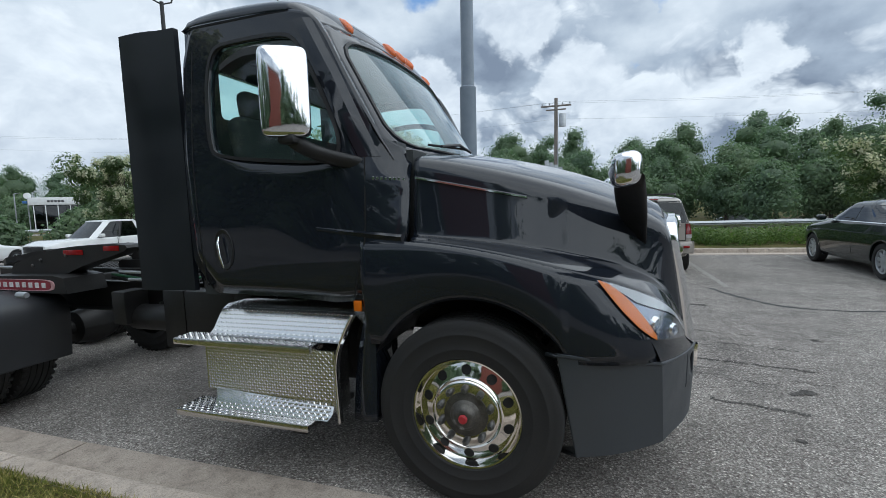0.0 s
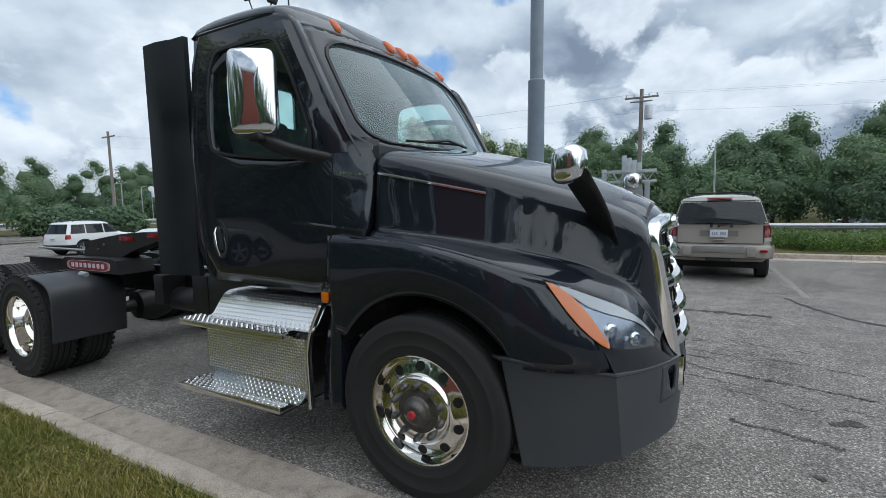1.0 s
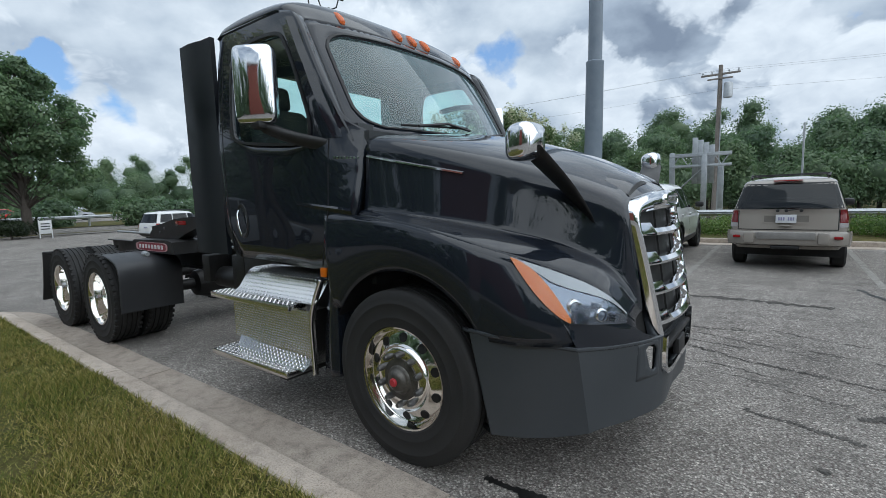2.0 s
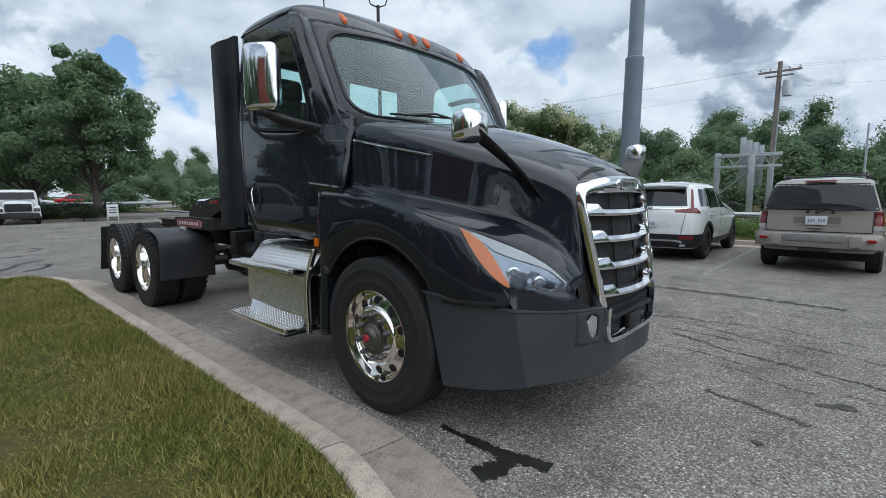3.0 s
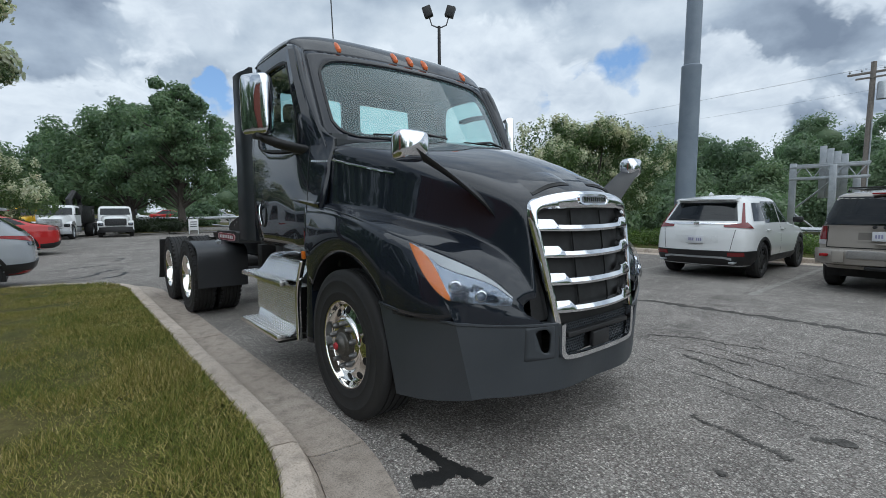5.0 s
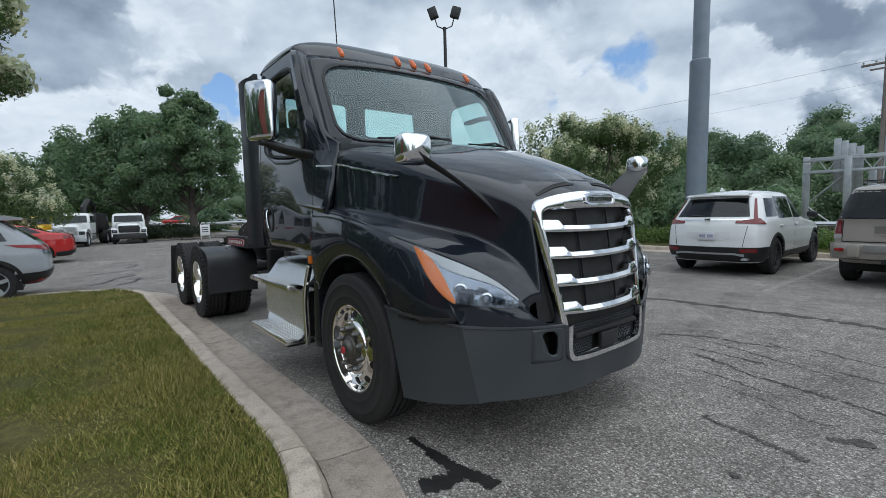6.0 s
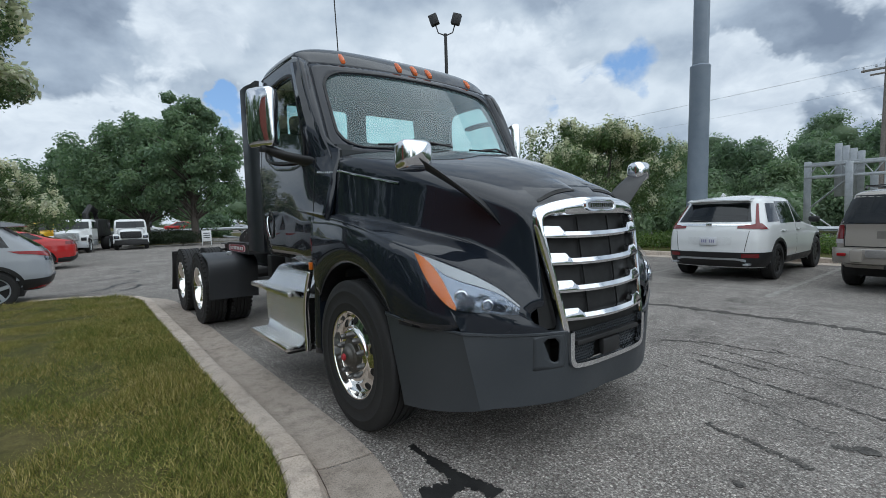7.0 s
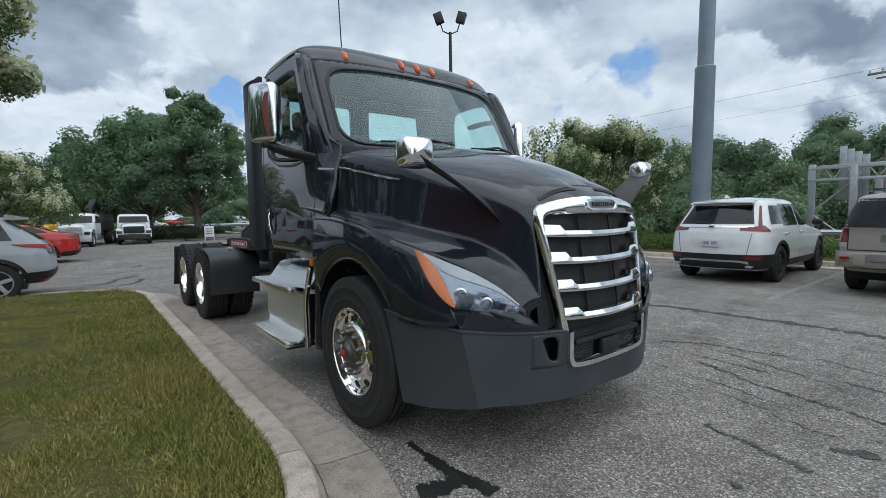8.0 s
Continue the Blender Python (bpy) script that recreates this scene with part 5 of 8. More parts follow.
# ---- the lot ----
def asphalt_mat():
    m, t, b = mat_base("asphalt", (0.1, 0.1, 0.1), 0.9, 0, 0, 0.3)
    broad = noisy(t, 0.35, 6, 0.6)
    mid = noisy(t, 5.0, 6, 0.65)
    grit = noisy(t, 62, 4, 0.75)
    vor = nd(t, "ShaderNodeTexVoronoi", Scale=95.0)
    tc = nd(t, "ShaderNodeTexCoord")
    t.links.new(tc.outputs["Object"], vor.inputs["Vector"])
    base = ramp(t, broad.outputs["Fac"], [(0.30, (0.218, 0.202, 0.184)), (0.55, (0.275, 0.257, 0.234)), (0.75, (0.318, 0.299, 0.272))])
    base = mixc(t, 1.0, base, ramp(t, mid.outputs["Fac"], [(0.3, 0.78), (0.7, 1.12)]), "MULTIPLY")
    base = mixc(t, 1.0, base, ramp(t, grit.outputs["Fac"], [(0.32, 0.40), (0.45, 0.85), (0.56, 1.12), (0.68, 1.9)]), "MULTIPLY")
    sep = nd(t, "ShaderNodeSeparateColor")
    t.links.new(vor.outputs["Color"], sep.inputs[0])
    stone = ramp(t, sep.outputs[0], [(0.0, 0.42), (0.35, 0.78), (0.70, 1.05), (0.90, 1.55), (1.0, 2.3)])
    base = mixc(t, 0.85, base, stone, "MULTIPLY")
    base = mixc(t, ramp(t, vor.outputs["Distance"], [(0.50, 0.0), (0.85, 0.6)]), base, (0.06, 0.034, 0.032))
    patch = noisy(t, 1.3, 8, 0.7)
    base = mixc(t, 1.0, base, ramp(t, patch.outputs["Fac"], [(0.34, 0.72), (0.5, 1.0), (0.66, 1.14)]), "MULTIPLY")
    t.links.new(base, b.inputs["Base Color"])
    h = mixc(t, 0.5, grit.outputs["Fac"], vor.outputs["Distance"])
    bump(t, b, h, 0.55, 0.007)
    return m


def concrete_mat(name="kerb_concrete", wear=1.0):
    m, t, b = mat_base(name, (0.3, 0.28, 0.25), 0.85, 0, 0, 0.3)
    broad = noisy(t, 1.1, 6, 0.65)
    mid = noisy(t, 9, 6, 0.7)
    grit = noisy(t, 110, 3, 0.7)
    c = ramp(t, broad.outputs["Fac"], [(0.3, (0.42 * wear, 0.352 * wear, 0.292 * wear)), (0.7, (0.56 * wear, 0.485 * wear, 0.415 * wear))])
    c = mixc(t, 1.0, c, ramp(t, mid.outputs["Fac"], [(0.28, 0.60), (0.5, 1.0), (0.72, 1.14)]), "MULTIPLY")
    c = mixc(t, 1.0, c, ramp(t, grit.outputs["Fac"], [(0.28, 0.6), (0.5, 1.0), (0.75, 1.25)]), "MULTIPLY")
    pits = nd(t, "ShaderNodeTexVoronoi", Scale=42.0)
    pt = nd(t, "ShaderNodeTexCoord")
    t.links.new(pt.outputs["Object"], pits.inputs["Vector"])
    c = mixc(t, ramp(t, pits.outputs["Distance"], [(0.10, 0.55), (0.22, 0.0)]), c, (0.13, 0.11, 0.09))
    oi = nd(t, "ShaderNodeObjectInfo")
    c = mixc(t, 1.0, c, ramp(t, oi.outputs["Random"], [(0.0, 0.90), (1.0, 1.08)]), "MULTIPLY")
    t.links.new(c, b.inputs["Base Color"])
    bump(t, b, mixc(t, 0.5, grit.outputs["Fac"], mid.outputs["Fac"]), 0.5, 0.006)
    return m


def grass_ground_mat():
    m, t, b = mat_base("turf", (0.1, 0.1, 0.03), 0.95, 0, 0, 0.2)
    broad = noisy(t, 0.9, 5, 0.6)
    mid = noisy(t, 14, 6, 0.7)
    c = ramp(t, broad.outputs["Fac"], [(0.30, (0.060, 0.070, 0.018)), (0.52, (0.095, 0.088, 0.028)), (0.72, (0.15, 0.125, 0.05))])
    c = mixc(t, 1.0, c, ramp(t, mid.outputs["Fac"], [(0.3, 0.55), (0.7, 1.2)]), "MULTIPLY")
    t.links.new(c, b.inputs["Base Color"])
    bump(t, b, mid.outputs["Fac"], 0.8, 0.03)
    return m


def blade_mat():
    m, t, b = mat_base("grass_blade", (0.1, 0.12, 0.03), 0.7, 0, 0, 0.3)
    geo = nd(t, "ShaderNodeNewGeometry")
    broad = noisy(t, 1.1, 5, 0.6)
    a = ramp(t, geo.outputs["Random Per Island"], [(0.0, (0.095, 0.115, 0.018)), (0.40, (0.19, 0.185, 0.036)), (0.72, (0.32, 0.265, 0.08)), (1.0, (0.52, 0.42, 0.19))])
    g = ramp(t, geo.outputs["Random Per Island"], [(0.0, (0.07, 0.10, 0.014)), (0.6, (0.155, 0.175, 0.03)), (1.0, (0.38, 0.33, 0.11))])
    t.links.new(mixc(t, ramp(t, broad.outputs["Fac"], [(0.36, 0.0), (0.62, 1.0)]), g, a), b.inputs["Base Color"])
    return m


M_ASPHALT, M_CONC, M_TURF, M_BLADE = asphalt_mat(), concrete_mat(), grass_ground_mat(), blade_mat()
M_GUTTER = concrete_mat("gutter_concrete", 0.74)
M_TAR = surface("crack_sealant", (0.012, 0.012, 0.012), (0.022, 0.021, 0.02), 9, 0.55, 80, 0.3, 0.3, 0.004)
M_LINE = surface("worn_line_paint", (0.40, 0.385, 0.355), (0.24, 0.225, 0.205), 7, 0.95, 60, 0.5, 0.4, 0.004, spec=0.1)

gv, gf = [], []
gs = [-900, -300, -120, -60, -40, -20, -10, -5, 0, 5, 10, 20, 40, 60, 120, 300, 900]
for y in gs:
    for x in gs:
        gv.append((x, y + 5, -1.6 if y > 30 else 0.0))
for i in range(len(gs) - 1):
    for j in range(len(gs) - 1):
        a = i * len(gs) + j
        gf.append((a, a + 1, a + 1 + len(gs), a + len(gs)))
tagged(link_mesh("ground", gv, gf, M_ASPHALT, None, "", 0), "worn light grey asphalt parking lot", "asphalt", kind="structure")

# kerb line: straight beside the truck, rounded at both ends
KX0, KX1, KR = -7.35, -0.70, 2.40
KC1, KC0 = (-0.70, 1.90 - 2.40), (-7.35, 1.90 - 1.55)


def kerb_path():
    """Points and outward normals along the back of the kerb, from the lawn's far end round to the near one."""
    out = []
    for a in np.linspace(182, 90, 15):
        out.append((KC0[0] + 1.55 * math.cos(radians(a)), KC0[1] + 1.55 * math.sin(radians(a)), math.cos(radians(a)), math.sin(radians(a))))
    for x in np.linspace(KX0, KX1, 12)[1:-1]:
        out.append((x, 1.90, 0.0, 1.0))
    for a in np.linspace(90, -5, 26):
        out.append((KC1[0] + KR * math.cos(radians(a)), KC1[1] + KR * math.sin(radians(a)), math.cos(radians(a)), math.sin(radians(a))))
    return out


KPROF = [(0.0, 0.02), (0.0, 0.128), (0.012, 0.138), (0.115, 0.134), (0.150, 0.122), (0.172, 0.085), (0.195, 0.030), (0.205, 0.012), (0.205, -0.03)]
GPROF = [(0.206, -0.03), (0.206, 0.020), (0.225, 0.012), (0.30, 0.006), (0.545, 0.012), (0.55, 0.006), (0.552, -0.03)]
kp = kerb_path()
# cut the kerb into cast lengths with open joints
dist = [0.0]
for p, q in zip(kp, kp[1:]):
    dist.append(dist[-1] + math.hypot(q[0] - p[0], q[1] - p[1]))
kerb = tagged(new("kerb"), "pale concrete kerb and gutter in cast lengths", "kerb", kind="structure")


def along(s):
    return [float(np.interp(s, dist, [p[k] for p in kp])) for k in range(4)]


s_j1 = dist[14] + (-3.57 - KX0)
joints = sorted([s_j1 + 3.17 * k for k in range(-3, 3)])
joints = [0.0] + [j for j in joints if 0.3 < j < dist[-1] - 0.3] + [dist[-1]]
for a, b in zip(joints, joints[1:]):
    n = max(2, int((b - a) / 0.18))
    rows = []
    for k in range(n + 1):
        s = a + 0.008 + (b - a - 0.016) * k / n
        x, y, nx, ny = along(s)
        rows.append((x, y, nx, ny))
    link_mesh("kerb_stone", *capped([[(x + nx * o, y + ny * o, z + 0.003 * math.sin(x * 3.1)) for o, z in KPROF] for x, y, nx, ny in rows]), M_CONC, kerb, "", 30)
    link_mesh("gutter_pan", *capped([[(x + nx * o, y + ny * o, z + 0.003 * math.sin(x * 2.3)) for o, z in GPROF] for x, y, nx, ny in rows]), M_GUTTER, kerb, "stained concrete gutter pan", 30)

# lawn
edge = [(p[0] - p[2] * 0.01, p[1] - p[3] * 0.01) for p in kp]
rows = []
for r in np.linspace(0, 1, 14):
    rows.append([(x + (-4.0 - x) * r * 0.55, y + (-6.0 - y) * r, 0.118 + 0.03 * math.sin(min(1, r * 6) * math.pi / 2) + 0.012 * noise.noise(Vector((x, y * 3 + r * 20, 0)))) for x, y in edge])
tagged(link_mesh("lawn", *loft(rows), M_TURF, None, "", 60), "patchy green and straw-brown mown grass lawn", "grass", kind="structure")

# grass blades on the part of the lawn that lies beside the kerb
def in_lawn(x, y):
    if x > KX1:
        return (x - KC1[0]) ** 2 + (y - KC1[1]) ** 2 < (KR - 0.01) ** 2
    if x < KX0:
        return (x - KC0[0]) ** 2 + (y - KC0[1]) ** 2 < 1.53**2 if y > KC0[1] else x > KC0[0] - 1.53
    return y < 1.89


g_rng = np.random.default_rng(11)
bl_v = []
count = 0
while count < 300000:
    n = 4000
    px = -9.0 + 10.8 * g_rng.random(n) ** 0.62
    py = 1.92 - 3.6 * g_rng.random(n)
    for x, y in zip(px, py):
        if not in_lawn(x, y):
            continue
        tuft = noise.noise(Vector((x * 2.2, y * 2.2, 5)))
        h = (0.018 + 0.030 * g_rng.random()) * (1 + 0.8 * tuft)
        a = g_rng.random() * 6.283
        w = 0.0022 + 0.0020 * g_rng.random()
        lean = 0.008 + 0.045 * g_rng.random()
        b = g_rng.random() * 6.283
        z = 0.134 + 0.008 * tuft
        bl_v += [(x - w * math.cos(a), y - w * math.sin(a), z), (x + w * math.cos(a), y + w * math.sin(a), z), (x + lean * math.cos(b), y + lean * math.sin(b), z + h)]
        count += 1
me = bpy.data.meshes.new("grass")
me.from_pydata(bl_v, [], np.arange(len(bl_v)).reshape(-1, 3).tolist())
me.materials.append(M_BLADE)
tagged(new("grass", me), "short patchy grass blades, green and straw", "grass", kind="stuff")


# sealant over cracks, stall lines, stains: thin sheets just above the asphalt
def ribbon(name, pts, width, mat, label, cat, z=0.004, seed=1, rough=0.35):
    r = random.Random(seed)
    p = chaikin(pts, 3)
    rows = []
    for i, q in enumerate(p):
        d = p[min(i + 1, len(p) - 1)] - p[max(i - 1, 0)]
        n = np.array([-d[1], d[0]]) / (np.linalg.norm(d) + 1e-9)
        a, b = width * (0.5 + rough * (r.random() - 0.5)), width * (0.5 + rough * (r.random() - 0.5))
        rows.append([(q[0] + n[0] * a, q[1] + n[1] * a, z), (q[0] - n[0] * b, q[1] - n[1] * b, z)])
    return tagged(link_mesh(name, *loft(rows), mat, None, "", 0), label, cat, kind="structure")


SEAL = "black crack sealant strip on the asphalt"
ribbon("crack_seal", [(-0.27, 2.655), (-0.18, 2.65), (-0.06, 2.65), (0.10, 2.645)], 0.045, M_TAR, SEAL, "sealant", 0.004, 1, 0.5)
ribbon("crack_seal", [(-0.05, 2.65), (0.08, 2.645), (0.18, 2.65), (0.27, 2.66)], 0.075, M_TAR, SEAL, "sealant", 0.0045, 6, 0.4)
ribbon("crack_seal", [(0.25, 2.70), (0.25, 2.60), (0.24, 2.50), (0.20, 2.40)], 0.115, M_TAR, SEAL, "sealant", 0.005, 2, 0.4)
ribbon("crack_seal", [(0.20, 2.63), (0.29, 2.67), (0.36, 2.69), (0.45, 2.70)], 0.085, M_TAR, SEAL, "sealant", 0.0055, 3, 0.4)
ribbon("crack_seal", [(1.84, 9.44), (2.1, 8.6), (2.53, 7.85), (3.58, 7.8), (5.5, 8.1), (8, 8.0)], 0.06, M_TAR, SEAL, "sealant", 0.004, 4, 0.9)
M_STAIN = surface("dark_stain", (0.065, 0.062, 0.059), (0.15, 0.141, 0.130), 14, 0.95, 60, 0.6, 0.5, 0.006, spec=0.1)
CRK = "thin dark crack in the asphalt"
rr = random.Random(5)
def broken(pts, width, seed, share=0.6):
    """A crack that opens and closes: separate wavy runs along one line."""
    q = random.Random(seed)
    p = np.asarray(chaikin(pts, 2))
    d = np.r_[0, np.cumsum(np.linalg.norm(np.diff(p, axis=0), axis=1))]
    at_ = 0.0
    while at_ < d[-1] - 0.12:
        run = (0.10 + 0.35 * q.random())
        if q.random() < share:
            ss = np.linspace(at_, min(at_ + run, d[-1]), 9)
            line = [(float(np.interp(v, d, p[:, 0])) + 0.014 * q.gauss(0, 1), float(np.interp(v, d, p[:, 1])) + 0.014 * q.gauss(0, 1)) for v in ss]
            ribbon("crack", line, width * (0.5 + 0.9 * q.random()), M_STAIN, CRK, "crack", 0.003, seed, 1.4)
        at_ += run


for k in range(9):
    x0, y0 = -0.5 + 1.4 * rr.random(), 4.6 + 2.2 * rr.random()
    L_, sl_ = 0.6 + 1.3 * rr.random(), 0.10 + 0.25 * rr.random()
    broken([(x0 + L_ * u, y0 - sl_ * L_ * u + 0.08 * (rr.random() - 0.5)) for u in np.linspace(0, 1, 6)], 0.011, 60 + k, 0.5)
ribbon("crack", [(-1.6, 7.86), (-0.9, 7.93), (-0.34, 7.97), (0.56, 8.02), (0.9, 7.96), (1.5, 7.94)], 0.13, M_STAIN, CRK, "crack", 0.003, 40, 0.9)
broken([(-0.35, 6.05), (0.0, 6.3), (0.3, 6.3), (0.73, 6.4)], 0.022, 43, 0.8)
broken([(0.2, 5.62), (0.57, 5.46), (0.8, 5.36), (1.01, 5.30), (1.3, 5.25), (1.8, 5.12)], 0.030, 42, 0.85)
broken([(-0.3, 5.86), (0.1, 5.80), (0.4, 5.78), (0.7, 5.75)], 0.018, 44, 0.7)
broken([(0.80, 4.31), (0.90, 4.28), (1.09, 4.24), (1.25, 4.19), (1.40, 4.14)], 0.045, 41, 0.95)
ribbon("crack", [(1.40, 4.52), (1.48, 4.55), (1.56, 4.62)], 0.05, M_STAIN, CRK, "crack", 0.004, 45, 0.9)
for x, y, r_, nm in ((1.56, 4.60, 0.06, 9), (1.2, 3.7, 0.03, 10), (2.2, 6.2, 0.05, 12)):
    q = random.Random(nm)
    blob = [(x + r_ * (0.7 + 0.5 * q.random()) * math.cos(a), y + r_ * (0.7 + 0.5 * q.random()) * math.sin(a), 0.0045) for a in np.linspace(0, 6.283, 14, endpoint=False)]
    tagged(link_mesh("oil_spot", blob, [tuple(range(14))], M_STAIN, None, "", 0), "small dark oil spot on the asphalt", "stain", kind="structure")
LINE = "worn white painted stall line"
for x in (-3.15, -0.42, 2.15, 4.75, 7.4):
    ribbon("stall_line", [(x, 9.6), (x, 11.2), (x, 13.0), (x, 14.8)], 0.10, M_LINE, LINE, "line", 0.003, int(x * 10), 0.1)
for pts in ([(-15.6, 2.3), (-15, 2.6), (-14.5, 2.2)], [(-10.6, 1.2), (-10.9, 1.6), (-11.6, 1.7), (-12.0, 2.2)], [(-10.2, 1.7), (-10.6, 2.1), (-11.2, 2.2)], [(-13, 1.2), (-13.4, 2.0)]):
    ribbon("crack_seal", pts, 0.10, M_TAR, SEAL, "sealant", 0.004, int(pts[0][0] * 10), 0.8)

# ---- foliage ----
def leaf_mat(name, dark, mid, light, scale=0.6):
    m, t, b = mat_base(name, mid, 0.5, 0, 0, 0.5)
    geo = nd(t, "ShaderNodeNewGeometry")
    broad = noisy(t, scale, 4, 0.6)
    a = ramp(t, geo.outputs["Random Per Island"], [(0.0, dark), (0.5, mid), (1.0, light)])
    t.links.new(mixc(t, 1.0, a, ramp(t, broad.outputs["Fac"], [(0.3, (0.72, 0.78, 0.8)), (0.7, (1.22, 1.15, 0.95))]), "MULTIPLY"), b.inputs["Base Color"])
    tl = nd(t, "ShaderNodeBsdfTranslucent")
    t.links.new(mixc(t, 1.0, a, (1.15, 1.35, 0.95), "MULTIPLY"), tl.inputs["Color"])
    mx = nd(t, "ShaderNodeMixShader")
    mx.inputs[0].default_value = 0.45
    out = t.nodes["Material Output"]
    t.links.new(b.outputs[0], mx.inputs[1])
    t.links.new(tl.outputs[0], mx.inputs[2])
    t.links.new(mx.outputs[0], out.inputs["Surface"])
    return m


def bark_mat(name, c1, c2):
    return surface(name, c1, c2, 9, 0.9, 40, 0.4, 0.6, 0.02)


M_OAK = leaf_mat("oak_leaf", (0.105, 0.160, 0.102), (0.150, 0.220, 0.134), (0.200, 0.275, 0.165))
# far leaves: the pale bluish cast of distance haze is put into their colour
M_HAZY_LEAF = leaf_mat("hazy_woodland_leaf", (0.110, 0.165, 0.108), (0.145, 0.210, 0.132), (0.185, 0.258, 0.155), 0.12)
M_MYRTLE = leaf_mat("myrtle_leaf", (0.055, 0.090, 0.036), (0.088, 0.135, 0.054), (0.14, 0.19, 0.080))
M_BLOSSOM = leaf_mat("white_blossom", (0.42, 0.40, 0.32), (0.58, 0.55, 0.46), (0.72, 0.70, 0.62))
M_HEDGE = leaf_mat("hedge_leaf", (0.070, 0.120, 0.030), (0.115, 0.180, 0.046), (0.17, 0.24, 0.065))
M_BARK = bark_mat("bark", (0.07, 0.06, 0.05), (0.13, 0.11, 0.095))
M_POLEWOOD = bark_mat("weathered_pole", (0.20, 0.175, 0.155), (0.28, 0.25, 0.22))
RNG = np.random.default_rng(7)


def leaf_cloud(centres, radii, counts, size, flat=0.75, hollow=0.55):
    """Four-cornered leaves strewn through lobes, as arrays."""
    vs = []
    for c, r, n in zip(centres, radii, counts):
        d = RNG.normal(size=(n, 3))
        d /= np.linalg.norm(d, axis=1)[:, None]
        rad = (hollow + (1.08 - hollow) * RNG.random(n) ** 0.7)[:, None]
        p = np.asarray(c) + d * rad * np.asarray(r) * (0.85 + 0.3 * RNG.random((n, 1)))
        face = d + RNG.normal(size=(n, 3)) * 0.45 + np.array([0, 0, 0.35 * flat])
        a = np.cross(face, RNG.normal(size=(n, 3)))
        a /= np.linalg.norm(a, axis=1)[:, None]
        b = np.cross(face, a)
        b /= np.linalg.norm(b, axis=1)[:, None]
        s = size * (0.6 + 0.8 * RNG.random((n, 1)))
        vs.append(np.stack([p - a * s, p - b * s * 0.55, p + a * s, p + b * s * 0.55], 1).reshape(-1, 3))
    v = np.concatenate(vs)
    return v, np.arange(len(v)).reshape(-1, 4)


def leaves(name, cloud, mat, parent, label="", kind=""):
    v, f = cloud
    me = bpy.data.meshes.new(name)
    me.from_pydata(v.tolist(), [], f.tolist())
    me.materials.append(mat)
    ob = new(name, me)
    if parent:
        ob.parent = parent
    if label or kind:
        tagged(ob, label, kind=kind)
    return ob


def lobes(height, base, radius, n, squash=0.8, small=1.0):
    """Clumps at the ends of boughs: a few boughs up the tree, each with a spray of small clumps round it."""
    cs, rs = [], []
    boughs = max(6, n // 5)
    for k in range(boughs):
        u = (k + 0.5) / boughs
        z = base + (height - base) * (0.06 + 0.84 * u)
        reach = radius * math.sin(math.pi * (0.20 + 0.72 * u)) ** 0.8
        a = k * 2.399 + RNG.random() * 0.8
        q = reach * (0.30 + 0.62 * RNG.random())
        bough = np.array([q * math.cos(a), q * math.sin(a), z])
        for j in range(5):
            d = RNG.normal(size=3)
            d /= np.linalg.norm(d)
            p = bough + d * radius * (0.16 + 0.24 * RNG.random()) * (1.0 if u < 0.75 else 0.6) * np.array([1, 1, 0.75])
            r = radius * (0.12 + 0.12 * RNG.random()) * (1.0 if u < 0.8 else 0.75) * small
            cs.append(tuple(p))
            rs.append((r, r, r * squash))
    return cs, rs


def tree(name, x, y, height, base, radius, nlobe, per, size, mat, label, category, trunk=0.2, stems=1, blossom=0):
    tr = thing(name, pose(x, y, 0.0, 0, 0, RNG.random() * 360), label, category)
    cs, rs = lobes(height, base, radius, nlobe)
    wood = []
    for s in range(stems):
        a = 2 * math.pi * s / stems
        lean = 0.0 if stems == 1 else 0.25 * radius
        top = (lean * math.cos(a), lean * math.sin(a), height * 0.78)
        wood.append(tube([(0.12 * (stems > 1) * math.cos(a), 0.12 * (stems > 1) * math.sin(a), -0.1), (top[0] * 0.3, top[1] * 0.3, base * 0.6), (top[0] * 0.6, top[1] * 0.7, height * 0.5), top], [trunk * 1.25, trunk, trunk * 0.6, trunk * 0.15], 10))
    link_mesh("trunk", *merge(*wood), M_BARK, tr, "", 60)
    limbs = []
    for c, r in zip(cs, rs):
        z0 = max(base * 0.55, c[2] - radius * 0.55)
        limbs.append(tube([(0, 0, z0), (c[0] * 0.5, c[1] * 0.5, z0 + (c[2] - z0) * 0.6), c], [trunk * 0.24, trunk * 0.14, trunk * 0.04], 5))
    link_mesh("limb", *merge(*limbs), M_BARK, tr, "", 60)
    leaves("crown", leaf_cloud(cs, rs, [per] * len(cs), size), mat, tr)
    if blossom:
        cc = []
        for c, r in zip(cs, rs):
            for _ in range(4):
                d = RNG.normal(size=3)
                d[2] = abs(d[2])
                d /= np.linalg.norm(d)
                cc.append(tuple(np.asarray(c) + d * np.asarray(r) * 1.05))
        leaves("blossom", leaf_cloud(cc, [(0.19, 0.19, 0.27)] * len(cc), [int(blossom * 2.6)] * len(cc), 0.055, 1, 0.1), M_BLOSSOM, tr, "white blossom clusters")
    return tr


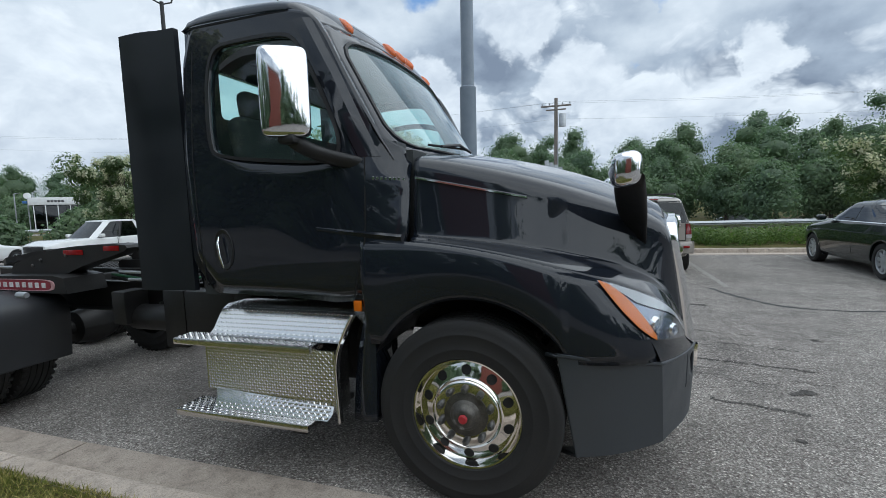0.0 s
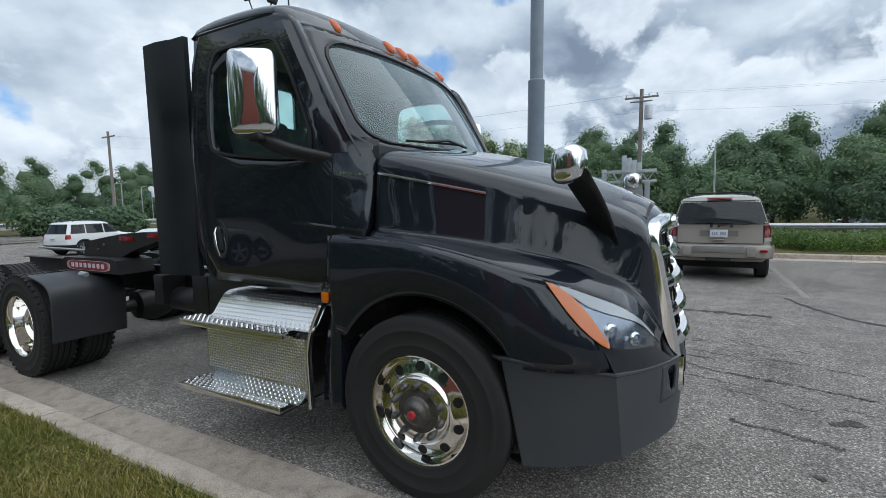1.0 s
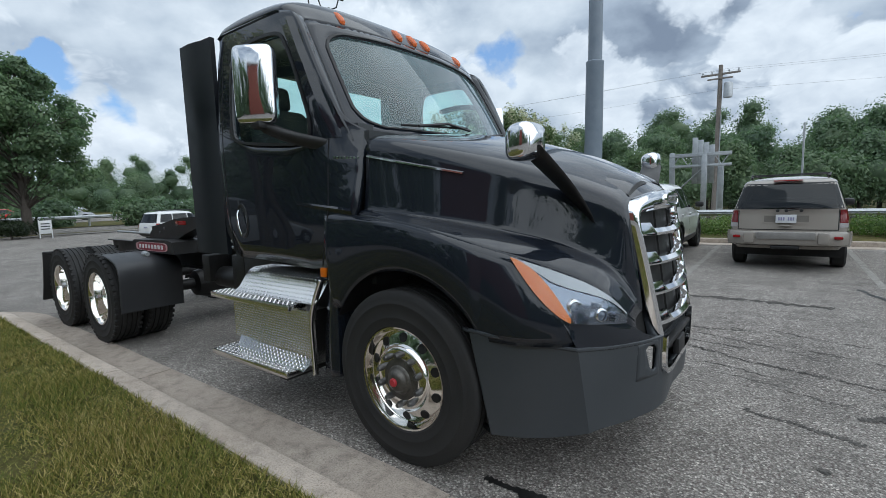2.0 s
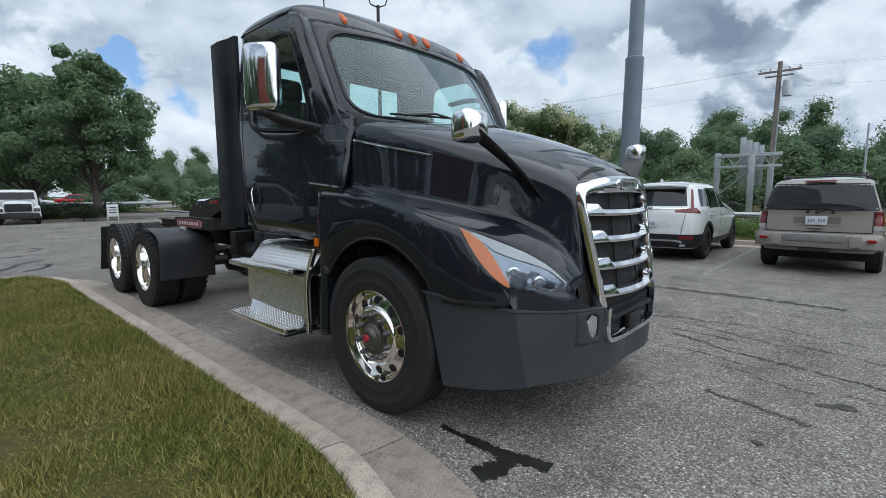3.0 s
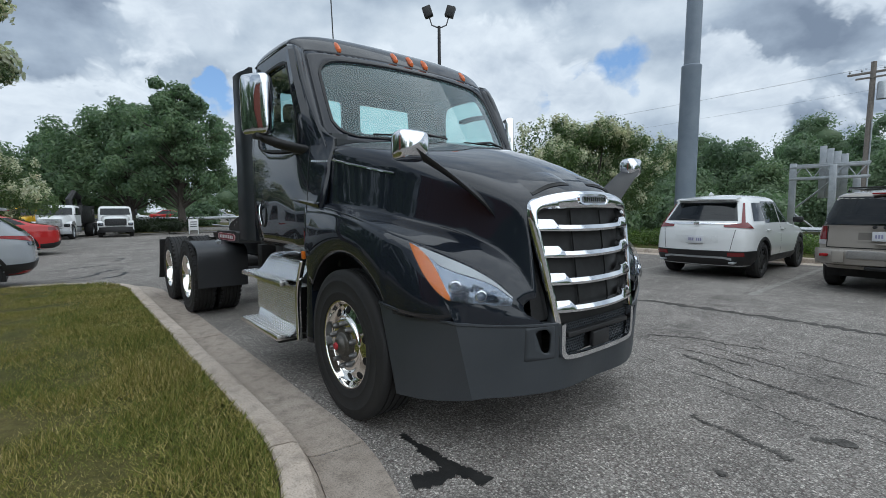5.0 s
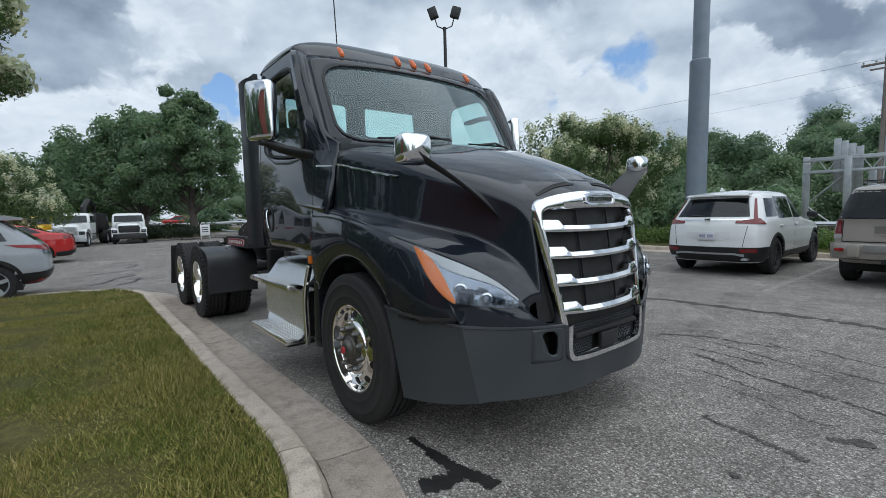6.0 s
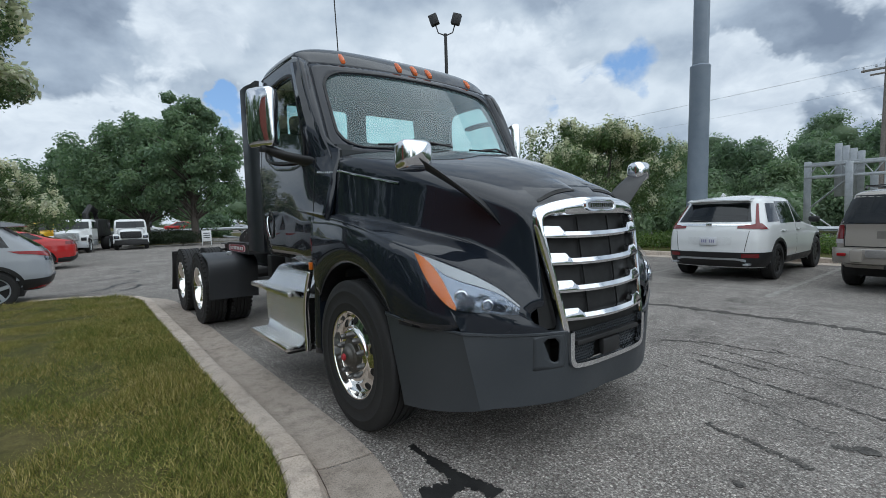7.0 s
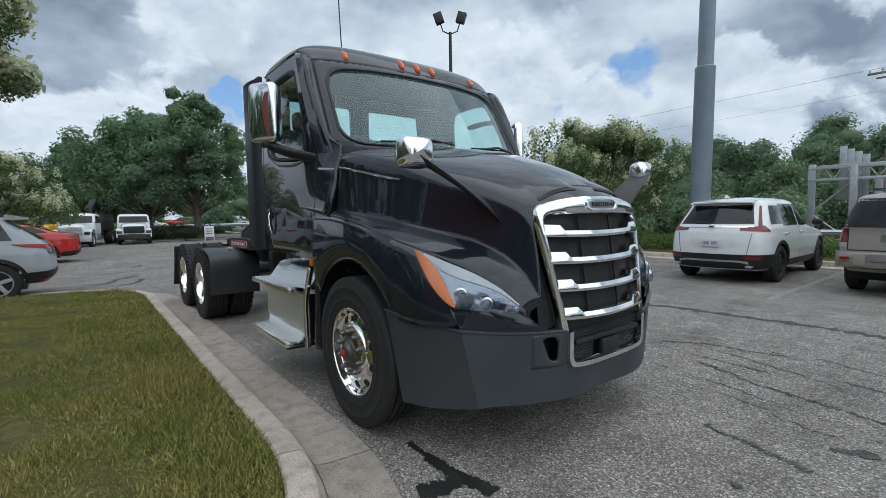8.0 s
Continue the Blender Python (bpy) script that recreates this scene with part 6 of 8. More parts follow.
OAK_L = "tall dark green oak tree with bare lower trunk"
tree("oak_tree", -36.0, 7.9, 10.9, 2.8, 3.7, 150, 260, 0.115, M_OAK, OAK_L, "tree", 0.24)
tree("oak_tree", -44.0, 5.6, 10.6, 2.6, 4.9, 150, 280, 0.13, M_OAK, OAK_L, "tree", 0.30)
tree("oak_tree", -52.0, 1.6, 8.8, 2.2, 5.2, 120, 300, 0.14, M_OAK, OAK_L, "tree", 0.30)
MY_L = "crape myrtle with several stems and white blossom"
tree("crape_myrtle", -9.3, 18.6, 5.1, 1.4, 3.5, 110, 460, 0.052, M_MYRTLE, MY_L, "tree", 0.07, 4, 26)
tree("crape_myrtle", -23.5, -2.4, 4.1, 1.0, 3.4, 100, 420, 0.055, M_MYRTLE, MY_L, "tree", 0.07, 4, 26)
tree("crape_myrtle", -8.05, -1.30, 5.6, 3.2, 1.85, 90, 520, 0.030, M_MYRTLE, MY_L, "tree", 0.07, 4, 40)
tree("crape_myrtle", -25.0, 19.2, 5.0, 1.6, 3.0, 60, 330, 0.07, M_MYRTLE, MY_L, "tree", 0.07, 4, 26)
tree("crape_myrtle", 10.9, 20.5, 4.7, 1.4, 2.8, 60, 420, 0.055, M_MYRTLE, MY_L, "tree", 0.07, 4, 16)

# far woods on rising ground, one body
cs, rs, ns = [], [], []
trunks = []


def wood_row(pts, h0, h1, step, wide, lift, per, skew=0.0):
    for (xa, ya), (xb, yb) in zip(pts, pts[1:]):
        d = math.hypot(xb - xa, yb - ya)
        for k in range(int(d / step)):
            u = (k + RNG.random() * 0.8) / (d / step)
            x, y = xa + (xb - xa) * u + RNG.normal() * 1.2, ya + (yb - ya) * u + RNG.normal() * 2.0
            h = h0 + (h1 - h0) * RNG.random()
            for j in range(9):
                v = (j + 0.4) / 9
                r = wide * (0.55 + 0.4 * RNG.random()) * math.sin(math.pi * (0.22 + 0.66 * v))
                q = wide * 0.75 * math.sin(math.pi * (0.12 + 0.8 * v)) * RNG.random()
                a = RNG.random() * 6.28
                cs.append((x + q * math.cos(a), y + q * math.sin(a), lift + h * (0.06 + 0.90 * v)))
                rs.append((r, r, r * 0.85))
                ns.append(int(2.9 * per * (0.6 + r / wide)))
            if y > -8:
                trunks.append((x, y, lift, h))


wood_row([(85, 38), (45, 48), (10, 53), (-32, 56)], 3.6, 6.2, 2.8, 2.7, 0.0, 130)
wood_row([(90, 46), (50, 57), (5, 62), (-45, 66)], 6.5, 9.2, 3.4, 3.2, 0.6, 130)
wood_row([(100, 60), (50, 72), (0, 80), (-60, 84)], 9.0, 12.8, 4.2, 4.0, 1.4, 110)
wood_row([(-6, 31), (-26, 29), (-38, 25), (-47, 16)], 1.3, 2.3, 2.0, 1.7, 0.0, 110)
wood_row([(-47, 16), (-54, 9)], 1.4, 2.2, 2.6, 1.6, 0.0, 80)
wood_row([(-60, -8), (-64, -24)], 2.2, 3.6, 2.6, 2.4, 0.0, 80)
wood_row([(-40, 62), (-70, 58), (-95, 46)], 5.0, 7.5, 2.8, 3.2, 0.0, 140)
wood_row([(-60, 92), (-95, 84)], 7.0, 10.0, 4.0, 4.2, 0.0, 120)
wood_row([(-105, 80), (-135, 58), (-150, 30)], 9.0, 14.5, 4.2, 4.8, 2.0, 120)
wood_row([(-95, 40), (-120, 20), (-130, -15), (-130, -40)], 4.5, 8.0, 4.2, 4.4, 0.0, 110)
# unseen trees behind the lawn and ahead, added to darken the paint's reflections
wood_row([(-60, -30), (-20, -22), (18, -24), (44, -30)], 10.0, 15.0, 4.0, 3.8, 0.0, 55)
wood_row([(-56, -27), (-20, -19), (18, -20.5), (42, -27)], 4.5, 7.0, 2.8, 2.6, 0.0, 40)
wood_row([(44, -29), (52, -8), (56, 10)], 9.0, 13.0, 4.0, 3.8, 0.0, 45)
wood_row([(-50, -38), (-10, -31), (30, -34)], 13.0, 17.0, 4.6, 4.2, 0.0, 40)

def woods_mesh(cloud, centres, radii):
    """Leaves over dense inner masses, in one mesh."""
    v, f = cloud
    g = (1 + 5 ** 0.5) / 2
    ico = np.array([(-1, g, 0), (1, g, 0), (-1, -g, 0), (1, -g, 0), (0, -1, g), (0, 1, g), (0, -1, -g), (0, 1, -g), (g, 0, -1), (g, 0, 1), (-g, 0, -1), (-g, 0, 1)]) / math.sqrt(1 + g * g)
    tri = [(0, 11, 5), (0, 5, 1), (0, 1, 7), (0, 7, 10), (0, 10, 11), (1, 5, 9), (5, 11, 4), (11, 10, 2), (10, 7, 6), (7, 1, 8), (3, 9, 4), (3, 4, 2), (3, 2, 6), (3, 6, 8), (3, 8, 9), (4, 9, 5), (2, 4, 11), (6, 2, 10), (8, 6, 7), (9, 8, 1)]
    faces, parts, n = f.tolist(), [v], len(v)
    for c, r in zip(centres, radii):
        parts.append(np.asarray(c) + ico * np.asarray(r) * 0.60 * (0.8 + 0.4 * RNG.random((12, 1))))
        faces += [(a + n, b + n, q + n) for a, b, q in tri]
        n += 12
    return np.concatenate(parts), faces


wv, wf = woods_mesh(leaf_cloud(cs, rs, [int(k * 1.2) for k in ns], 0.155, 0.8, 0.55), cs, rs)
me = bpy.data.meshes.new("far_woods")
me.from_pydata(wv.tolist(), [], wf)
me.materials.append(M_HAZY_LEAF)
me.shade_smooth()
tagged(new("far_woods", me), "dense green summer woodland on rising ground in hazed colour, with an unseen belt added", "woods", kind="stuff")
tagged(link_mesh("far_trunks", *merge(*[tube([(x, y, z - 3), (x, y, z + h * 0.6)], [0.22, 0.1], 5) for x, y, z, h in trunks]), M_BARK, None, "", 60), "tree trunks of the far woodland", "woods", kind="stuff")
# rising verge under the woods
vg = []
for u in np.linspace(0, 1, 9):
    vg.append([(x, 66 + 60 * u, -1.55 + 3.2 * max(0, u - 0.1) ** 1.3 + 0.4 * noise.noise(Vector((x * 0.05, u * 3, 0)))) for x in np.linspace(-170, 130, 40)])
tagged(link_mesh("verge", *loft(vg), M_TURF, None, "", 60), "rough green grass verge below the woods", "grass", kind="structure")
# left-hand far lawn
lf = loft([[(x, y, 0.05 + 0.9 * max(0.0, (-x - 52) / 60)) for y in np.linspace(-60, 40, 21)] for x in np.linspace(-46, -150, 9)])
tagged(link_mesh("far_lawn", *lf, M_TURF, None, "", 60), "far grass slope beyond the lot", "grass", kind="structure")

# planted strip, kerb and hedge at the far side of the lot
def strip(name, x0, x1, y0, y1, z, mat, label, cat):
    v = [(x0, y0, z), (x1, y0, z), (x1, y1, z), (x0, y1, z)]
    return tagged(link_mesh(name, *loft([[(x, y, z + 0.012 * noise.noise(Vector((x, y, 1)))) for y in np.linspace(y0, y1, 5)] for x in np.linspace(x0, x1, 60)]), mat, None, "", 60), label, cat, kind="structure")


FAR_Y = 15.3
strip("planted_strip", -26, 40, FAR_Y + 0.14, 24.5, 0.13, M_TURF, "grass and mulch strip behind the far kerb", "grass")
far_kerb = tagged(new("far_kerb"), "pale concrete kerb along the far side", "kerb", kind="structure")
for k in range(22):
    x0 = -26 + 3.0 * k
    prof = [(FAR_Y - 0.40, 0.004), (FAR_Y - 0.40, 0.008), (FAR_Y - 0.02, 0.02), (FAR_Y, 0.12), (FAR_Y + 0.02, 0.14), (FAR_Y + 0.15, 0.14), (FAR_Y + 0.15, 0.004)]
    link_mesh("kerb_stone", *capped([[(x, y, z) for y, z in prof] for x in (x0 + 0.006, x0 + 2.994)]), M_CONC, far_kerb, "", 30)


def hedge(x0, x1, y0, y1, h, n, label):
    n_l = int((x1 - x0) / 0.55)
    c = [(x0 + (x1 - x0) * (k + RNG.random()) / n_l, y0 + (y1 - y0) * RNG.random(), h * (0.38 + 0.20 * RNG.random())) for k in range(n_l) for _ in range(3)]
    r = [(0.55, 0.5, 0.30) for _ in c]
    return tagged(leaves("hedge", leaf_cloud(c, r, [n] * len(c), 0.036, 0.9, 0.45), M_HEDGE, None), label, "hedge", kind="stuff")


hedge(-22, 26, 16.4, 17.9, 0.78, 420, "clipped green hedge along the far kerb")
strip("back_strip", -34, -33.2, 4.0, 14.0, 0.12, M_TURF, "grass strip under the low hedge", "grass")
c = [(-36.5 + RNG.normal() * 0.3, 4.2 + 4.4 * RNG.random(), 0.25 + 0.55 * RNG.random()) for _ in range(70)]
tagged(leaves("low_hedge", leaf_cloud(c, [(0.6, 0.6, 0.45)] * 70, [150] * 70, 0.06, 0.9, 0.3), leaf_mat("dark_hedge_leaf", (0.012, 0.02, 0.010), (0.02, 0.034, 0.014), (0.035, 0.05, 0.02)), None), "low dark clipped hedge under the oaks", "hedge", kind="stuff")

rb_c = [(RNG.normal() * 0.35, RNG.normal() * 0.35, 0.35 + 0.25 * RNG.random()) for _ in range(12)]
round_bush = thing("round_bush", pose(-32.6, 6.5, 0.1), "clipped round dark green bush at the island's end", "bush")
leaves("crown", leaf_cloud(rb_c, [(0.5, 0.5, 0.40)] * 12, [220] * 12, 0.045, 0.9, 0.5), bpy.data.materials["dark_hedge_leaf"], round_bush)
link_mesh("stem", *tube([(0, 0, -0.1), (0, 0, 0.4)], 0.05, 6), M_BARK, round_bush)
# road and pale lot beyond the oaks
tagged(link_mesh("far_road", *loft([[(x, y, 0.09 + 0.9 * max(0.0, (-x - 52) / 60)) for y in np.linspace(-50, 36, 18)] for x in np.linspace(-58, -78, 5)]), M_ASPHALT, None, "", 60), "pale grey road on the slope beyond the trees", "road", kind="structure")

# ---- poles, rails, signs ----
def pole_thing(name, x, y, dx, parts, label, cat):
    return thing(name, pose(x, y, 0, 0, dx, 0), label, cat)


lp = pole_thing("light_pole", -4.62, 17.05, 0.9, None, "tall blue-grey painted steel light pole", "light pole")
link_mesh("lower_shaft", *lathe([(0.001, 0), (0.33, 0.0), (0.31, 0.3), (0.295, 5.86), (0.30, 5.88), (0.30, 5.97), (0.27, 6.0)], 28, "z"), M_STEEL, lp, "", 40)
link_mesh("upper_shaft", *lathe([(0.235, 5.95), (0.22, 14.0), (0.001, 14.0)], 28, "z"), M_STEEL, lp, "", 40)
link_mesh("base_plate", *lathe([(0.001, 0.16), (0.45, 0.16), (0.45, 0.0)], 24, "z"), M_STEEL, lp)

up_ = pole_thing("utility_pole", -3.15, 38.0, 0.8, None, "weathered wooden utility pole with crossarm and transformer", "utility pole")
link_mesh("post", *tube([(0, 0, -1.6), (0, 0, 9.8)], [0.19, 0.13], 12), M_POLEWOOD, up_, "", 60)
link_mesh("crossarm", *rbox(-1.15, 1.15, -0.06, 0.06, 9.15, 9.27, 0.01), M_POLEWOOD, up_)
link_mesh("crossarm", *rbox(-0.75, 0.75, -0.16, -0.08, 8.85, 8.95, 0.01), M_POLEWOOD, up_)
for x in (-1.05, -0.5, 0.5, 1.05):
    link_mesh("insulator", *moved(lathe([(0.001, 0.2), (0.04, 0.18), (0.06, 0.1), (0.03, 0.05), (0.05, 0.0)], 8, "z"), Matrix.Translation((x, 0, 9.27))), M_GALV, up_)
link_mesh("transformer", *moved(lathe([(0.001, 1.0), (0.22, 0.98), (0.27, 0.9), (0.27, 0.0), (0.001, 0.0)], 16, "z"), Matrix.Translation((0.50, -0.1, 7.6))), M_GALV, up_, "grey transformer can")
link_mesh("conduit", *tube([(0.15, -0.12, 0), (0.15, -0.12, 6.5)], 0.04, 6), M_GALV, up_)
up2 = pole_thing("utility_pole", -62.0, 31.0, 0.0, None, "distant wooden utility pole with crossarm", "utility pole")
link_mesh("post", *tube([(0, 0, 0), (0, 0, 11.5)], [0.2, 0.14], 10), M_POLEWOOD, up2)
link_mesh("crossarm", *rbox(-1.4, 1.4, -0.06, 0.06, 10.8, 10.95, 0.01), M_POLEWOOD, up2)
sl = pole_thing("thin_pole", 1.5, 30.0, 0.0, None, "thin grey metal pole before the woods", "pole")
link_mesh("post", *tube([(0, 0, -1.5), (0, 0, 4.6)], [0.06, 0.04], 8), M_GALV, sl)
wire_mat = plain("wire_grey", (0.10, 0.10, 0.10), 0.6)
for k, (z, dx) in enumerate(((9.5, -1.05), (9.5, 0.5), (8.2, 0.1))):
    pts = [(-3.15 + dx - 58 * u, 38 - 7 * u, z + 1.3 * u - 1.3 * math.sin(math.pi * u)) for u in np.linspace(0, 1, 17)]
    w_ = link_mesh("power_line", *tube(pts, 0.0045, 4), wire_mat)
    tagged(w_, "thin black overhead power line", "cable")
    pts = [(-3.15 + dx + 60 * u, 38 + 4 * u, z - 1.3 * math.sin(math.pi * u)) for u in np.linspace(0, 1, 17)]
    tagged(link_mesh("power_line", *tube(pts, 0.0045, 4), wire_mat), "thin black overhead power line", "cable")

fm = thing("floodlight_mast", pose(-36.0, 32.4, 0), "tall thin mast with two floodlights", "floodlight")
link_mesh("post", *tube([(0, 0, -1.2), (0, 0, 20.4)], [0.25, 0.16], 12), M_FRAME, fm)
for s in (1, -1):
    link_mesh("bracket", *tube([(0, 0, 20.2), (0.45 * s, 0.6 * s, 20.5), (0.6 * s, 0.8 * s, 21.3)], 0.07, 6), M_FRAME, fm)
    link_mesh("lamp_head", *moved(rbox(-0.45, 0.45, -0.3, 0.3, 0, 1.1, 0.08), pose(0.6 * s, 0.8 * s, 21.3, 0, 18 * s, 40)), M_FRAME, fm, "dark floodlight head")

gs_ = thing("sign_frame", pose(-2.55, 24.0, 0, 0, 0, 4), "galvanised steel frame holding the back of a sign", "sign frame")
for x, y, h in ((-0.75, 0, 3.15), (0.55, -0.5, 3.0), (1.15, 0.5, 2.5)):
    link_mesh("post", *rbox(x - 0.11, x + 0.11, y - 0.11, y + 0.11, 0, h, 0.02), M_GALV, gs_)
for y, z in ((0, 3.05), (0, 2.55), (-0.45, 2.95), (-0.45, 2.5)):
    link_mesh("beam", *rbox(-0.8, 1.55, y - 0.045, y + 0.045, z - 0.045, z + 0.045, 0.008), M_GALV, gs_)
for k in range(7):
    x = -0.75 + 0.32 * k
    link_mesh("brace", *tube([(x, 0, 3.05 if k % 2 else 2.55), (x + 0.32, 0, 2.55 if k % 2 else 3.05)], 0.022, 6), M_GALV, gs_)
link_mesh("brace", *tube([(-0.7, 0, 1.3), (0.5, -0.3, 2.4)], 0.035, 6), M_GALV, gs_)
link_mesh("brace", *tube([(-0.7, 0, 1.2), (0.6, -0.3, 0.1)], 0.035, 6), M_GALV, gs_)
for k in range(4):
    link_mesh("sign_panel", *rbox(0.02 + 0.22 * k, 0.235 + 0.22 * k, 0.3, 0.36, 1.75, 3.80 - 0.12 * k, 0.01), M_GALV, gs_, "grey sign panel back")

# guard rail beyond the hedge
rail = tagged(new("guard_rail"), "galvanised steel guard rail along the road", "guard rail")
prof = [(0, -0.15), (-0.04, -0.10), (-0.08, -0.05), (-0.03, 0.0), (-0.08, 0.05), (-0.04, 0.10), (0, 0.15)]
link_mesh("beam", *loft([[(x, 19.4 + y, 0.66 + 0.7 * z) for y, z in prof] for x in np.linspace(-5, 61, 23)]), M_GALV, rail, "", 30)
for k in range(22):
    link_mesh("post", *rbox(-4 + 3 * k, -3.85 + 3 * k, 19.4, 19.52, 0, 0.80, 0.01, 1), M_GALV, rail)
rail2 = tagged(new("guard_rail"), "galvanised steel guard rail beside the distant road", "guard rail")
link_mesh("beam", *loft([[(-47.0 - y, yy, 0.85 + z) for y, z in prof] for yy in np.linspace(2, 60, 31)]), M_GALV, rail2, "", 30)
for k in range(20):
    link_mesh("post", *rbox(-47.12, -47.0, 2 + 3 * k, 2.15 + 3 * k, 0, 0.9, 0.01, 1), M_GALV, rail2)

# ---- parked vehicles ----
def car_wheel(parent, x, y, r, w, side, rim=M_GALV, spokes=5):
    wh = new("wheel")
    wh.parent, wh.matrix_local = parent, pose(x, y, r, 0, 0, 0 if side > 0 else 180)
    link_mesh("tyre", *lathe([(r * 0.66, w * 0.40), (r * 0.72, w * 0.5), (r * 0.90, w * 0.5), (r, w * 0.36), (r, -w * 0.36), (r * 0.9, -w * 0.5), (r * 0.7, -w * 0.5)], 32, "y"), M_RUBBER, wh, "", 40)
    link_mesh("rim", *merge(lathe([(r * 0.60, w * 0.22), (r * 0.64, w * 0.42), (r * 0.69, w * 0.42), (r * 0.69, -w * 0.4)], 28, "y"), *[moved(rbox(-0.035, 0.035, w * 0.26, w * 0.36, 0.03, r * 0.64, 0.01, 1), pose(0, 0, 0, 0, 360 / spokes * k, 0)) for k in range(spokes)], lathe([(0.001, w * 0.40), (r * 0.16, w * 0.38), (r * 0.2, w * 0.3)], 12, "y")), rim, wh, "alloy rim", 40)
    link_mesh("brake_disc", *lathe([(0.001, w * 0.1), (r * 0.62, w * 0.1)], 20, "y"), M_SEAM, wh, "", 0)
    return wh


def car(name, m, L, W, H, paint, label, prof, green, belt, wheels, wr, category="car", bottom=0.25, clad=None, rim=M_GALV, rails=False, nose=0.35, tail=0.25):
    """prof: (x, z) of the bonnet, belt and boot line; green: x of screen base, roof front, roof rear, rear base. Forward is +x."""
    c = thing(name, m, label, category)
    px, pz = zip(*prof)
    ax = [wheels[0], wheels[1]]
    arch = wr * 1.14

    def zb(x):
        base = bottom + 0.10 * max(0, (abs(x) - L / 2 + 0.35) / 0.35) ** 2
        for a in ax:
            d = arch**2 - (x - a) ** 2
            if d > 0:
                base = max(base, wr + math.sqrt(d))
        return base

    def wb(x):
        e = 1.0
        f, r = (L / 2 - x) / nose, (x + L / 2) / tail
        if f < 1:
            e -= 0.24 * (1 - max(0, f)) ** 2.2
        if r < 1:
            e -= 0.13 * (1 - max(0, r)) ** 2.4
        return W / 2 * e

    def tail_x(x, z):
        k = max(0.0, (-L / 2 + 0.7 - x) / 0.7)
        return x + k * k * (0.20 * max(0.0, z - 0.62) - 0.03 * math.exp(-((z - 0.55) / 0.2) ** 2))

    xs = sorted(set([round(v, 4) for v in np.linspace(-L / 2, L / 2, 90)] + [a + s * arch for a in ax for s in (-0.999, 0.999)]))
    rows = []
    for x in xs:
        w, z0, zt = wb(x), zb(x), float(np.interp(x, px, pz))
        zm = max(z0 + 0.01, min(zt - 0.12, 0.62 * zt + 0.05))
        half = [(w * 0.90, z0), (w * 0.985, z0 + 0.03), (w * 1.0, z0 + (zm - z0) * 0.5), (w * 0.997, zm), (w * 0.975, zt - 0.09), (w * 0.945, zt - 0.025), (w * 0.88, zt), (w * 0.5, zt + 0.02), (0, zt + 0.025)]
        rows.append([(tail_x(x, b), -a, b) for a, b in half] + [(tail_x(x, b), a, b) for a, b in reversed(half[:-1])])
    body_v, body_f = loft(rows)
    n = len(rows[0])
    body_f += [tuple(range(n)), tuple(len(body_v) - 1 - k for k in range(n))]
    link_mesh("body", body_v, body_f, paint, c, "", 42)
    under = rbox(-L / 2 + 0.25, L / 2 - 0.25, -W / 2 + 0.22, W / 2 - 0.22, bottom - 0.04, bottom + 0.5, 0.05)
    link_mesh("underbody", *under, M_SEAM, c)
    for a in ax:
        link_mesh("wheel_well", *box(a - arch, a + arch, -W / 2 + 0.08, W / 2 - 0.08, wr, wr + arch * 0.98), M_SEAM, c, "", 0)
    # glasshouse
    gx0, gx1, gx2, gx3 = green

    def plan(u):
        xf, xr = gx0 + (gx1 - gx0) * u, gx3 + (gx2 - gx3) * u
        hw = W / 2 * (0.945 - 0.155 * u)
        z = belt - 0.02 + (H - 0.045 - belt) * u
        pts = [(xr, -hw * 0.86), (xr + 0.10, -hw * 0.98), ((xf + xr) / 2, -hw), (xf - 0.32, -hw * 0.97), (xf - 0.06, -hw * 0.72), (xf + 0.02, 0)]
        return [(x, y, z) for x, y in pts] + [(x, -y, z) for x, y in reversed(pts[:-1])]

    levels = [plan(u) for u in (0, 0.25, 0.5, 0.75, 0.92, 1.0)]
    for idx, nm in (((4, 5, 6), "windscreen"), ((1, 2), "side_window"), ((2, 3, 4), "side_window"), ((8, 9), "side_window"), ((6, 7, 8), "side_window"), ((9, 10, 0, 1), "rear_window")):
        gl = link_mesh(nm, *loft([[r[i % 11] for i in idx] for r in levels]), M_CARGLASS, c, "dark tinted glass", 45)
        outward(gl, ((gx1 + gx2) / 2, 0, belt))
    cab_in = [[(x * 0.96 + 0.04 * (gx1 + gx2) / 2, y * 0.9, z - 0.03) for x, y, z in plan(u)] for u in (0, 0.45)]
    link_mesh("seats", *capped(cab_in), M_SEAT, c)
    top = plan(1.0)
    mid = ((gx1 + gx2) / 2, 0)
    roofr = [[(mid[0] + (x - mid[0]) * s, y * s, z + e) for x, y, z in top] for s, e in ((1.03, -0.03), (1.035, 0.0), (1.0, 0.03), (0.9, 0.045), (0.5, 0.055), (0.05, 0.058))]
    link_mesh("roof", *loft(roofr, True), paint, c, "", 50)
    pts_at = lambda i, u: Vector(plan(u)[i])
    for i in (1, 2, 3, 7, 8, 9):
        if i == 3 or i == 7:
            continue
        strip_ = []
        wd = 0.05 if i in (2, 8) else 0.075
        for u in np.linspace(-0.02, 1, 7):
            p = pts_at(i, u)
            s = -1 if p.y < 0 else 1
            strip_.append([(p.x - wd, p.y + s * 0.002, p.z), (p.x - wd * 0.6, p.y + s * 0.016, p.z), (p.x + wd * 0.6, p.y + s * 0.016, p.z), (p.x + wd, p.y + s * 0.002, p.z)])
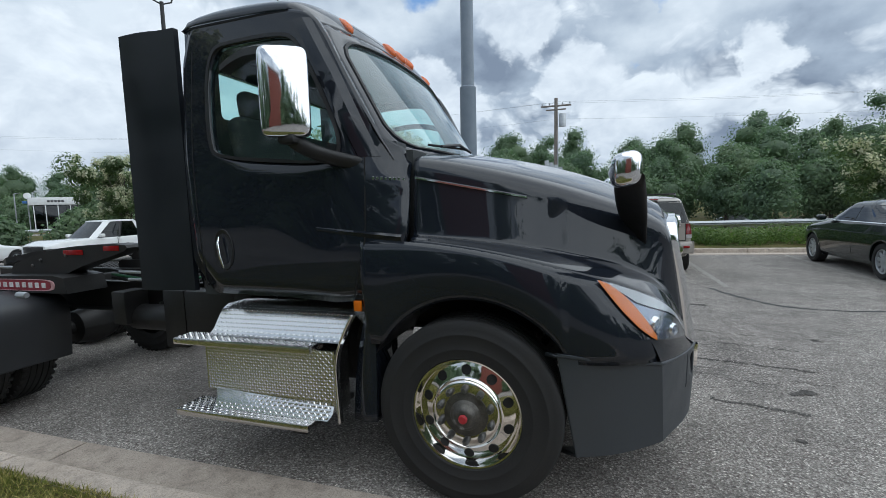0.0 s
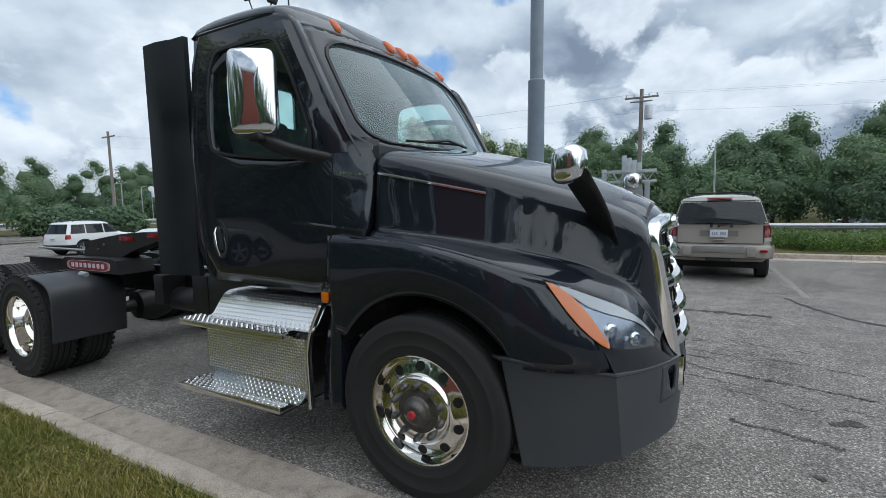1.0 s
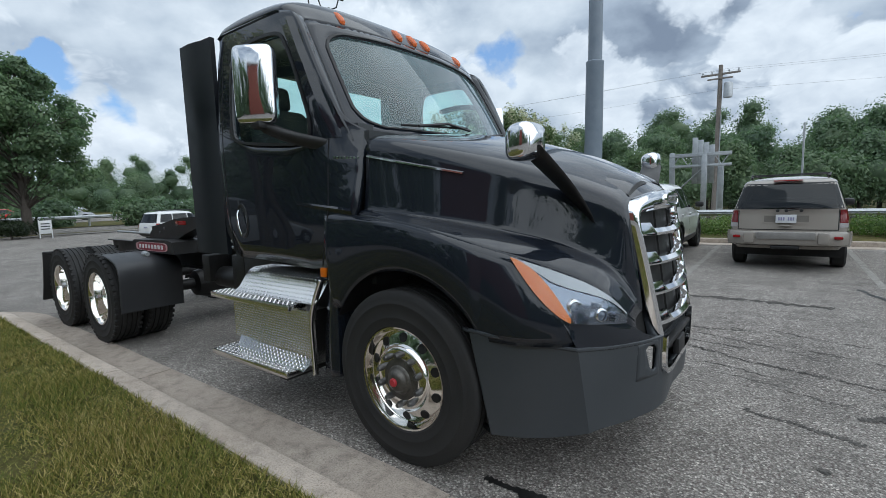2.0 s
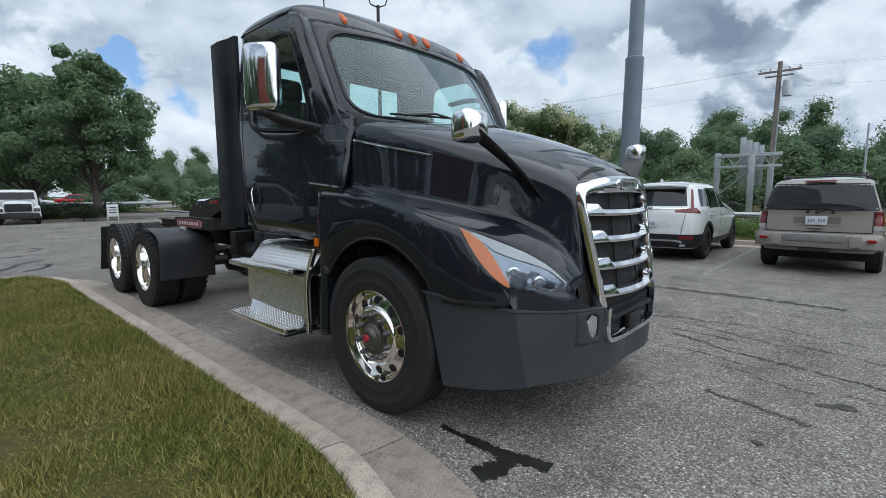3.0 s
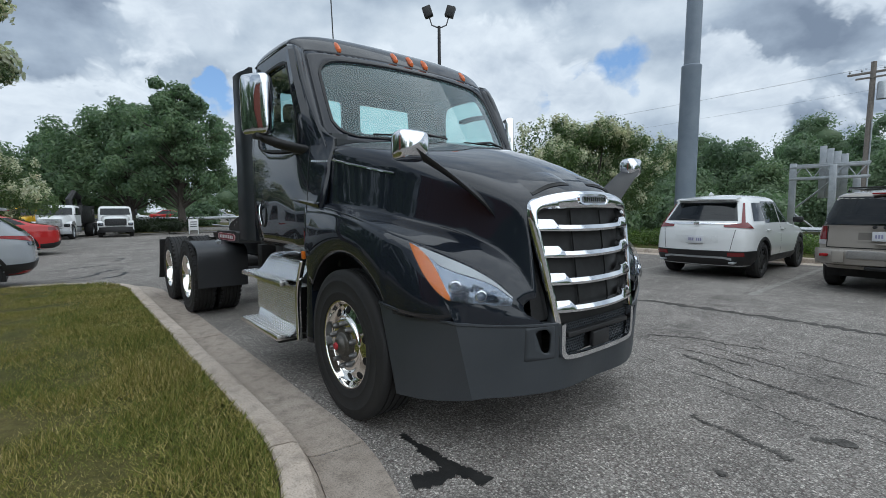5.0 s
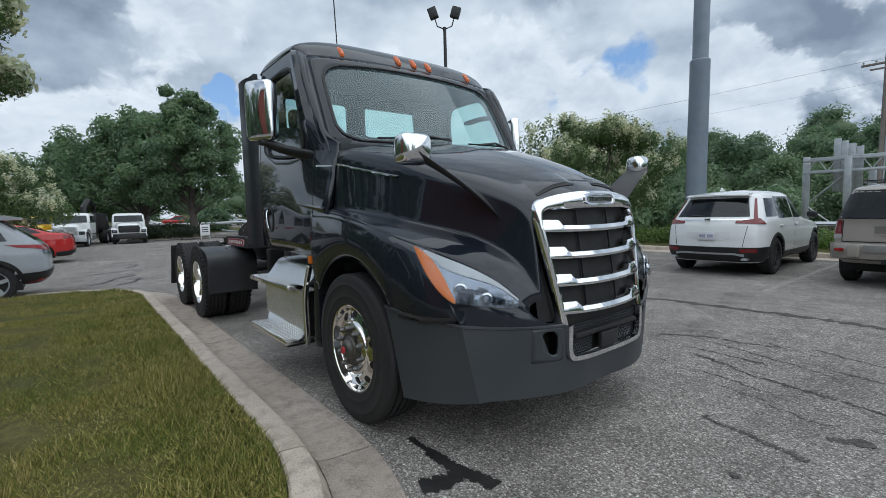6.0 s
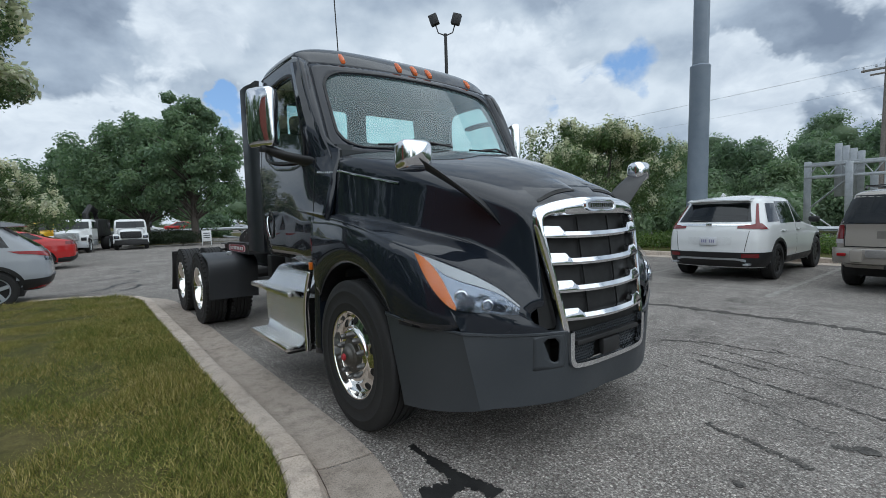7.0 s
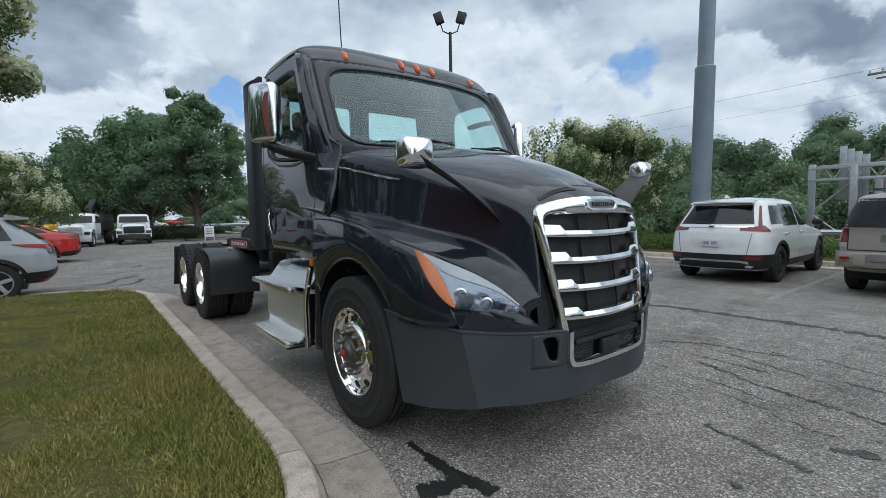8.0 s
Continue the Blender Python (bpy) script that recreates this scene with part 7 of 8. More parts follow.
        link_mesh("pillar", *loft(strip_), paint if i not in (2, 8) else M_PLASTIC, c, "", 40)
    for i in (4, 6):
        strip_ = []
        for u in np.linspace(-0.02, 1, 7):
            p, q = pts_at(i, u), pts_at(3 if i == 4 else 7, u)
            o = 0.014
            s = -1 if p.y < 0 else 1
            strip_.append([tuple(p.lerp(q, 0.02) + Vector((o, s * 0.002, 0.0))), tuple(p.lerp(q, 0.3) + Vector((o, s * o, 0))), tuple(p.lerp(q, 0.75) + Vector((o * 0.4, s * o, 0)))])
        link_mesh("pillar", *loft(strip_), paint, c, "", 40)
    for a in ax:
        for s in (1, -1):
            car_wheel(c, a, s * (W / 2 - 0.125), wr, 0.23, s, rim)
            if clad:
                ring = [[(a + r * math.cos(t), s * (W / 2 + e), wr + r * math.sin(t)) for t in np.linspace(-0.15, math.pi + 0.15, 20)] for r, e in ((arch * 0.985, -0.03), (arch, 0.012), (arch * 1.10, 0.012), (arch * 1.12, -0.02))]
                link_mesh("arch_cladding", *loft(ring), clad, c, "", 40)
    if clad:
        for s in (1, -1):
            link_mesh("sill_cladding", *rbox(ax[1] + arch, ax[0] - arch, min(s * (W / 2 - 0.06), s * (W / 2 + 0.012)), max(s * (W / 2 - 0.06), s * (W / 2 + 0.012)), bottom - 0.02, bottom + 0.13, 0.02), clad, c)
    for s in (1, -1):
        mr = rbox(gx0 - 0.42, gx0 - 0.24, min(s * (W / 2 - 0.02), s * (W / 2 + 0.17)), max(s * (W / 2 - 0.02), s * (W / 2 + 0.17)), belt + 0.01, belt + 0.15, 0.04, 3)
        link_mesh("door_mirror", *mr, paint, c, "", 50)
        if rails:
            yy = s * W / 2 * 0.70
            link_mesh("roof_rail", *tube([(gx2 + 0.1, yy, H - 0.01), (gx2 + 0.25, yy, H + 0.05), (gx1 - 0.3, yy, H + 0.05), (gx1 - 0.1, yy, H - 0.01)], 0.018, 6), M_PLASTIC, c, "", 60)
        for x in ((gx0 + gx3) / 2 + 0.05, (gx0 + gx3) / 2 - 0.85):
            link_mesh("door_handle", *rbox(x - 0.10, x + 0.02, min(s * (W / 2 - 0.01), s * (W / 2 + 0.022)), max(s * (W / 2 - 0.01), s * (W / 2 + 0.022)), belt - 0.14, belt - 0.115, 0.008), paint, c)
            link_mesh("door_seam", *rbox(x + 0.05, x + 0.058, min(s * (W / 2 - 0.02), s * (W / 2 + 0.002)), max(s * (W / 2 - 0.02), s * (W / 2 + 0.002)), bottom + 0.15, belt - 0.04, 0.001, 1), M_SEAM, c)
    return c


def cbox(c, name, mat, x0, x1, y0, y1, z0, z1, r=0.012, label=""):
    return link_mesh(name, *rbox(min(x0, x1), max(x0, x1), min(y0, y1), max(y0, y1), min(z0, z1), max(z0, z1), r), mat, c, label)


def plate(c, x, z, tone=(0.70, 0.71, 0.74), ink=(0.30, 0.30, 0.45)):
    pm = bpy.data.materials.get("plate_face") or plain("plate_face", tone, 0.4)
    im = bpy.data.materials.get("plate_ink") or plain("plate_ink", ink, 0.4)
    p = cbox(c, "number_plate", pm, x - 0.012, x, -0.155, 0.155, z - 0.078, z + 0.078, 0.004, "pale number plate")
    for k in range(7):
        if k == 3:
            continue
        link_mesh("plate_bar", *rbox(x - 0.016, x - 0.011, 0.105 - 0.036 * k - 0.012, 0.105 - 0.036 * k + 0.012, z - 0.03, z + 0.03, 0.001, 1), im, p)


P_WHITE = glossy_paint("pearl_white_paint", (0.72, 0.73, 0.73), 0.12, 0.08)
P_TAN = glossy_paint("pewter_paint", (0.30, 0.275, 0.245), 0.22, 0.08)
P_SILVER = glossy_paint("silver_paint", (0.36, 0.38, 0.41), 0.18, 0.06)
P_RED = glossy_paint("red_paint", (0.42, 0.025, 0.025), 0.12, 0.05)
P_DARK = glossy_paint("dark_green_paint", (0.008, 0.014, 0.014), 0.06, 0.05)
P_YELLOW = glossy_paint("yellow_paint", (0.70, 0.42, 0.03), 0.25, 0.06)
DK = M_PLASTIC

def smooth_table(z, knots, half=0.025):
    """A table of (height, value) read at z, rounded off over a few centimetres."""
    hs, vs = zip(*knots)
    return float(np.mean([np.interp(z + half * k / 3, hs, vs) for k in range(-3, 4)]))


class Shell:
    """A car body as level rings: rear x, front x and half width for each height. Forward is +x."""

    def __init__(self, rear, front, width, bow=0.06):
        self.rear, self.front, self.width, self.bow = rear, front, width, bow
        self.kept = {}

    def half(self, z):
        key = round(z * 250)
        if key not in self.kept:
            self.kept[key] = self.ring(key / 250)
        return self.kept[key]

    def ring(self, z):
        xr, xf, hw = smooth_table(z, self.rear), smooth_table(z, self.front), smooth_table(z, self.width)
        ln, b = xf - xr, self.bow
        ks = [(xr, 0), (xr + b * 0.15, hw * 0.30), (xr + b * 0.6, hw * 0.62), (xr + b * 1.6, hw * 0.86), (xr + b * 3.4, hw * 0.955), (xr + min(0.55, ln * 0.2), hw * 0.985)]
        ks += [(xr + ln * q, hw * (1.0 if q < 0.6 else 0.995)) for q in (0.3, 0.4, 0.5, 0.6, 0.7)]
        ks += [(xf - min(0.75, ln * 0.22), hw * 0.975), (xf - min(0.42, ln * 0.15), hw * 0.93), (xf - min(0.22, ln * 0.09), hw * 0.80), (xf - min(0.09, ln * 0.05), hw * 0.52), (xf - 0.01, hw * 0.22), (xf, 0)]
        p = chaikin(ks, 2)
        out = []
        for k in range(len(p) - 1):
            n = 4 if 20 < k < 46 else 1
            out += [p[k] + (p[k + 1] - p[k]) * i / n for i in range(n)]
        return np.array(out + [p[-1]])

    def at(self, a, z, off=0.0):
        """The point at index a of the half ring (negative: the other side), pushed outward."""
        h = self.half(z)
        b = abs(a)
        ii = np.arange(len(h))
        x, y = float(np.interp(b, ii, h[:, 0])), float(np.interp(b, ii, h[:, 1]))
        x2, y2 = float(np.interp(b + 0.5, ii, h[:, 0])), float(np.interp(b + 0.5, ii, h[:, 1]))
        x1, y1 = float(np.interp(b - 0.5, ii, h[:, 0])), float(np.interp(b - 0.5, ii, h[:, 1]))
        if b < 0.5:
            y1 = -y2
        t = Vector((x2 - x1, y2 - y1, 0)).normalized()
        s = -1 if a < 0 else 1
        return (x - t.y * off, s * (y + t.x * off), z)

    def ax(self, x, z):
        h = self.half(z)
        return float(np.interp(x, h[:, 0], np.arange(len(h))))

    def ay(self, y, z):
        """Index on the tail for a distance from the middle."""
        h = self.half(z)
        n = 22
        return math.copysign(float(np.interp(abs(y), h[:n, 1], np.arange(n))), y)

    def patch(self, lo, hi, za, zb, off=0.004, nu=16, nv=8):
        """lo, hi: index bounds as functions of height share v; za, zb: heights as functions of u."""
        rows = []
        for v in np.linspace(0, 1, nv):
            r = []
            for u in np.linspace(0, 1, nu):
                z = za(u) + (zb(u) - za(u)) * v
                a = lo(v, z) + (hi(v, z) - lo(v, z)) * u
                r.append(self.at(a, z, off))
            rows.append(r)
        return loft(rows)


def body_car(name, m, label, shell, H, bottom, paint, wheels, wr, windows, rim=M_GALV, clad=None, spokes=5, category="car", W=1.8):
    """windows: (x0, x1 at the sill), (x0, x1 at the top), sill, top for the sides; then the tail: half widths and heights."""
    c = thing(name, m, label, category)
    sides, tail, screen = windows
    zs = sorted(set([round(v, 4) for v in np.linspace(bottom, H, 52)] + [H - 0.012, H - 0.004]))
    arch = wr * 1.15
    rows = []
    for z in zs:
        h = shell.half(z)
        rows.append([(x, y, z) for x, y in h] + [(x, -y, z) for x, y in h[-2:0:-1]])
    v, f = loft(rows, True)
    n = len(rows[0])

    def gone(p):
        x, y, z = p
        if abs(y) > W * 0.33 and any((x - a) ** 2 + (z - wr) ** 2 < (arch * 0.99) ** 2 for a in wheels):
            return True
        for (b0, b1), (t0, t1), z0, z1 in sides:
            if abs(y) > W * 0.28 and z0 + 0.02 < z < z1 - 0.02:
                q = (z - z0) / (z1 - z0)
                if b0 + (t0 - b0) * q + 0.03 < x < b1 + (t1 - b1) * q - 0.03:
                    return True
        if tail and x < 0 and tail[2] + 0.025 < z < tail[3] - 0.025 and abs(y) < tail[0] + (tail[1] - tail[0]) * (z - tail[2]) / (tail[3] - tail[2]) - 0.04 and x < shell.at(shell.ay(tail[0], z), z)[0] + 0.05:
            return True
        if screen and x > 0 and screen[2] + 0.025 < z < screen[3] - 0.025 and abs(y) < screen[0] + (screen[1] - screen[0]) * (z - screen[2]) / (screen[3] - screen[2]) - 0.05 and x > shell.at(shell.ax(shell.half(z)[-1][0] - 0.2, z), z)[0] - 0.3:
            return True
        return False

    f = [q for q in f if not gone([sum(v[i][k] for i in q) / 4 for k in range(3)])]
    f.append(tuple(range(len(v) - n, len(v))))
    body = link_mesh("body", v, f, paint, c, "", 38)
    for (b0, b1), (t0, t1), z0, z1 in sides:
        for s in (1, -1):
            g = shell.patch(lambda q, z: s * shell.ax(b0 + (t0 - b0) * q, z), lambda q, z: s * shell.ax(b1 + (t1 - b1) * q, z), lambda u: z0, lambda u: z1, 0.006, 10, 8)
            outward(link_mesh("side_window", *g, M_CARGLASS, c, "dark tinted glass", 50), (0, 0, z0))
    if tail:
        g = shell.patch(lambda q, z: shell.ay(-(tail[0] + (tail[1] - tail[0]) * q), z), lambda q, z: shell.ay(tail[0] + (tail[1] - tail[0]) * q, z), lambda u: tail[2], lambda u: tail[3], 0.006, 18, 8)
        outward(link_mesh("rear_window", *g, M_CARGLASS, c, "dark tinted glass", 50), (0, 0, tail[2]))
    if screen:
        fa = lambda w, z: float(np.interp(-w, -shell.half(z)[-30:, 1], np.arange(len(shell.half(z)) - 30, len(shell.half(z)))))
        rows = []
        for q in np.linspace(0, 1, 8):
            z = screen[2] + (screen[3] - screen[2]) * q
            w = screen[0] + (screen[1] - screen[0]) * q
            rows.append([shell.at(math.copysign(fa(abs(w * u), z), u), z, 0.006) for u in np.linspace(-1, 1, 17)])
        outward(link_mesh("windscreen", *loft(rows), M_CARGLASS, c, "dark tinted glass", 50), (0, 0, screen[2]))
    inner = [[(x * 0.93, y * 0.86, z) for x, y in shell.half(z)[::4]] + [(x * 0.93, -y * 0.86, z) for x, y in shell.half(z)[-2:0:-4]] for z in np.linspace(bottom + 0.1, sides[0][2] + 0.12, 5)]
    link_mesh("seats", *capped(inner), M_SEAT, c, "", 40)
    for a in wheels:
        link_mesh("wheel_well", *box(a - arch, a + arch, -W / 2 + 0.10, W / 2 - 0.10, wr * 0.6, wr + arch * 0.96), M_SEAM, c, "", 0)
        for s in (1, -1):
            car_wheel(c, a, s * (W / 2 - 0.135), wr, 0.23, s, rim, spokes)
            ring = []
            for r, e in ((arch * 0.97, -0.05), (arch * 0.975, 0.006), (arch * (1.12 if clad else 1.03), 0.008), (arch * (1.14 if clad else 1.045), -0.01)):
                ring.append([])
                for t in np.linspace(-0.35, math.pi + 0.35, 26):
                    z = max(bottom + 0.01, wr + r * math.sin(t))
                    x = a + r * math.cos(t)
                    p = shell.at(s * shell.ax(x, z), z, e)
                    ring[-1].append((x, p[1], z))
            link_mesh("arch_lip", *loft(ring), clad or paint, c, "", 40)
    return c


def stick(c, shell, name, mat, lo, hi, za, zb, off=0.012, label="", both=True, nu=14, nv=6):
    """A lamp, strip or panel laid on the shell, with its edges turned in."""
    made = []
    for s in ((1, -1) if both else (1,)):
        g = shell.patch(lambda q, z: s * lo(q, z), lambda q, z: s * hi(q, z), za, zb, off, nu, nv)
        v, f = g
        edge = [*range(nu), *[nu * k + nu - 1 for k in range(1, nv)], *[nu * (nv - 1) + k for k in range(nu - 2, -1, -1)], *[nu * k for k in range(nv - 2, 0, -1)]]
        cx = sum(p[0] for p in v) / len(v)
        base = len(v)
        v = v + [(p[0] + (0.03 if cx < 0 else -0.03) * (abs(p[1]) < 0.8), p[1] * 0.975, p[2]) for p in (v[i] for i in edge)]
        f = f + [(edge[k], edge[(k + 1) % len(edge)], base + (k + 1) % len(edge), base + k) for k in range(len(edge))]
        made.append(link_mesh(name, v, f, mat, c, label, 40))
    return made


def rear_k(L, bottom, belt, H, base, top, flat=0.0):
    e = L / 2
    return [(bottom, -e + 0.16), (bottom + 0.10, -e + 0.05), (0.56, -e), (0.80, -e + 0.015), (belt - 0.06, -e + 0.05 + flat), (belt + 0.06, base), (H - 0.13, top), (H - 0.06, top + 0.10), (H - 0.02, top + 0.45), (H, top + 0.9)]


def front_k(L, bottom, hood, cowl, H, base, top):
    e = L / 2
    return [(bottom, e - 0.22), (bottom + 0.12, e - 0.06), (0.55, e), (hood - 0.16, e - 0.06), (hood - 0.06, e - 0.22), (hood, e - 0.55), (cowl, base), (H - 0.12, top), (H - 0.05, top - 0.22), (H - 0.015, top - 0.6), (H, top - 0.95)]


def width_k(W, bottom, belt, H, top=0.78):
    h = W / 2
    return [(bottom, h - 0.10), (bottom + 0.09, h - 0.03), (0.60, h), (belt - 0.16, h - 0.008), (belt, h - 0.035), (H - 0.12, h * top), (H - 0.05, h * (top - 0.08)), (H - 0.015, h * (top - 0.26)), (H, h * 0.25)]


K = lambda k: (lambda *q: k)
# white crossover, tail towards the truck
sh = Shell(rear_k(4.55, 0.27, 1.06, 1.68, -2.16, -1.80), front_k(4.55, 0.27, 0.98, 1.06, 1.68, 1.12, 0.42), width_k(1.85, 0.27, 1.06, 1.68), 0.095)
crv = body_car("crossover_car", pose(-1.78, 13.10, 0, 0, 0, 90), "pearl white crossover parked tail-out in a stall", sh, 1.68, 0.27, P_WHITE, (1.38, -1.28), 0.36,
    ([((-1.72, -1.18), (-1.50, -1.10), 1.14, 1.50), ((-1.14, -0.25), (-1.06, -0.22), 1.10, 1.535), ((-0.19, 0.82), (-0.16, 0.38), 1.09, 1.535)], (0.66, 0.545, 1.155, 1.515), (0.70, 0.60, 1.10, 1.55)), M_FRAME, DK, 10, "car", 1.85)
dk_lo, side_lo = (lambda q, z: 0.0), (lambda q, z: sh.ax(-1.70, z))
stick(crv, sh, "rear_bumper", DK, K(0.0), lambda q, z: sh.ax(-1.72, z), K(0.285), K(0.575), 0.014, "black lower bumper")
stick(crv, sh, "bumper_trim", M_GALV, K(0.0), lambda q, z: sh.ay(0.62, z), lambda u: 0.425 - 0.035 * max(0, u - 0.8) / 0.2, lambda u: 0.462 - 0.02 * max(0, u - 0.8) / 0.2, 0.024, "silver trim strip")
stick(crv, sh, "tail_light", M_DKRED, lambda q, z: sh.ay(0.47, z), lambda q, z: sh.ax(-1.82 - 0.10 * q, z), lambda u: 1.035 - 0.03 * u, lambda u: 1.085 + 0.04 * u, 0.014, "wide red tail light")
stick(crv, sh, "pillar_light", M_DKRED, lambda q, z: sh.ay(0.725 - 0.10 * q, z), lambda q, z: sh.ay(0.775 - 0.125 * q, z), K(1.10), K(1.50), 0.012, "dark red upright lamp")
stick(crv, sh, "rear_reflector", M_DKRED, lambda q, z: sh.ay(0.56, z), lambda q, z: sh.ay(0.80, z), K(0.475), K(0.55), 0.022)
stick(crv, sh, "tailgate_strip", M_CHROME, K(0.0), lambda q, z: sh.ay(0.66, z), K(1.088), K(1.118), 0.014, "chrome tailgate strip")
stick(crv, sh, "tailgate_seam", M_SEAM, lambda q, z: sh.ay(0.60 + 0.06 * q, z), lambda q, z: sh.ay(0.609 + 0.06 * q, z), K(0.59), K(0.985), 0.003)
# no hollow here: the plate recess's shade is put into a darker white
stick(crv, sh, "plate_recess", plain("recess_shade", (0.70, 0.71, 0.71), 0.35), K(0.0), lambda q, z: sh.ay(0.40, z), lambda u: 0.70 + 0.06 * max(0, u - 0.6), lambda u: 0.865, 0.003, "flat white patch, a plate recess shaded by its darker tone")
stick(crv, sh, "sill_cladding", DK, lambda q, z: sh.ax(-0.84, z), lambda q, z: sh.ax(0.96, z), K(0.285), K(0.43), 0.012)
cbox(crv, "emblem", M_CHROME, -2.245, -2.215, -0.055, 0.055, 1.075, 1.135, 0.012)
link_mesh("spoiler", *capped([[(-1.90 + 0.12 * y * y, y, 1.565 - 0.05 * y * y), (-1.90 + 0.12 * y * y, y, 1.590 - 0.05 * y * y), (-1.70, y, 1.640 - 0.09 * y * y), (-1.55, y, 1.640 - 0.10 * y * y), (-1.66, y, 1.55 - 0.05 * y * y)] for y in np.linspace(-0.57, 0.57, 13)]), P_WHITE, crv, "", 40)
link_mesh("shark_antenna", *capped([[(-1.60, s * 0.03, 1.665), (-1.56, s * 0.012, 1.735), (-1.44, s * 0.02, 1.675)] for s in (-1, 1)]), P_WHITE, crv, "", 40)
link_mesh("rear_wiper", *tube([(-2.13, 0.06, 1.165), (-2.10, 0.36, 1.185)], 0.014, 6), DK, crv)
for s in (1, -1):
    cbox(crv, "door_mirror", DK, 0.62, 0.80, s * 0.90, s * 1.08, 1.07, 1.20, 0.04)
    for x in (0.0, -0.95):
        cbox(crv, "door_handle", P_WHITE, x - 0.20, x - 0.02, s * 0.90, s * 0.945, 0.94, 0.965, 0.01)
    stick(crv, sh, "door_seam", M_SEAM, lambda q, z: sh.ax(-0.22, z), lambda q, z: sh.ax(-0.212, z), K(0.44), K(1.06), 0.002)
    cbox(crv, "exhaust_tip", M_GALV, -2.26, -2.1, s * 0.60, s * 0.70, 0.33, 0.37, 0.012)
plate(crv, -2.285, 0.79)

# pewter sport utility, tail towards the truck
sh2 = Shell(rear_k(4.75, 0.40, 1.13, 1.76, -2.345, -2.16), front_k(4.75, 0.40, 1.06, 1.13, 1.76, 1.0, 0.45), width_k(1.86, 0.40, 1.13, 1.76, 0.80), 0.045)
suv = body_car("suv_car", pose(1.05, 13.15, 0, 0, 0, 88) @ Matrix.Scale(0.96, 4), "pewter beige SUV with dusty paint parked tail-out", sh2, 1.76, 0.40, P_TAN, (1.50, -1.38), 0.375,
    ([((-2.10, -1.25), (-1.98, -1.2), 1.19, 1.62), ((-1.2, -0.32), (-1.15, -0.30), 1.17, 1.62), ((-0.25, 0.72), (-0.24, 0.38), 1.17, 1.62)], (0.815, 0.685, 1.155, 1.635), (0.72, 0.62, 1.16, 1.62)), M_GALV, P_TAN, 5, "car", 1.86)
stick(suv, sh2, "tail_light", M_DKRED, lambda q, z: sh2.ay(0.765, z), lambda q, z: sh2.ax(-2.13, z), K(0.90), K(1.135), 0.016, "tall dark red tail light")
stick(suv, sh2, "reverse_lamp", plain("clear_lamp", (0.42, 0.40, 0.40), 0.2), lambda q, z: sh2.ay(0.765, z), lambda q, z: sh2.ax(-2.13, z), K(0.82), K(0.895), 0.016)
stick(suv, sh2, "tailgate_seam", M_SEAM, lambda q, z: sh2.ay(0.745, z), lambda q, z: sh2.ay(0.757, z), K(0.78), K(1.14), 0.003)
stick(suv, sh2, "tailgate_seam", M_SEAM, K(0.0), lambda q, z: sh2.ay(0.757, z), K(0.765), K(0.78), 0.003)
# flat patch of darkened pewter: the pocket's shade as colour
stick(suv, sh2, "plate_pocket", plain("pocket_shade", (0.17, 0.155, 0.135), 0.5), K(0.0), lambda q, z: sh2.ay(0.335, z), K(0.895), K(1.055), 0.004, "flat plate pocket, its shade given by a darker tone")
for k in (0.897, 1.045):
    stick(suv, sh2, "pocket_lip", P_TAN, K(0.0), lambda q, z: sh2.ay(0.355, z), lambda u, k=k: k - 0.012, lambda u, k=k: k + 0.016, 0.010)
link_mesh("rear_bumper", *capped([[(-2.40 + 0.32 * abs(y) ** 5, y * 0.93, 0.47), (-2.47 + 0.34 * abs(y) ** 5, y * 0.94, 0.50), (-2.50 + 0.36 * abs(y) ** 5, y * 0.95, 0.58), (-2.49 + 0.36 * abs(y) ** 5, y * 0.95, 0.70), (-2.45 + 0.34 * abs(y) ** 5, y * 0.945, 0.745), (-2.2, y * 0.93, 0.75), (-2.2, y * 0.92, 0.47)] for y in np.linspace(-1, 1, 25)]), P_TAN, suv, "pewter rear bumper", 40)
cbox(suv, "bumper_pad", surface("grey_pad", (0.22, 0.21, 0.20), (0.28, 0.27, 0.255), 4, 0.6), -2.53, -2.4, -0.44, 0.44, 0.60, 0.735, 0.02)
for s in (1, -1):
    cbox(suv, "bumper_block", P_TAN, -2.525, -2.38, s * 0.47, s * 0.64, 0.52, 0.735, 0.03)
    cbox(suv, "bumper_lamp", M_RED, -2.455, -2.36, s * 0.70, s * 0.82, 0.615, 0.665, 0.012)
    cbox(suv, "door_mirror", DK, 0.55, 0.75, s * 0.90, s * 1.10, 1.12, 1.27, 0.05)
    link_mesh("roof_rail", *tube([(-1.75, s * 0.60, 1.74), (-1.6, s * 0.61, 1.80), (0.1, s * 0.61, 1.80), (0.25, s * 0.60, 1.74)], 0.02, 8), DK, suv, "", 60)
    cbox(suv, "roof_bar", DK, -1.2 - 0.6 * s, -1.15 - 0.6 * s, -0.6, 0.6, 1.79, 1.81, 0.008)
cbox(suv, "hitch", DK, -2.48, -2.3, -0.22, 0.22, 0.42, 0.48, 0.02)
cbox(suv, "brake_light", M_RED, -2.20, -2.10, -0.22, 0.22, 1.67, 1.69, 0.006)
for y in (0.13, 0.0, -0.22):
    link_mesh("wiper_knob", *moved(lathe([(0.001, -0.03), (0.026, -0.025), (0.03, 0.02)], 10, "x"), Matrix.Translation((-2.375, y, 1.125))), DK, suv)
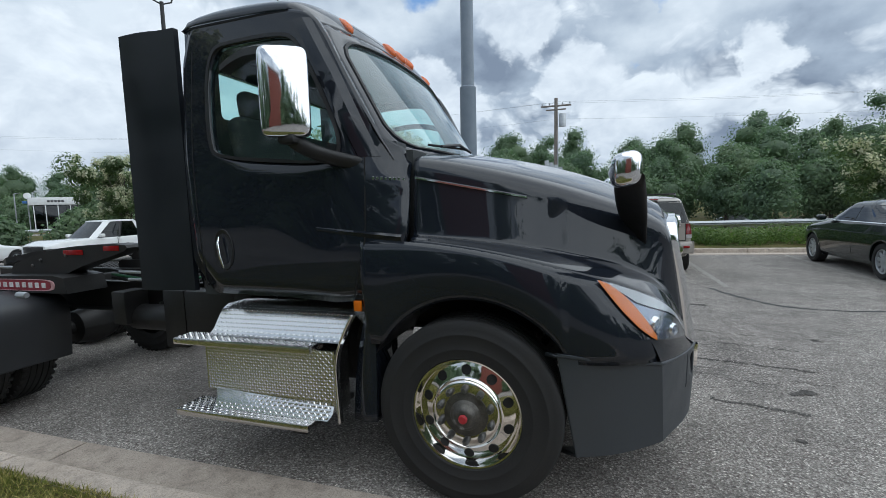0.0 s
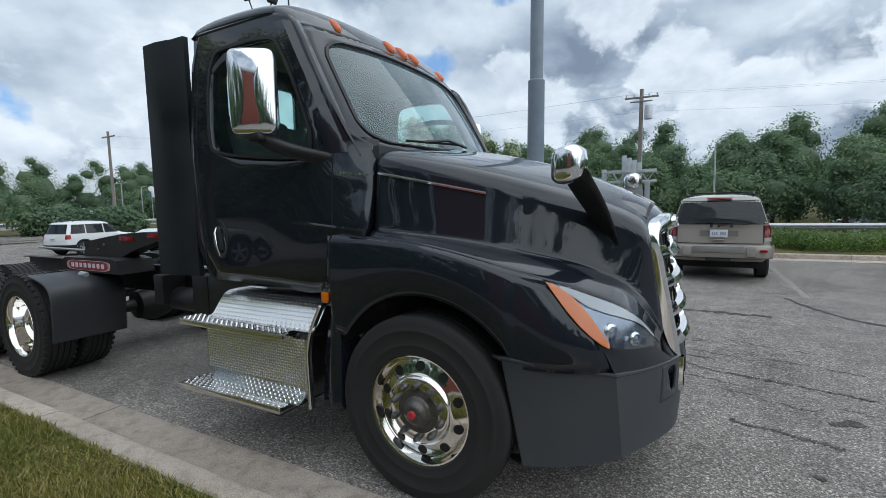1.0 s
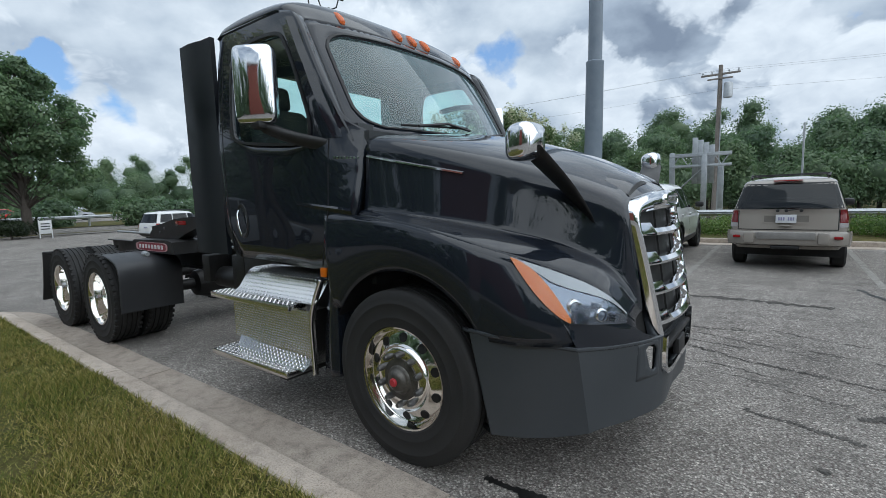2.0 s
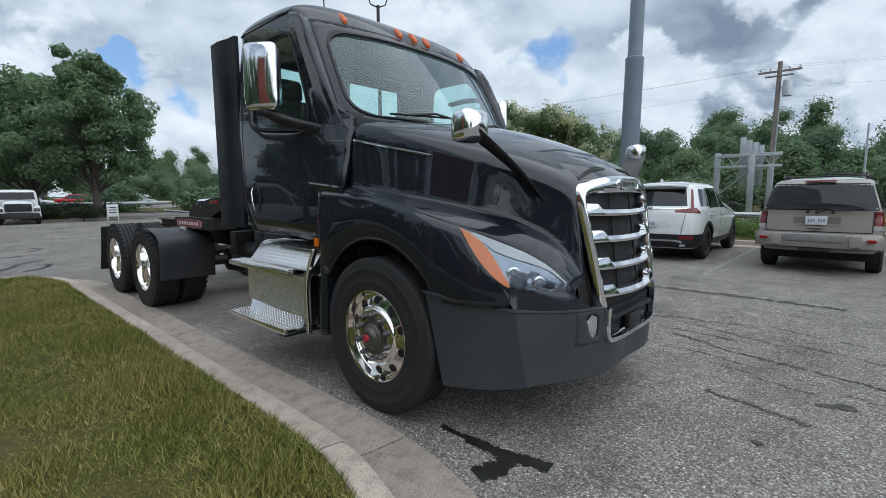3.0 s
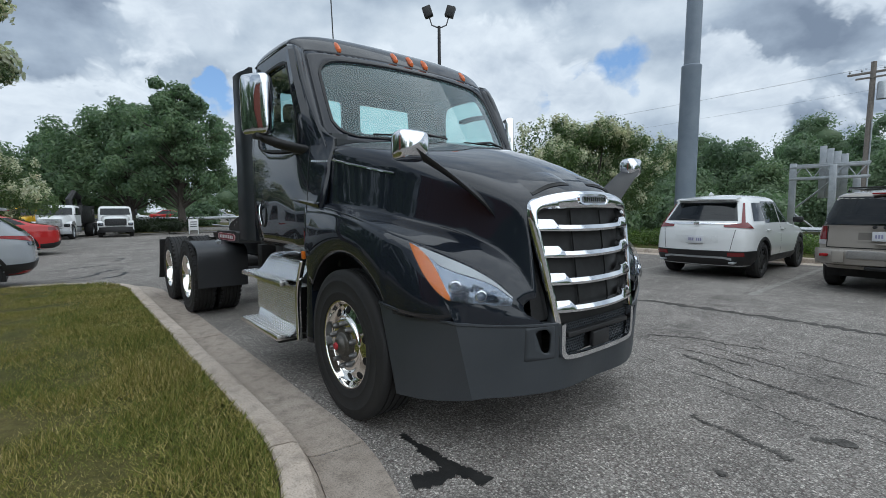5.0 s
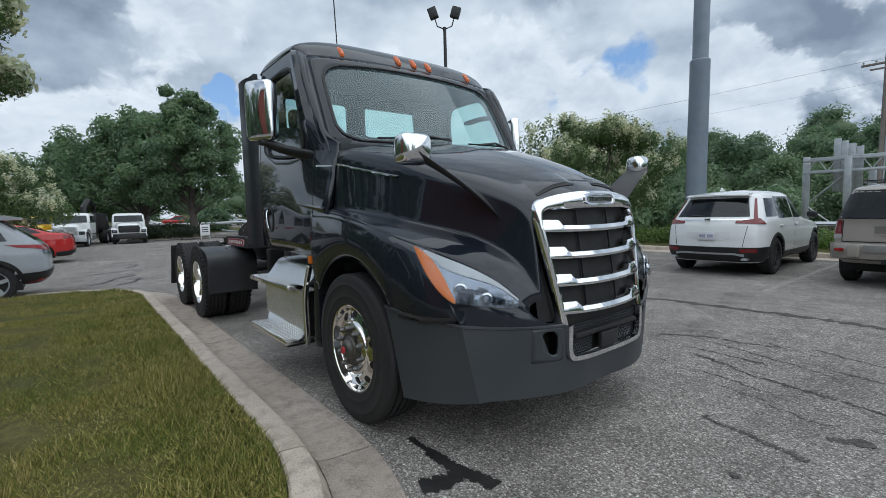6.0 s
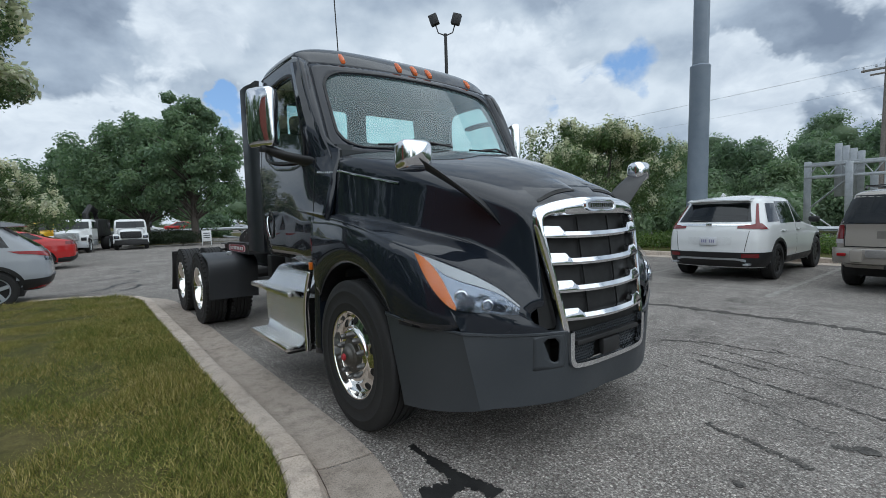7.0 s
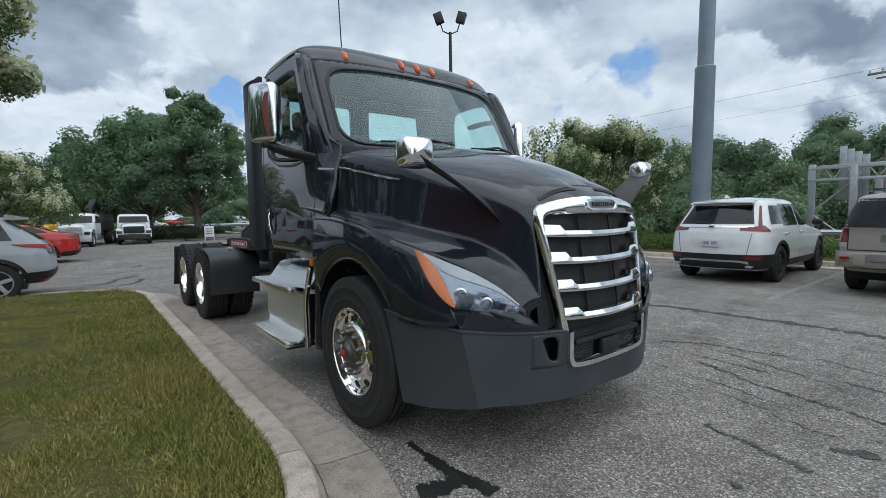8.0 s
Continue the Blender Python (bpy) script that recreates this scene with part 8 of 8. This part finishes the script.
link_mesh("rear_wiper", *tube([(-2.38, 0.0, 1.13), (-2.37, -0.25, 1.165), (-2.36, -0.5, 1.16)], 0.012, 6), DK, suv)
cbox(suv, "tailgate_handle", P_TAN, -2.41, -2.34, -0.10, 0.10, 0.835, 0.865, 0.012)
plate(suv, -2.372, 0.975)

# dark saloon
sh3 = Shell([(0.22, -2.25), (0.32, -2.40), (0.56, -2.45), (0.85, -2.42), (0.98, -2.36), (1.03, -2.2), (1.07, -1.70), (1.34, -1.0), (1.42, -0.75), (1.455, -0.4), (1.47, 0.0)], front_k(4.9, 0.22, 0.92, 1.0, 1.47, 1.35, 0.45), width_k(1.85, 0.22, 1.0, 1.47, 0.76))
sed = body_car("saloon_car", pose(5.75, 12.05, 0, 0, 0, 90), "dark green saloon with alloy wheels parked nose-in", sh3, 1.47, 0.22, P_DARK, (1.45, -1.40), 0.335,
    ([((-1.42, -0.42), (-0.98, -0.36), 1.05, 1.36), ((-0.36, 0.98), (-0.31, 0.40), 1.03, 1.36)], (0.62, 0.52, 1.10, 1.36), (0.68, 0.56, 1.05, 1.37)), M_GALV, None, 9, "car", 1.85)
stick(sed, sh3, "chrome_strip", M_CHROME, lambda q, z: sh3.ax(-1.45, z), lambda q, z: sh3.ax(1.02, z), K(1.02), K(1.036), 0.010, "chrome window line")
stick(sed, sh3, "tail_light", M_DKRED, lambda q, z: sh3.ay(0.50, z), lambda q, z: sh3.ax(-2.05, z), K(0.82), K(0.96), 0.012)
for s in (1, -1):
    cbox(sed, "door_mirror", P_DARK, 0.72, 0.88, s * 0.90, s * 1.08, 1.02, 1.14, 0.04)
    stick(sed, sh3, "door_seam", M_SEAM, lambda q, z: sh3.ax(-0.34, z), lambda q, z: sh3.ax(-0.332, z), K(0.40), K(1.02), 0.002)
# silver crossover, tail towards the lane
sh4 = Shell(rear_k(4.3, 0.30, 1.02, 1.60, -2.0, -1.50), front_k(4.3, 0.30, 0.93, 1.02, 1.60, 1.1, 0.35), width_k(1.78, 0.30, 1.02, 1.60))
hrv = body_car("crossover_car", pose(-9.88, -1.45, 0, 0, 0, 272), "silver crossover with black cladding parked tail-out", sh4, 1.60, 0.30, P_SILVER, (1.30, -1.30), 0.345,
    ([((-1.55, -1.0), (-1.38, -0.95), 1.10, 1.44), ((-0.96, -0.15), (-0.9, -0.12), 1.07, 1.46), ((-0.1, 0.8), (-0.08, 0.38), 1.06, 1.46)], (0.62, 0.52, 1.10, 1.44), (0.66, 0.56, 1.06, 1.47)), M_GALV, DK, 5, "car", 1.78)
stick(hrv, sh4, "tail_light", M_RED, lambda q, z: sh4.ay(0.42, z), lambda q, z: sh4.ax(-1.52 - 0.16 * (1 - q), z), lambda u: 0.88 + 0.10 * u, lambda u: 1.00 + 0.035 * u, 0.014, "red and clear tail light")
stick(hrv, sh4, "clear_lamp", M_LAMP, lambda q, z: sh4.ay(0.48, z), lambda q, z: sh4.ay(0.74, z), K(0.84), K(0.905), 0.018)
stick(hrv, sh4, "rear_bumper", DK, K(0.0), lambda q, z: sh4.ax(-1.72, z), K(0.31), lambda u: 0.56 - 0.05 * u, 0.018, "black lower bumper")
stick(hrv, sh4, "bumper_reflector", M_RED, lambda q, z: sh4.ay(0.5, z), lambda q, z: sh4.ay(0.78, z), K(0.33), K(0.39), 0.028)
stick(hrv, sh4, "sill_cladding", DK, lambda q, z: sh4.ax(-0.88, z), lambda q, z: sh4.ax(0.90, z), K(0.31), K(0.46), 0.012)
link_mesh("spoiler", *capped([[(-1.78, y, 1.49 - 0.05 * y * y), (-1.77, y, 1.52 - 0.05 * y * y), (-1.45, y, 1.585 - 0.07 * y * y), (-1.45, y, 1.49 - 0.05 * y * y)] for y in np.linspace(-0.58, 0.58, 11)]), P_SILVER, hrv, "", 40)
# red saloon
sh5 = Shell([(0.24, -2.12), (0.34, -2.26), (0.56, -2.30), (0.85, -2.28), (0.97, -2.24), (1.03, -2.10), (1.07, -1.70), (1.30, -1.05), (1.38, -0.75), (1.41, -0.4), (1.425, 0.0)], front_k(4.6, 0.24, 0.90, 0.98, 1.425, 1.3, 0.4), width_k(1.8, 0.24, 1.0, 1.425, 0.74))
red = body_car("saloon_car", pose(-19.2, -1.25, 0, 0, 0, 272), "bright red saloon with dark lower bumper", sh5, 1.425, 0.24, P_RED, (1.38, -1.32), 0.33,
    ([((-1.40, -0.42), (-1.0, -0.36), 1.06, 1.31), ((-0.36, 0.9), (-0.31, 0.36), 1.03, 1.32)], (0.60, 0.50, 1.10, 1.31), (0.66, 0.54, 1.04, 1.33)), M_FRAME, None, 8, "car", 1.8)
stick(red, sh5, "tail_light", M_DKRED, lambda q, z: sh5.ay(0.35, z), lambda q, z: sh5.ax(-1.95, z), K(0.86), K(0.98), 0.012, "dark red tail light")
stick(red, sh5, "rear_bumper", DK, K(0.0), lambda q, z: sh5.ax(-1.72, z), K(0.25), lambda u: 0.52 - 0.12 * u, 0.016, "dark lower bumper")
# white boxy wagon in the lane behind
sh6 = Shell(rear_k(4.4, 0.33, 1.05, 1.72, -2.12, -1.95), front_k(4.4, 0.33, 0.98, 1.05, 1.72, 1.1, 0.42), width_k(1.8, 0.33, 1.05, 1.72, 0.80), 0.045)
esc = body_car("suv_car", pose(-21.2, 10.35, 0, 0, 0, 103) @ Matrix.Scale(0.77, 4), "white boxy SUV with red tail lights", sh6, 1.72, 0.33, P_WHITE, (1.32, -1.30), 0.36,
    ([((-1.9, -1.2), (-1.75, -1.15), 1.10, 1.55), ((-1.14, -0.25), (-1.1, -0.24), 1.09, 1.56), ((-0.19, 0.78), (-0.18, 0.40), 1.09, 1.56)], (0.72, 0.62, 1.10, 1.58), (0.70, 0.60, 1.09, 1.57)), M_GALV, DK, 6, "car", 1.8)
stick(esc, sh6, "tail_light", M_RED, lambda q, z: sh6.ay(0.72, z), lambda q, z: sh6.ax(-1.92, z), K(0.84), K(1.06), 0.014, "red and white tail light")
stick(esc, sh6, "rear_bumper", DK, K(0.0), lambda q, z: sh6.ax(-1.72, z), K(0.34), K(0.56), 0.016)
for s in (1, -1):
    link_mesh("roof_rail", *tube([(-1.6, s * 0.58, 1.70), (-1.5, s * 0.58, 1.76), (0.1, s * 0.58, 1.76), (0.2, s * 0.58, 1.70)], 0.018, 6), DK, esc, "", 60)
plate(esc, -2.21, 0.86)
# white pickup
pick = car("pickup_truck", pose(-17.9, 12.9, 0, 0, 0, 268) @ Matrix.Scale(0.88, 4), 5.6, 1.95, 1.85, P_WHITE, "white pickup truck with tinted windows", [(-2.8, 1.12), (-0.6, 1.14), (0.9, 1.12), (2.3, 1.08), (2.8, 0.92)], (1.25, 0.55, -0.75, -1.0), 1.13, (1.85, -1.75), 0.39, "pickup", 0.40, None, M_GALV)
cbox(pick, "front_grille", DK, 2.74, 2.82, -0.6, 0.6, 0.66, 0.90, 0.02)
cbox(pick, "front_bumper", M_CHROME, 2.72, 2.88, -0.92, 0.92, 0.42, 0.60, 0.04)
# cars on the road beyond the rail
for k, (x, y, pt, lb) in enumerate(((15.6, 62.0, P_SILVER, "small silver car on the far road"), (29.0, 62.0, P_WHITE, "small white car on the far road"))):
    car("saloon_car", pose(x, y, -1.6, 0, 0, 0 if k else 180), 4.6, 1.8, 1.45, pt, lb, [(-2.3, 0.95), (-2.2, 1.0), (0.9, 0.95), (2.0, 0.82), (2.3, 0.62)], (1.3, 0.4, -0.9, -1.7), 0.98, (1.38, -1.32), 0.33)

for x, y, pt, lb in ((-62, 7.0, P_WHITE, "white car on the distant slope"), (-66, 12.0, P_RED, "red car on the distant slope"), (-64, 17.0, P_SILVER, "silver car on the distant slope")):
    car("saloon_car", pose(x, y, 0.09 + 0.9 * (-x - 52) / 60, 0, 0, 80), 4.6, 1.8, 1.5, pt, lb, [(-2.3, 0.95), (-2.2, 1.0), (0.9, 0.95), (2.0, 0.82), (2.3, 0.62)], (1.3, 0.4, -0.9, -1.7), 0.98, (1.38, -1.32), 0.33)

# far white work trucks facing the lot
def work_truck(m, label, paint, bright=False):
    t = thing("work_truck", m, label, "truck")
    hoodr = []
    for x, w, z in ((-0.05, 0.90, 1.62), (0.4, 0.86, 1.60), (0.9, 0.78, 1.54), (1.15, 0.72, 1.47), (1.26, 0.68, 1.36)):
        hoodr.append([(x, -w, 0.78), (x, -w, z - 0.22), (x, -w * 0.88, z - 0.05), (x, -w * 0.6, z), (x, 0, z + 0.03), (x, w * 0.6, z), (x, w * 0.88, z - 0.05), (x, w, z - 0.22), (x, w, 0.78)])
    link_mesh("hood", *capped(hoodr), paint, t, "", 40)
    cabr = [[(x0, -w, z), (x1 - 0.1, -w, z), (x1, -w * 0.9, z), (x1 + 0.06, 0, z), (x1, w * 0.9, z), (x1 - 0.1, w, z), (x0, w, z)] for x0, x1, w, z in ((-1.5, 0.0, 1.06, 0.85), (-1.5, 0.0, 1.06, 1.60), (-1.5, -0.22, 1.0, 2.12), (-1.5, -0.27, 0.97, 2.19), (-1.46, -0.36, 0.90, 2.27), (-1.3, -0.6, 0.65, 2.31))]
    link_mesh("cab", *capped(cabr), paint, t, "", 40)
    wsr = [[(-0.20 * u + 0.03 - 0.06 * y * y, y * (1 - 0.055 * u), 1.64 + 0.48 * u) for y in (-0.93, -0.6, -0.3, 0, 0.3, 0.6, 0.93)] for u in (0.0, 0.35, 0.7, 1)]
    link_mesh("windscreen", *loft([[(x + 0.03, y, z) for x, y, z in r] for r in wsr]), M_CARGLASS, t, "dark windscreen", 40)
    for s in (1, -1):
        link_mesh("side_window", *loft([[(-1.1, s * 1.07, 1.62), (-0.25, s * 1.07, 1.62)], [(-1.1, s * 1.012, 2.10), (-0.42, s * 1.012, 2.10)]]), M_CARGLASS, t, "", 0)
        fen = [[(0.55 + 0.70 * math.cos(a), s * w, 0.62 + 0.60 * math.sin(a)) for a in np.linspace(-0.2, math.pi + 0.1, 18)] for w in (0.62, 1.06, 1.10)]
        link_mesh("fender", *loft(fen), paint, t, "", 40)
        cbox(t, "fender_front", paint, 1.0, 1.30, s * 0.60, s * 1.10, 0.72, 1.12, 0.10)
        cbox(t, "head_lamp", DK, 1.24, 1.33, s * 0.74, s * 1.06, 0.84, 1.06, 0.04, "black-bordered headlamp")
        link_mesh("lamp_lens", *rbox(1.325, 1.34, min(s * 0.80, s * 1.0), max(s * 0.80, s * 1.0), 0.89, 1.02, 0.006), M_LAMP, t)
        car_wheel(t, 0.55, s * 0.95, 0.5, 0.28, s, M_GALV)
        for x in (-4.2, -5.5):
            car_wheel(t, x, s * 0.95, 0.5, 0.5, s, M_GALV)
        mr = cbox(t, "mirror", DK, 0.0, 0.12, s * 1.25, s * 1.40, 1.62, 2.08, 0.03)
        link_mesh("mirror_arm", *tube([(0.05, s * 1.05, 1.65), (0.05, s * 1.32, 1.68)], 0.025, 6), DK, t)
        cbox(t, "step_tank", M_GALV, -1.5, -0.25, s * 0.75, s * 1.08, 0.42, 0.80, 0.08)
    surround = cbox(t, "front_grille", M_GALV if bright else DK, 1.25, 1.33, -0.66, 0.66, 0.86, 1.36, 0.08, "chrome grille" if bright else "black grille")
    for k in range(6):
        link_mesh("grille_slat", *rbox(1.325, 1.345, -0.58, 0.58, 0.925 + 0.07 * k, 0.95 + 0.07 * k, 0.006), M_CHROME if bright else M_FLAP, surround)
    link_mesh("front_bumper", *capped([[(1.15, y, 0.36), (1.44 - 0.16 * y**4, y, 0.38), (1.46 - 0.16 * y**4, y, 0.52), (1.42 - 0.16 * y**4, y, 0.74), (1.15, y, 0.76)] for y in np.linspace(-1.12, 1.12, 13)]), M_GALV if bright else DK, t, "bright steel front bumper" if bright else "dark front bumper", 40)
    cbox(t, "chassis", M_FRAME, -6.2, 0.9, -0.4, 0.4, 0.65, 1.0, 0.03)
    return t


work_truck(pose(-32.0, 3.62, 0, 0, 0, -4) @ Matrix.Scale(0.80, 4), "white conventional truck with black grille, parked facing the lot", P_WHITE)
wt2 = work_truck(pose(-31.0, 0.85, 0, 0, 0, -14) @ Matrix.Scale(0.82, 4), "white vocational truck with chrome grille and dark boom behind the cab", P_WHITE, True)
boom = [(-2.1, 0.3, 1.0), (-2.1, 0.3, 2.7), (-2.5, 0.5, 3.2), (-3.3, 0.6, 2.9), (-3.5, 0.6, 2.2)]
link_mesh("boom", *tube(boom, 0.22, 8), M_FRAME, wt2, "black equipment boom")
cbox(wt2, "equipment_body", M_FRAME, -5.8, -2.2, -1.0, 1.0, 1.0, 2.3, 0.1)
work_truck(pose(-35.0, -0.85, 0, 0, 0, -10) @ Matrix.Scale(0.80, 4), "yellow conventional truck behind parked cars", P_YELLOW)

# small notice on two posts by the left road
sg = thing("notice_board", pose(-31.6, 7.75, 0, 0, 0, 100) @ Matrix.Scale(0.72, 4), "small white notice board on posts", "sign")
cbox(sg, "board", M_WHITE, -0.42, 0.42, -0.03, 0.03, 0.35, 1.35, 0.01)
for s in (1, -1):
    cbox(sg, "post", M_WHITE, s * 0.36, s * 0.42, -0.04, 0.04, 0, 1.4, 0.01)
for z in (1.1, 0.9, 0.7):
    cbox(sg, "text_bar", M_FLAP, -0.28, 0.28, -0.036, -0.031, z - 0.04, z + 0.04, 0.001)
# far dealership building
db = thing("dealership_building", pose(-77.0, 47.5, 3.2, 0, 0, 58), "low white flat-roofed showroom on the far rise", "building")
cbox(db, "wall", M_CARGLASS, -2.6, 2.6, -2, 2, -3.2, 0.9, 0.05, "dark glazed front")
cbox(db, "fascia", M_WHITE, -3.0, 3.0, -2.3, 2.3, 0.9, 2.0, 0.05, "white fascia band")
for k in range(5):
    cbox(db, "fascia_bar", M_FLAP, -0.9 + 0.4 * k, -0.6 + 0.4 * k, -2.34, -2.29, 1.3, 1.6, 0.01)
for k, x in enumerate((-2.5, -1.2, 0.2, 1.6)):
    cbox(db, "column", M_WHITE, x, x + 0.12, -2.2, -2.05, -3.2, 0.9, 0.02)
for px, py, h in ((-79.0, 43.5, 5.8), (-78.0, 45.2, 6.0), (-80.0, 40.0, 6.2), (-74.0, 38.0, 6.0)):
    lp_ = thing("lot_lamp", pose(px, py, 0), "slim grey lot lamp on the far rise", "lamp")
    link_mesh("post", *tube([(0, 0, 0), (0, 0, h)], [0.10, 0.07], 8), M_GALV, lp_)
    link_mesh("lamp_arm", *tube([(0, 0, h), (0.5, 0.5, h + 0.15)], 0.05, 6), M_GALV, lp_)
rs_ = thing("round_sign", pose(-78.1, 44.6, 0, 0, 0, 60), "round white and blue sign on a pole", "sign")
link_mesh("post", *tube([(0, 0, 0), (0, 0, 5.2)], 0.09, 8), M_GALV, rs_)
link_mesh("disc", *moved(lathe([(0.001, -0.06), (0.42, -0.06), (0.45, 0), (0.42, 0.06), (0.001, 0.06)], 24, "y"), Matrix.Translation((0, 0, 5.5))), M_WHITE, rs_, "round white sign face", 30)
link_mesh("sign_panel", *rbox(-0.6, 0.6, -0.05, 0.05, 4.4, 4.75, 0.02), plain("sign_blue", (0.05, 0.16, 0.42), 0.4), rs_, "blue panel")

# unseen brick-red block behind the lawn, added to redden the mirrors
M_BRICK = surface("red_brick", (0.20, 0.060, 0.042), (0.27, 0.085, 0.06), 3, 0.85, 30, 0.4, 0.3, 0.01)
bb = thing("mirror_block", pose(3.2, -19.0, 0, 0, 0, 90), "unseen red brick block added for the mirrors' reflection", "building")
cbox(bb, "wall", M_BRICK, -4, 4, -2.8, 3.8, 0, 9.0, 0.05)
cbox(bb, "roof", M_WHITE, -4.3, 4.3, -3.1, 4.1, 9.0, 9.4, 0.05)
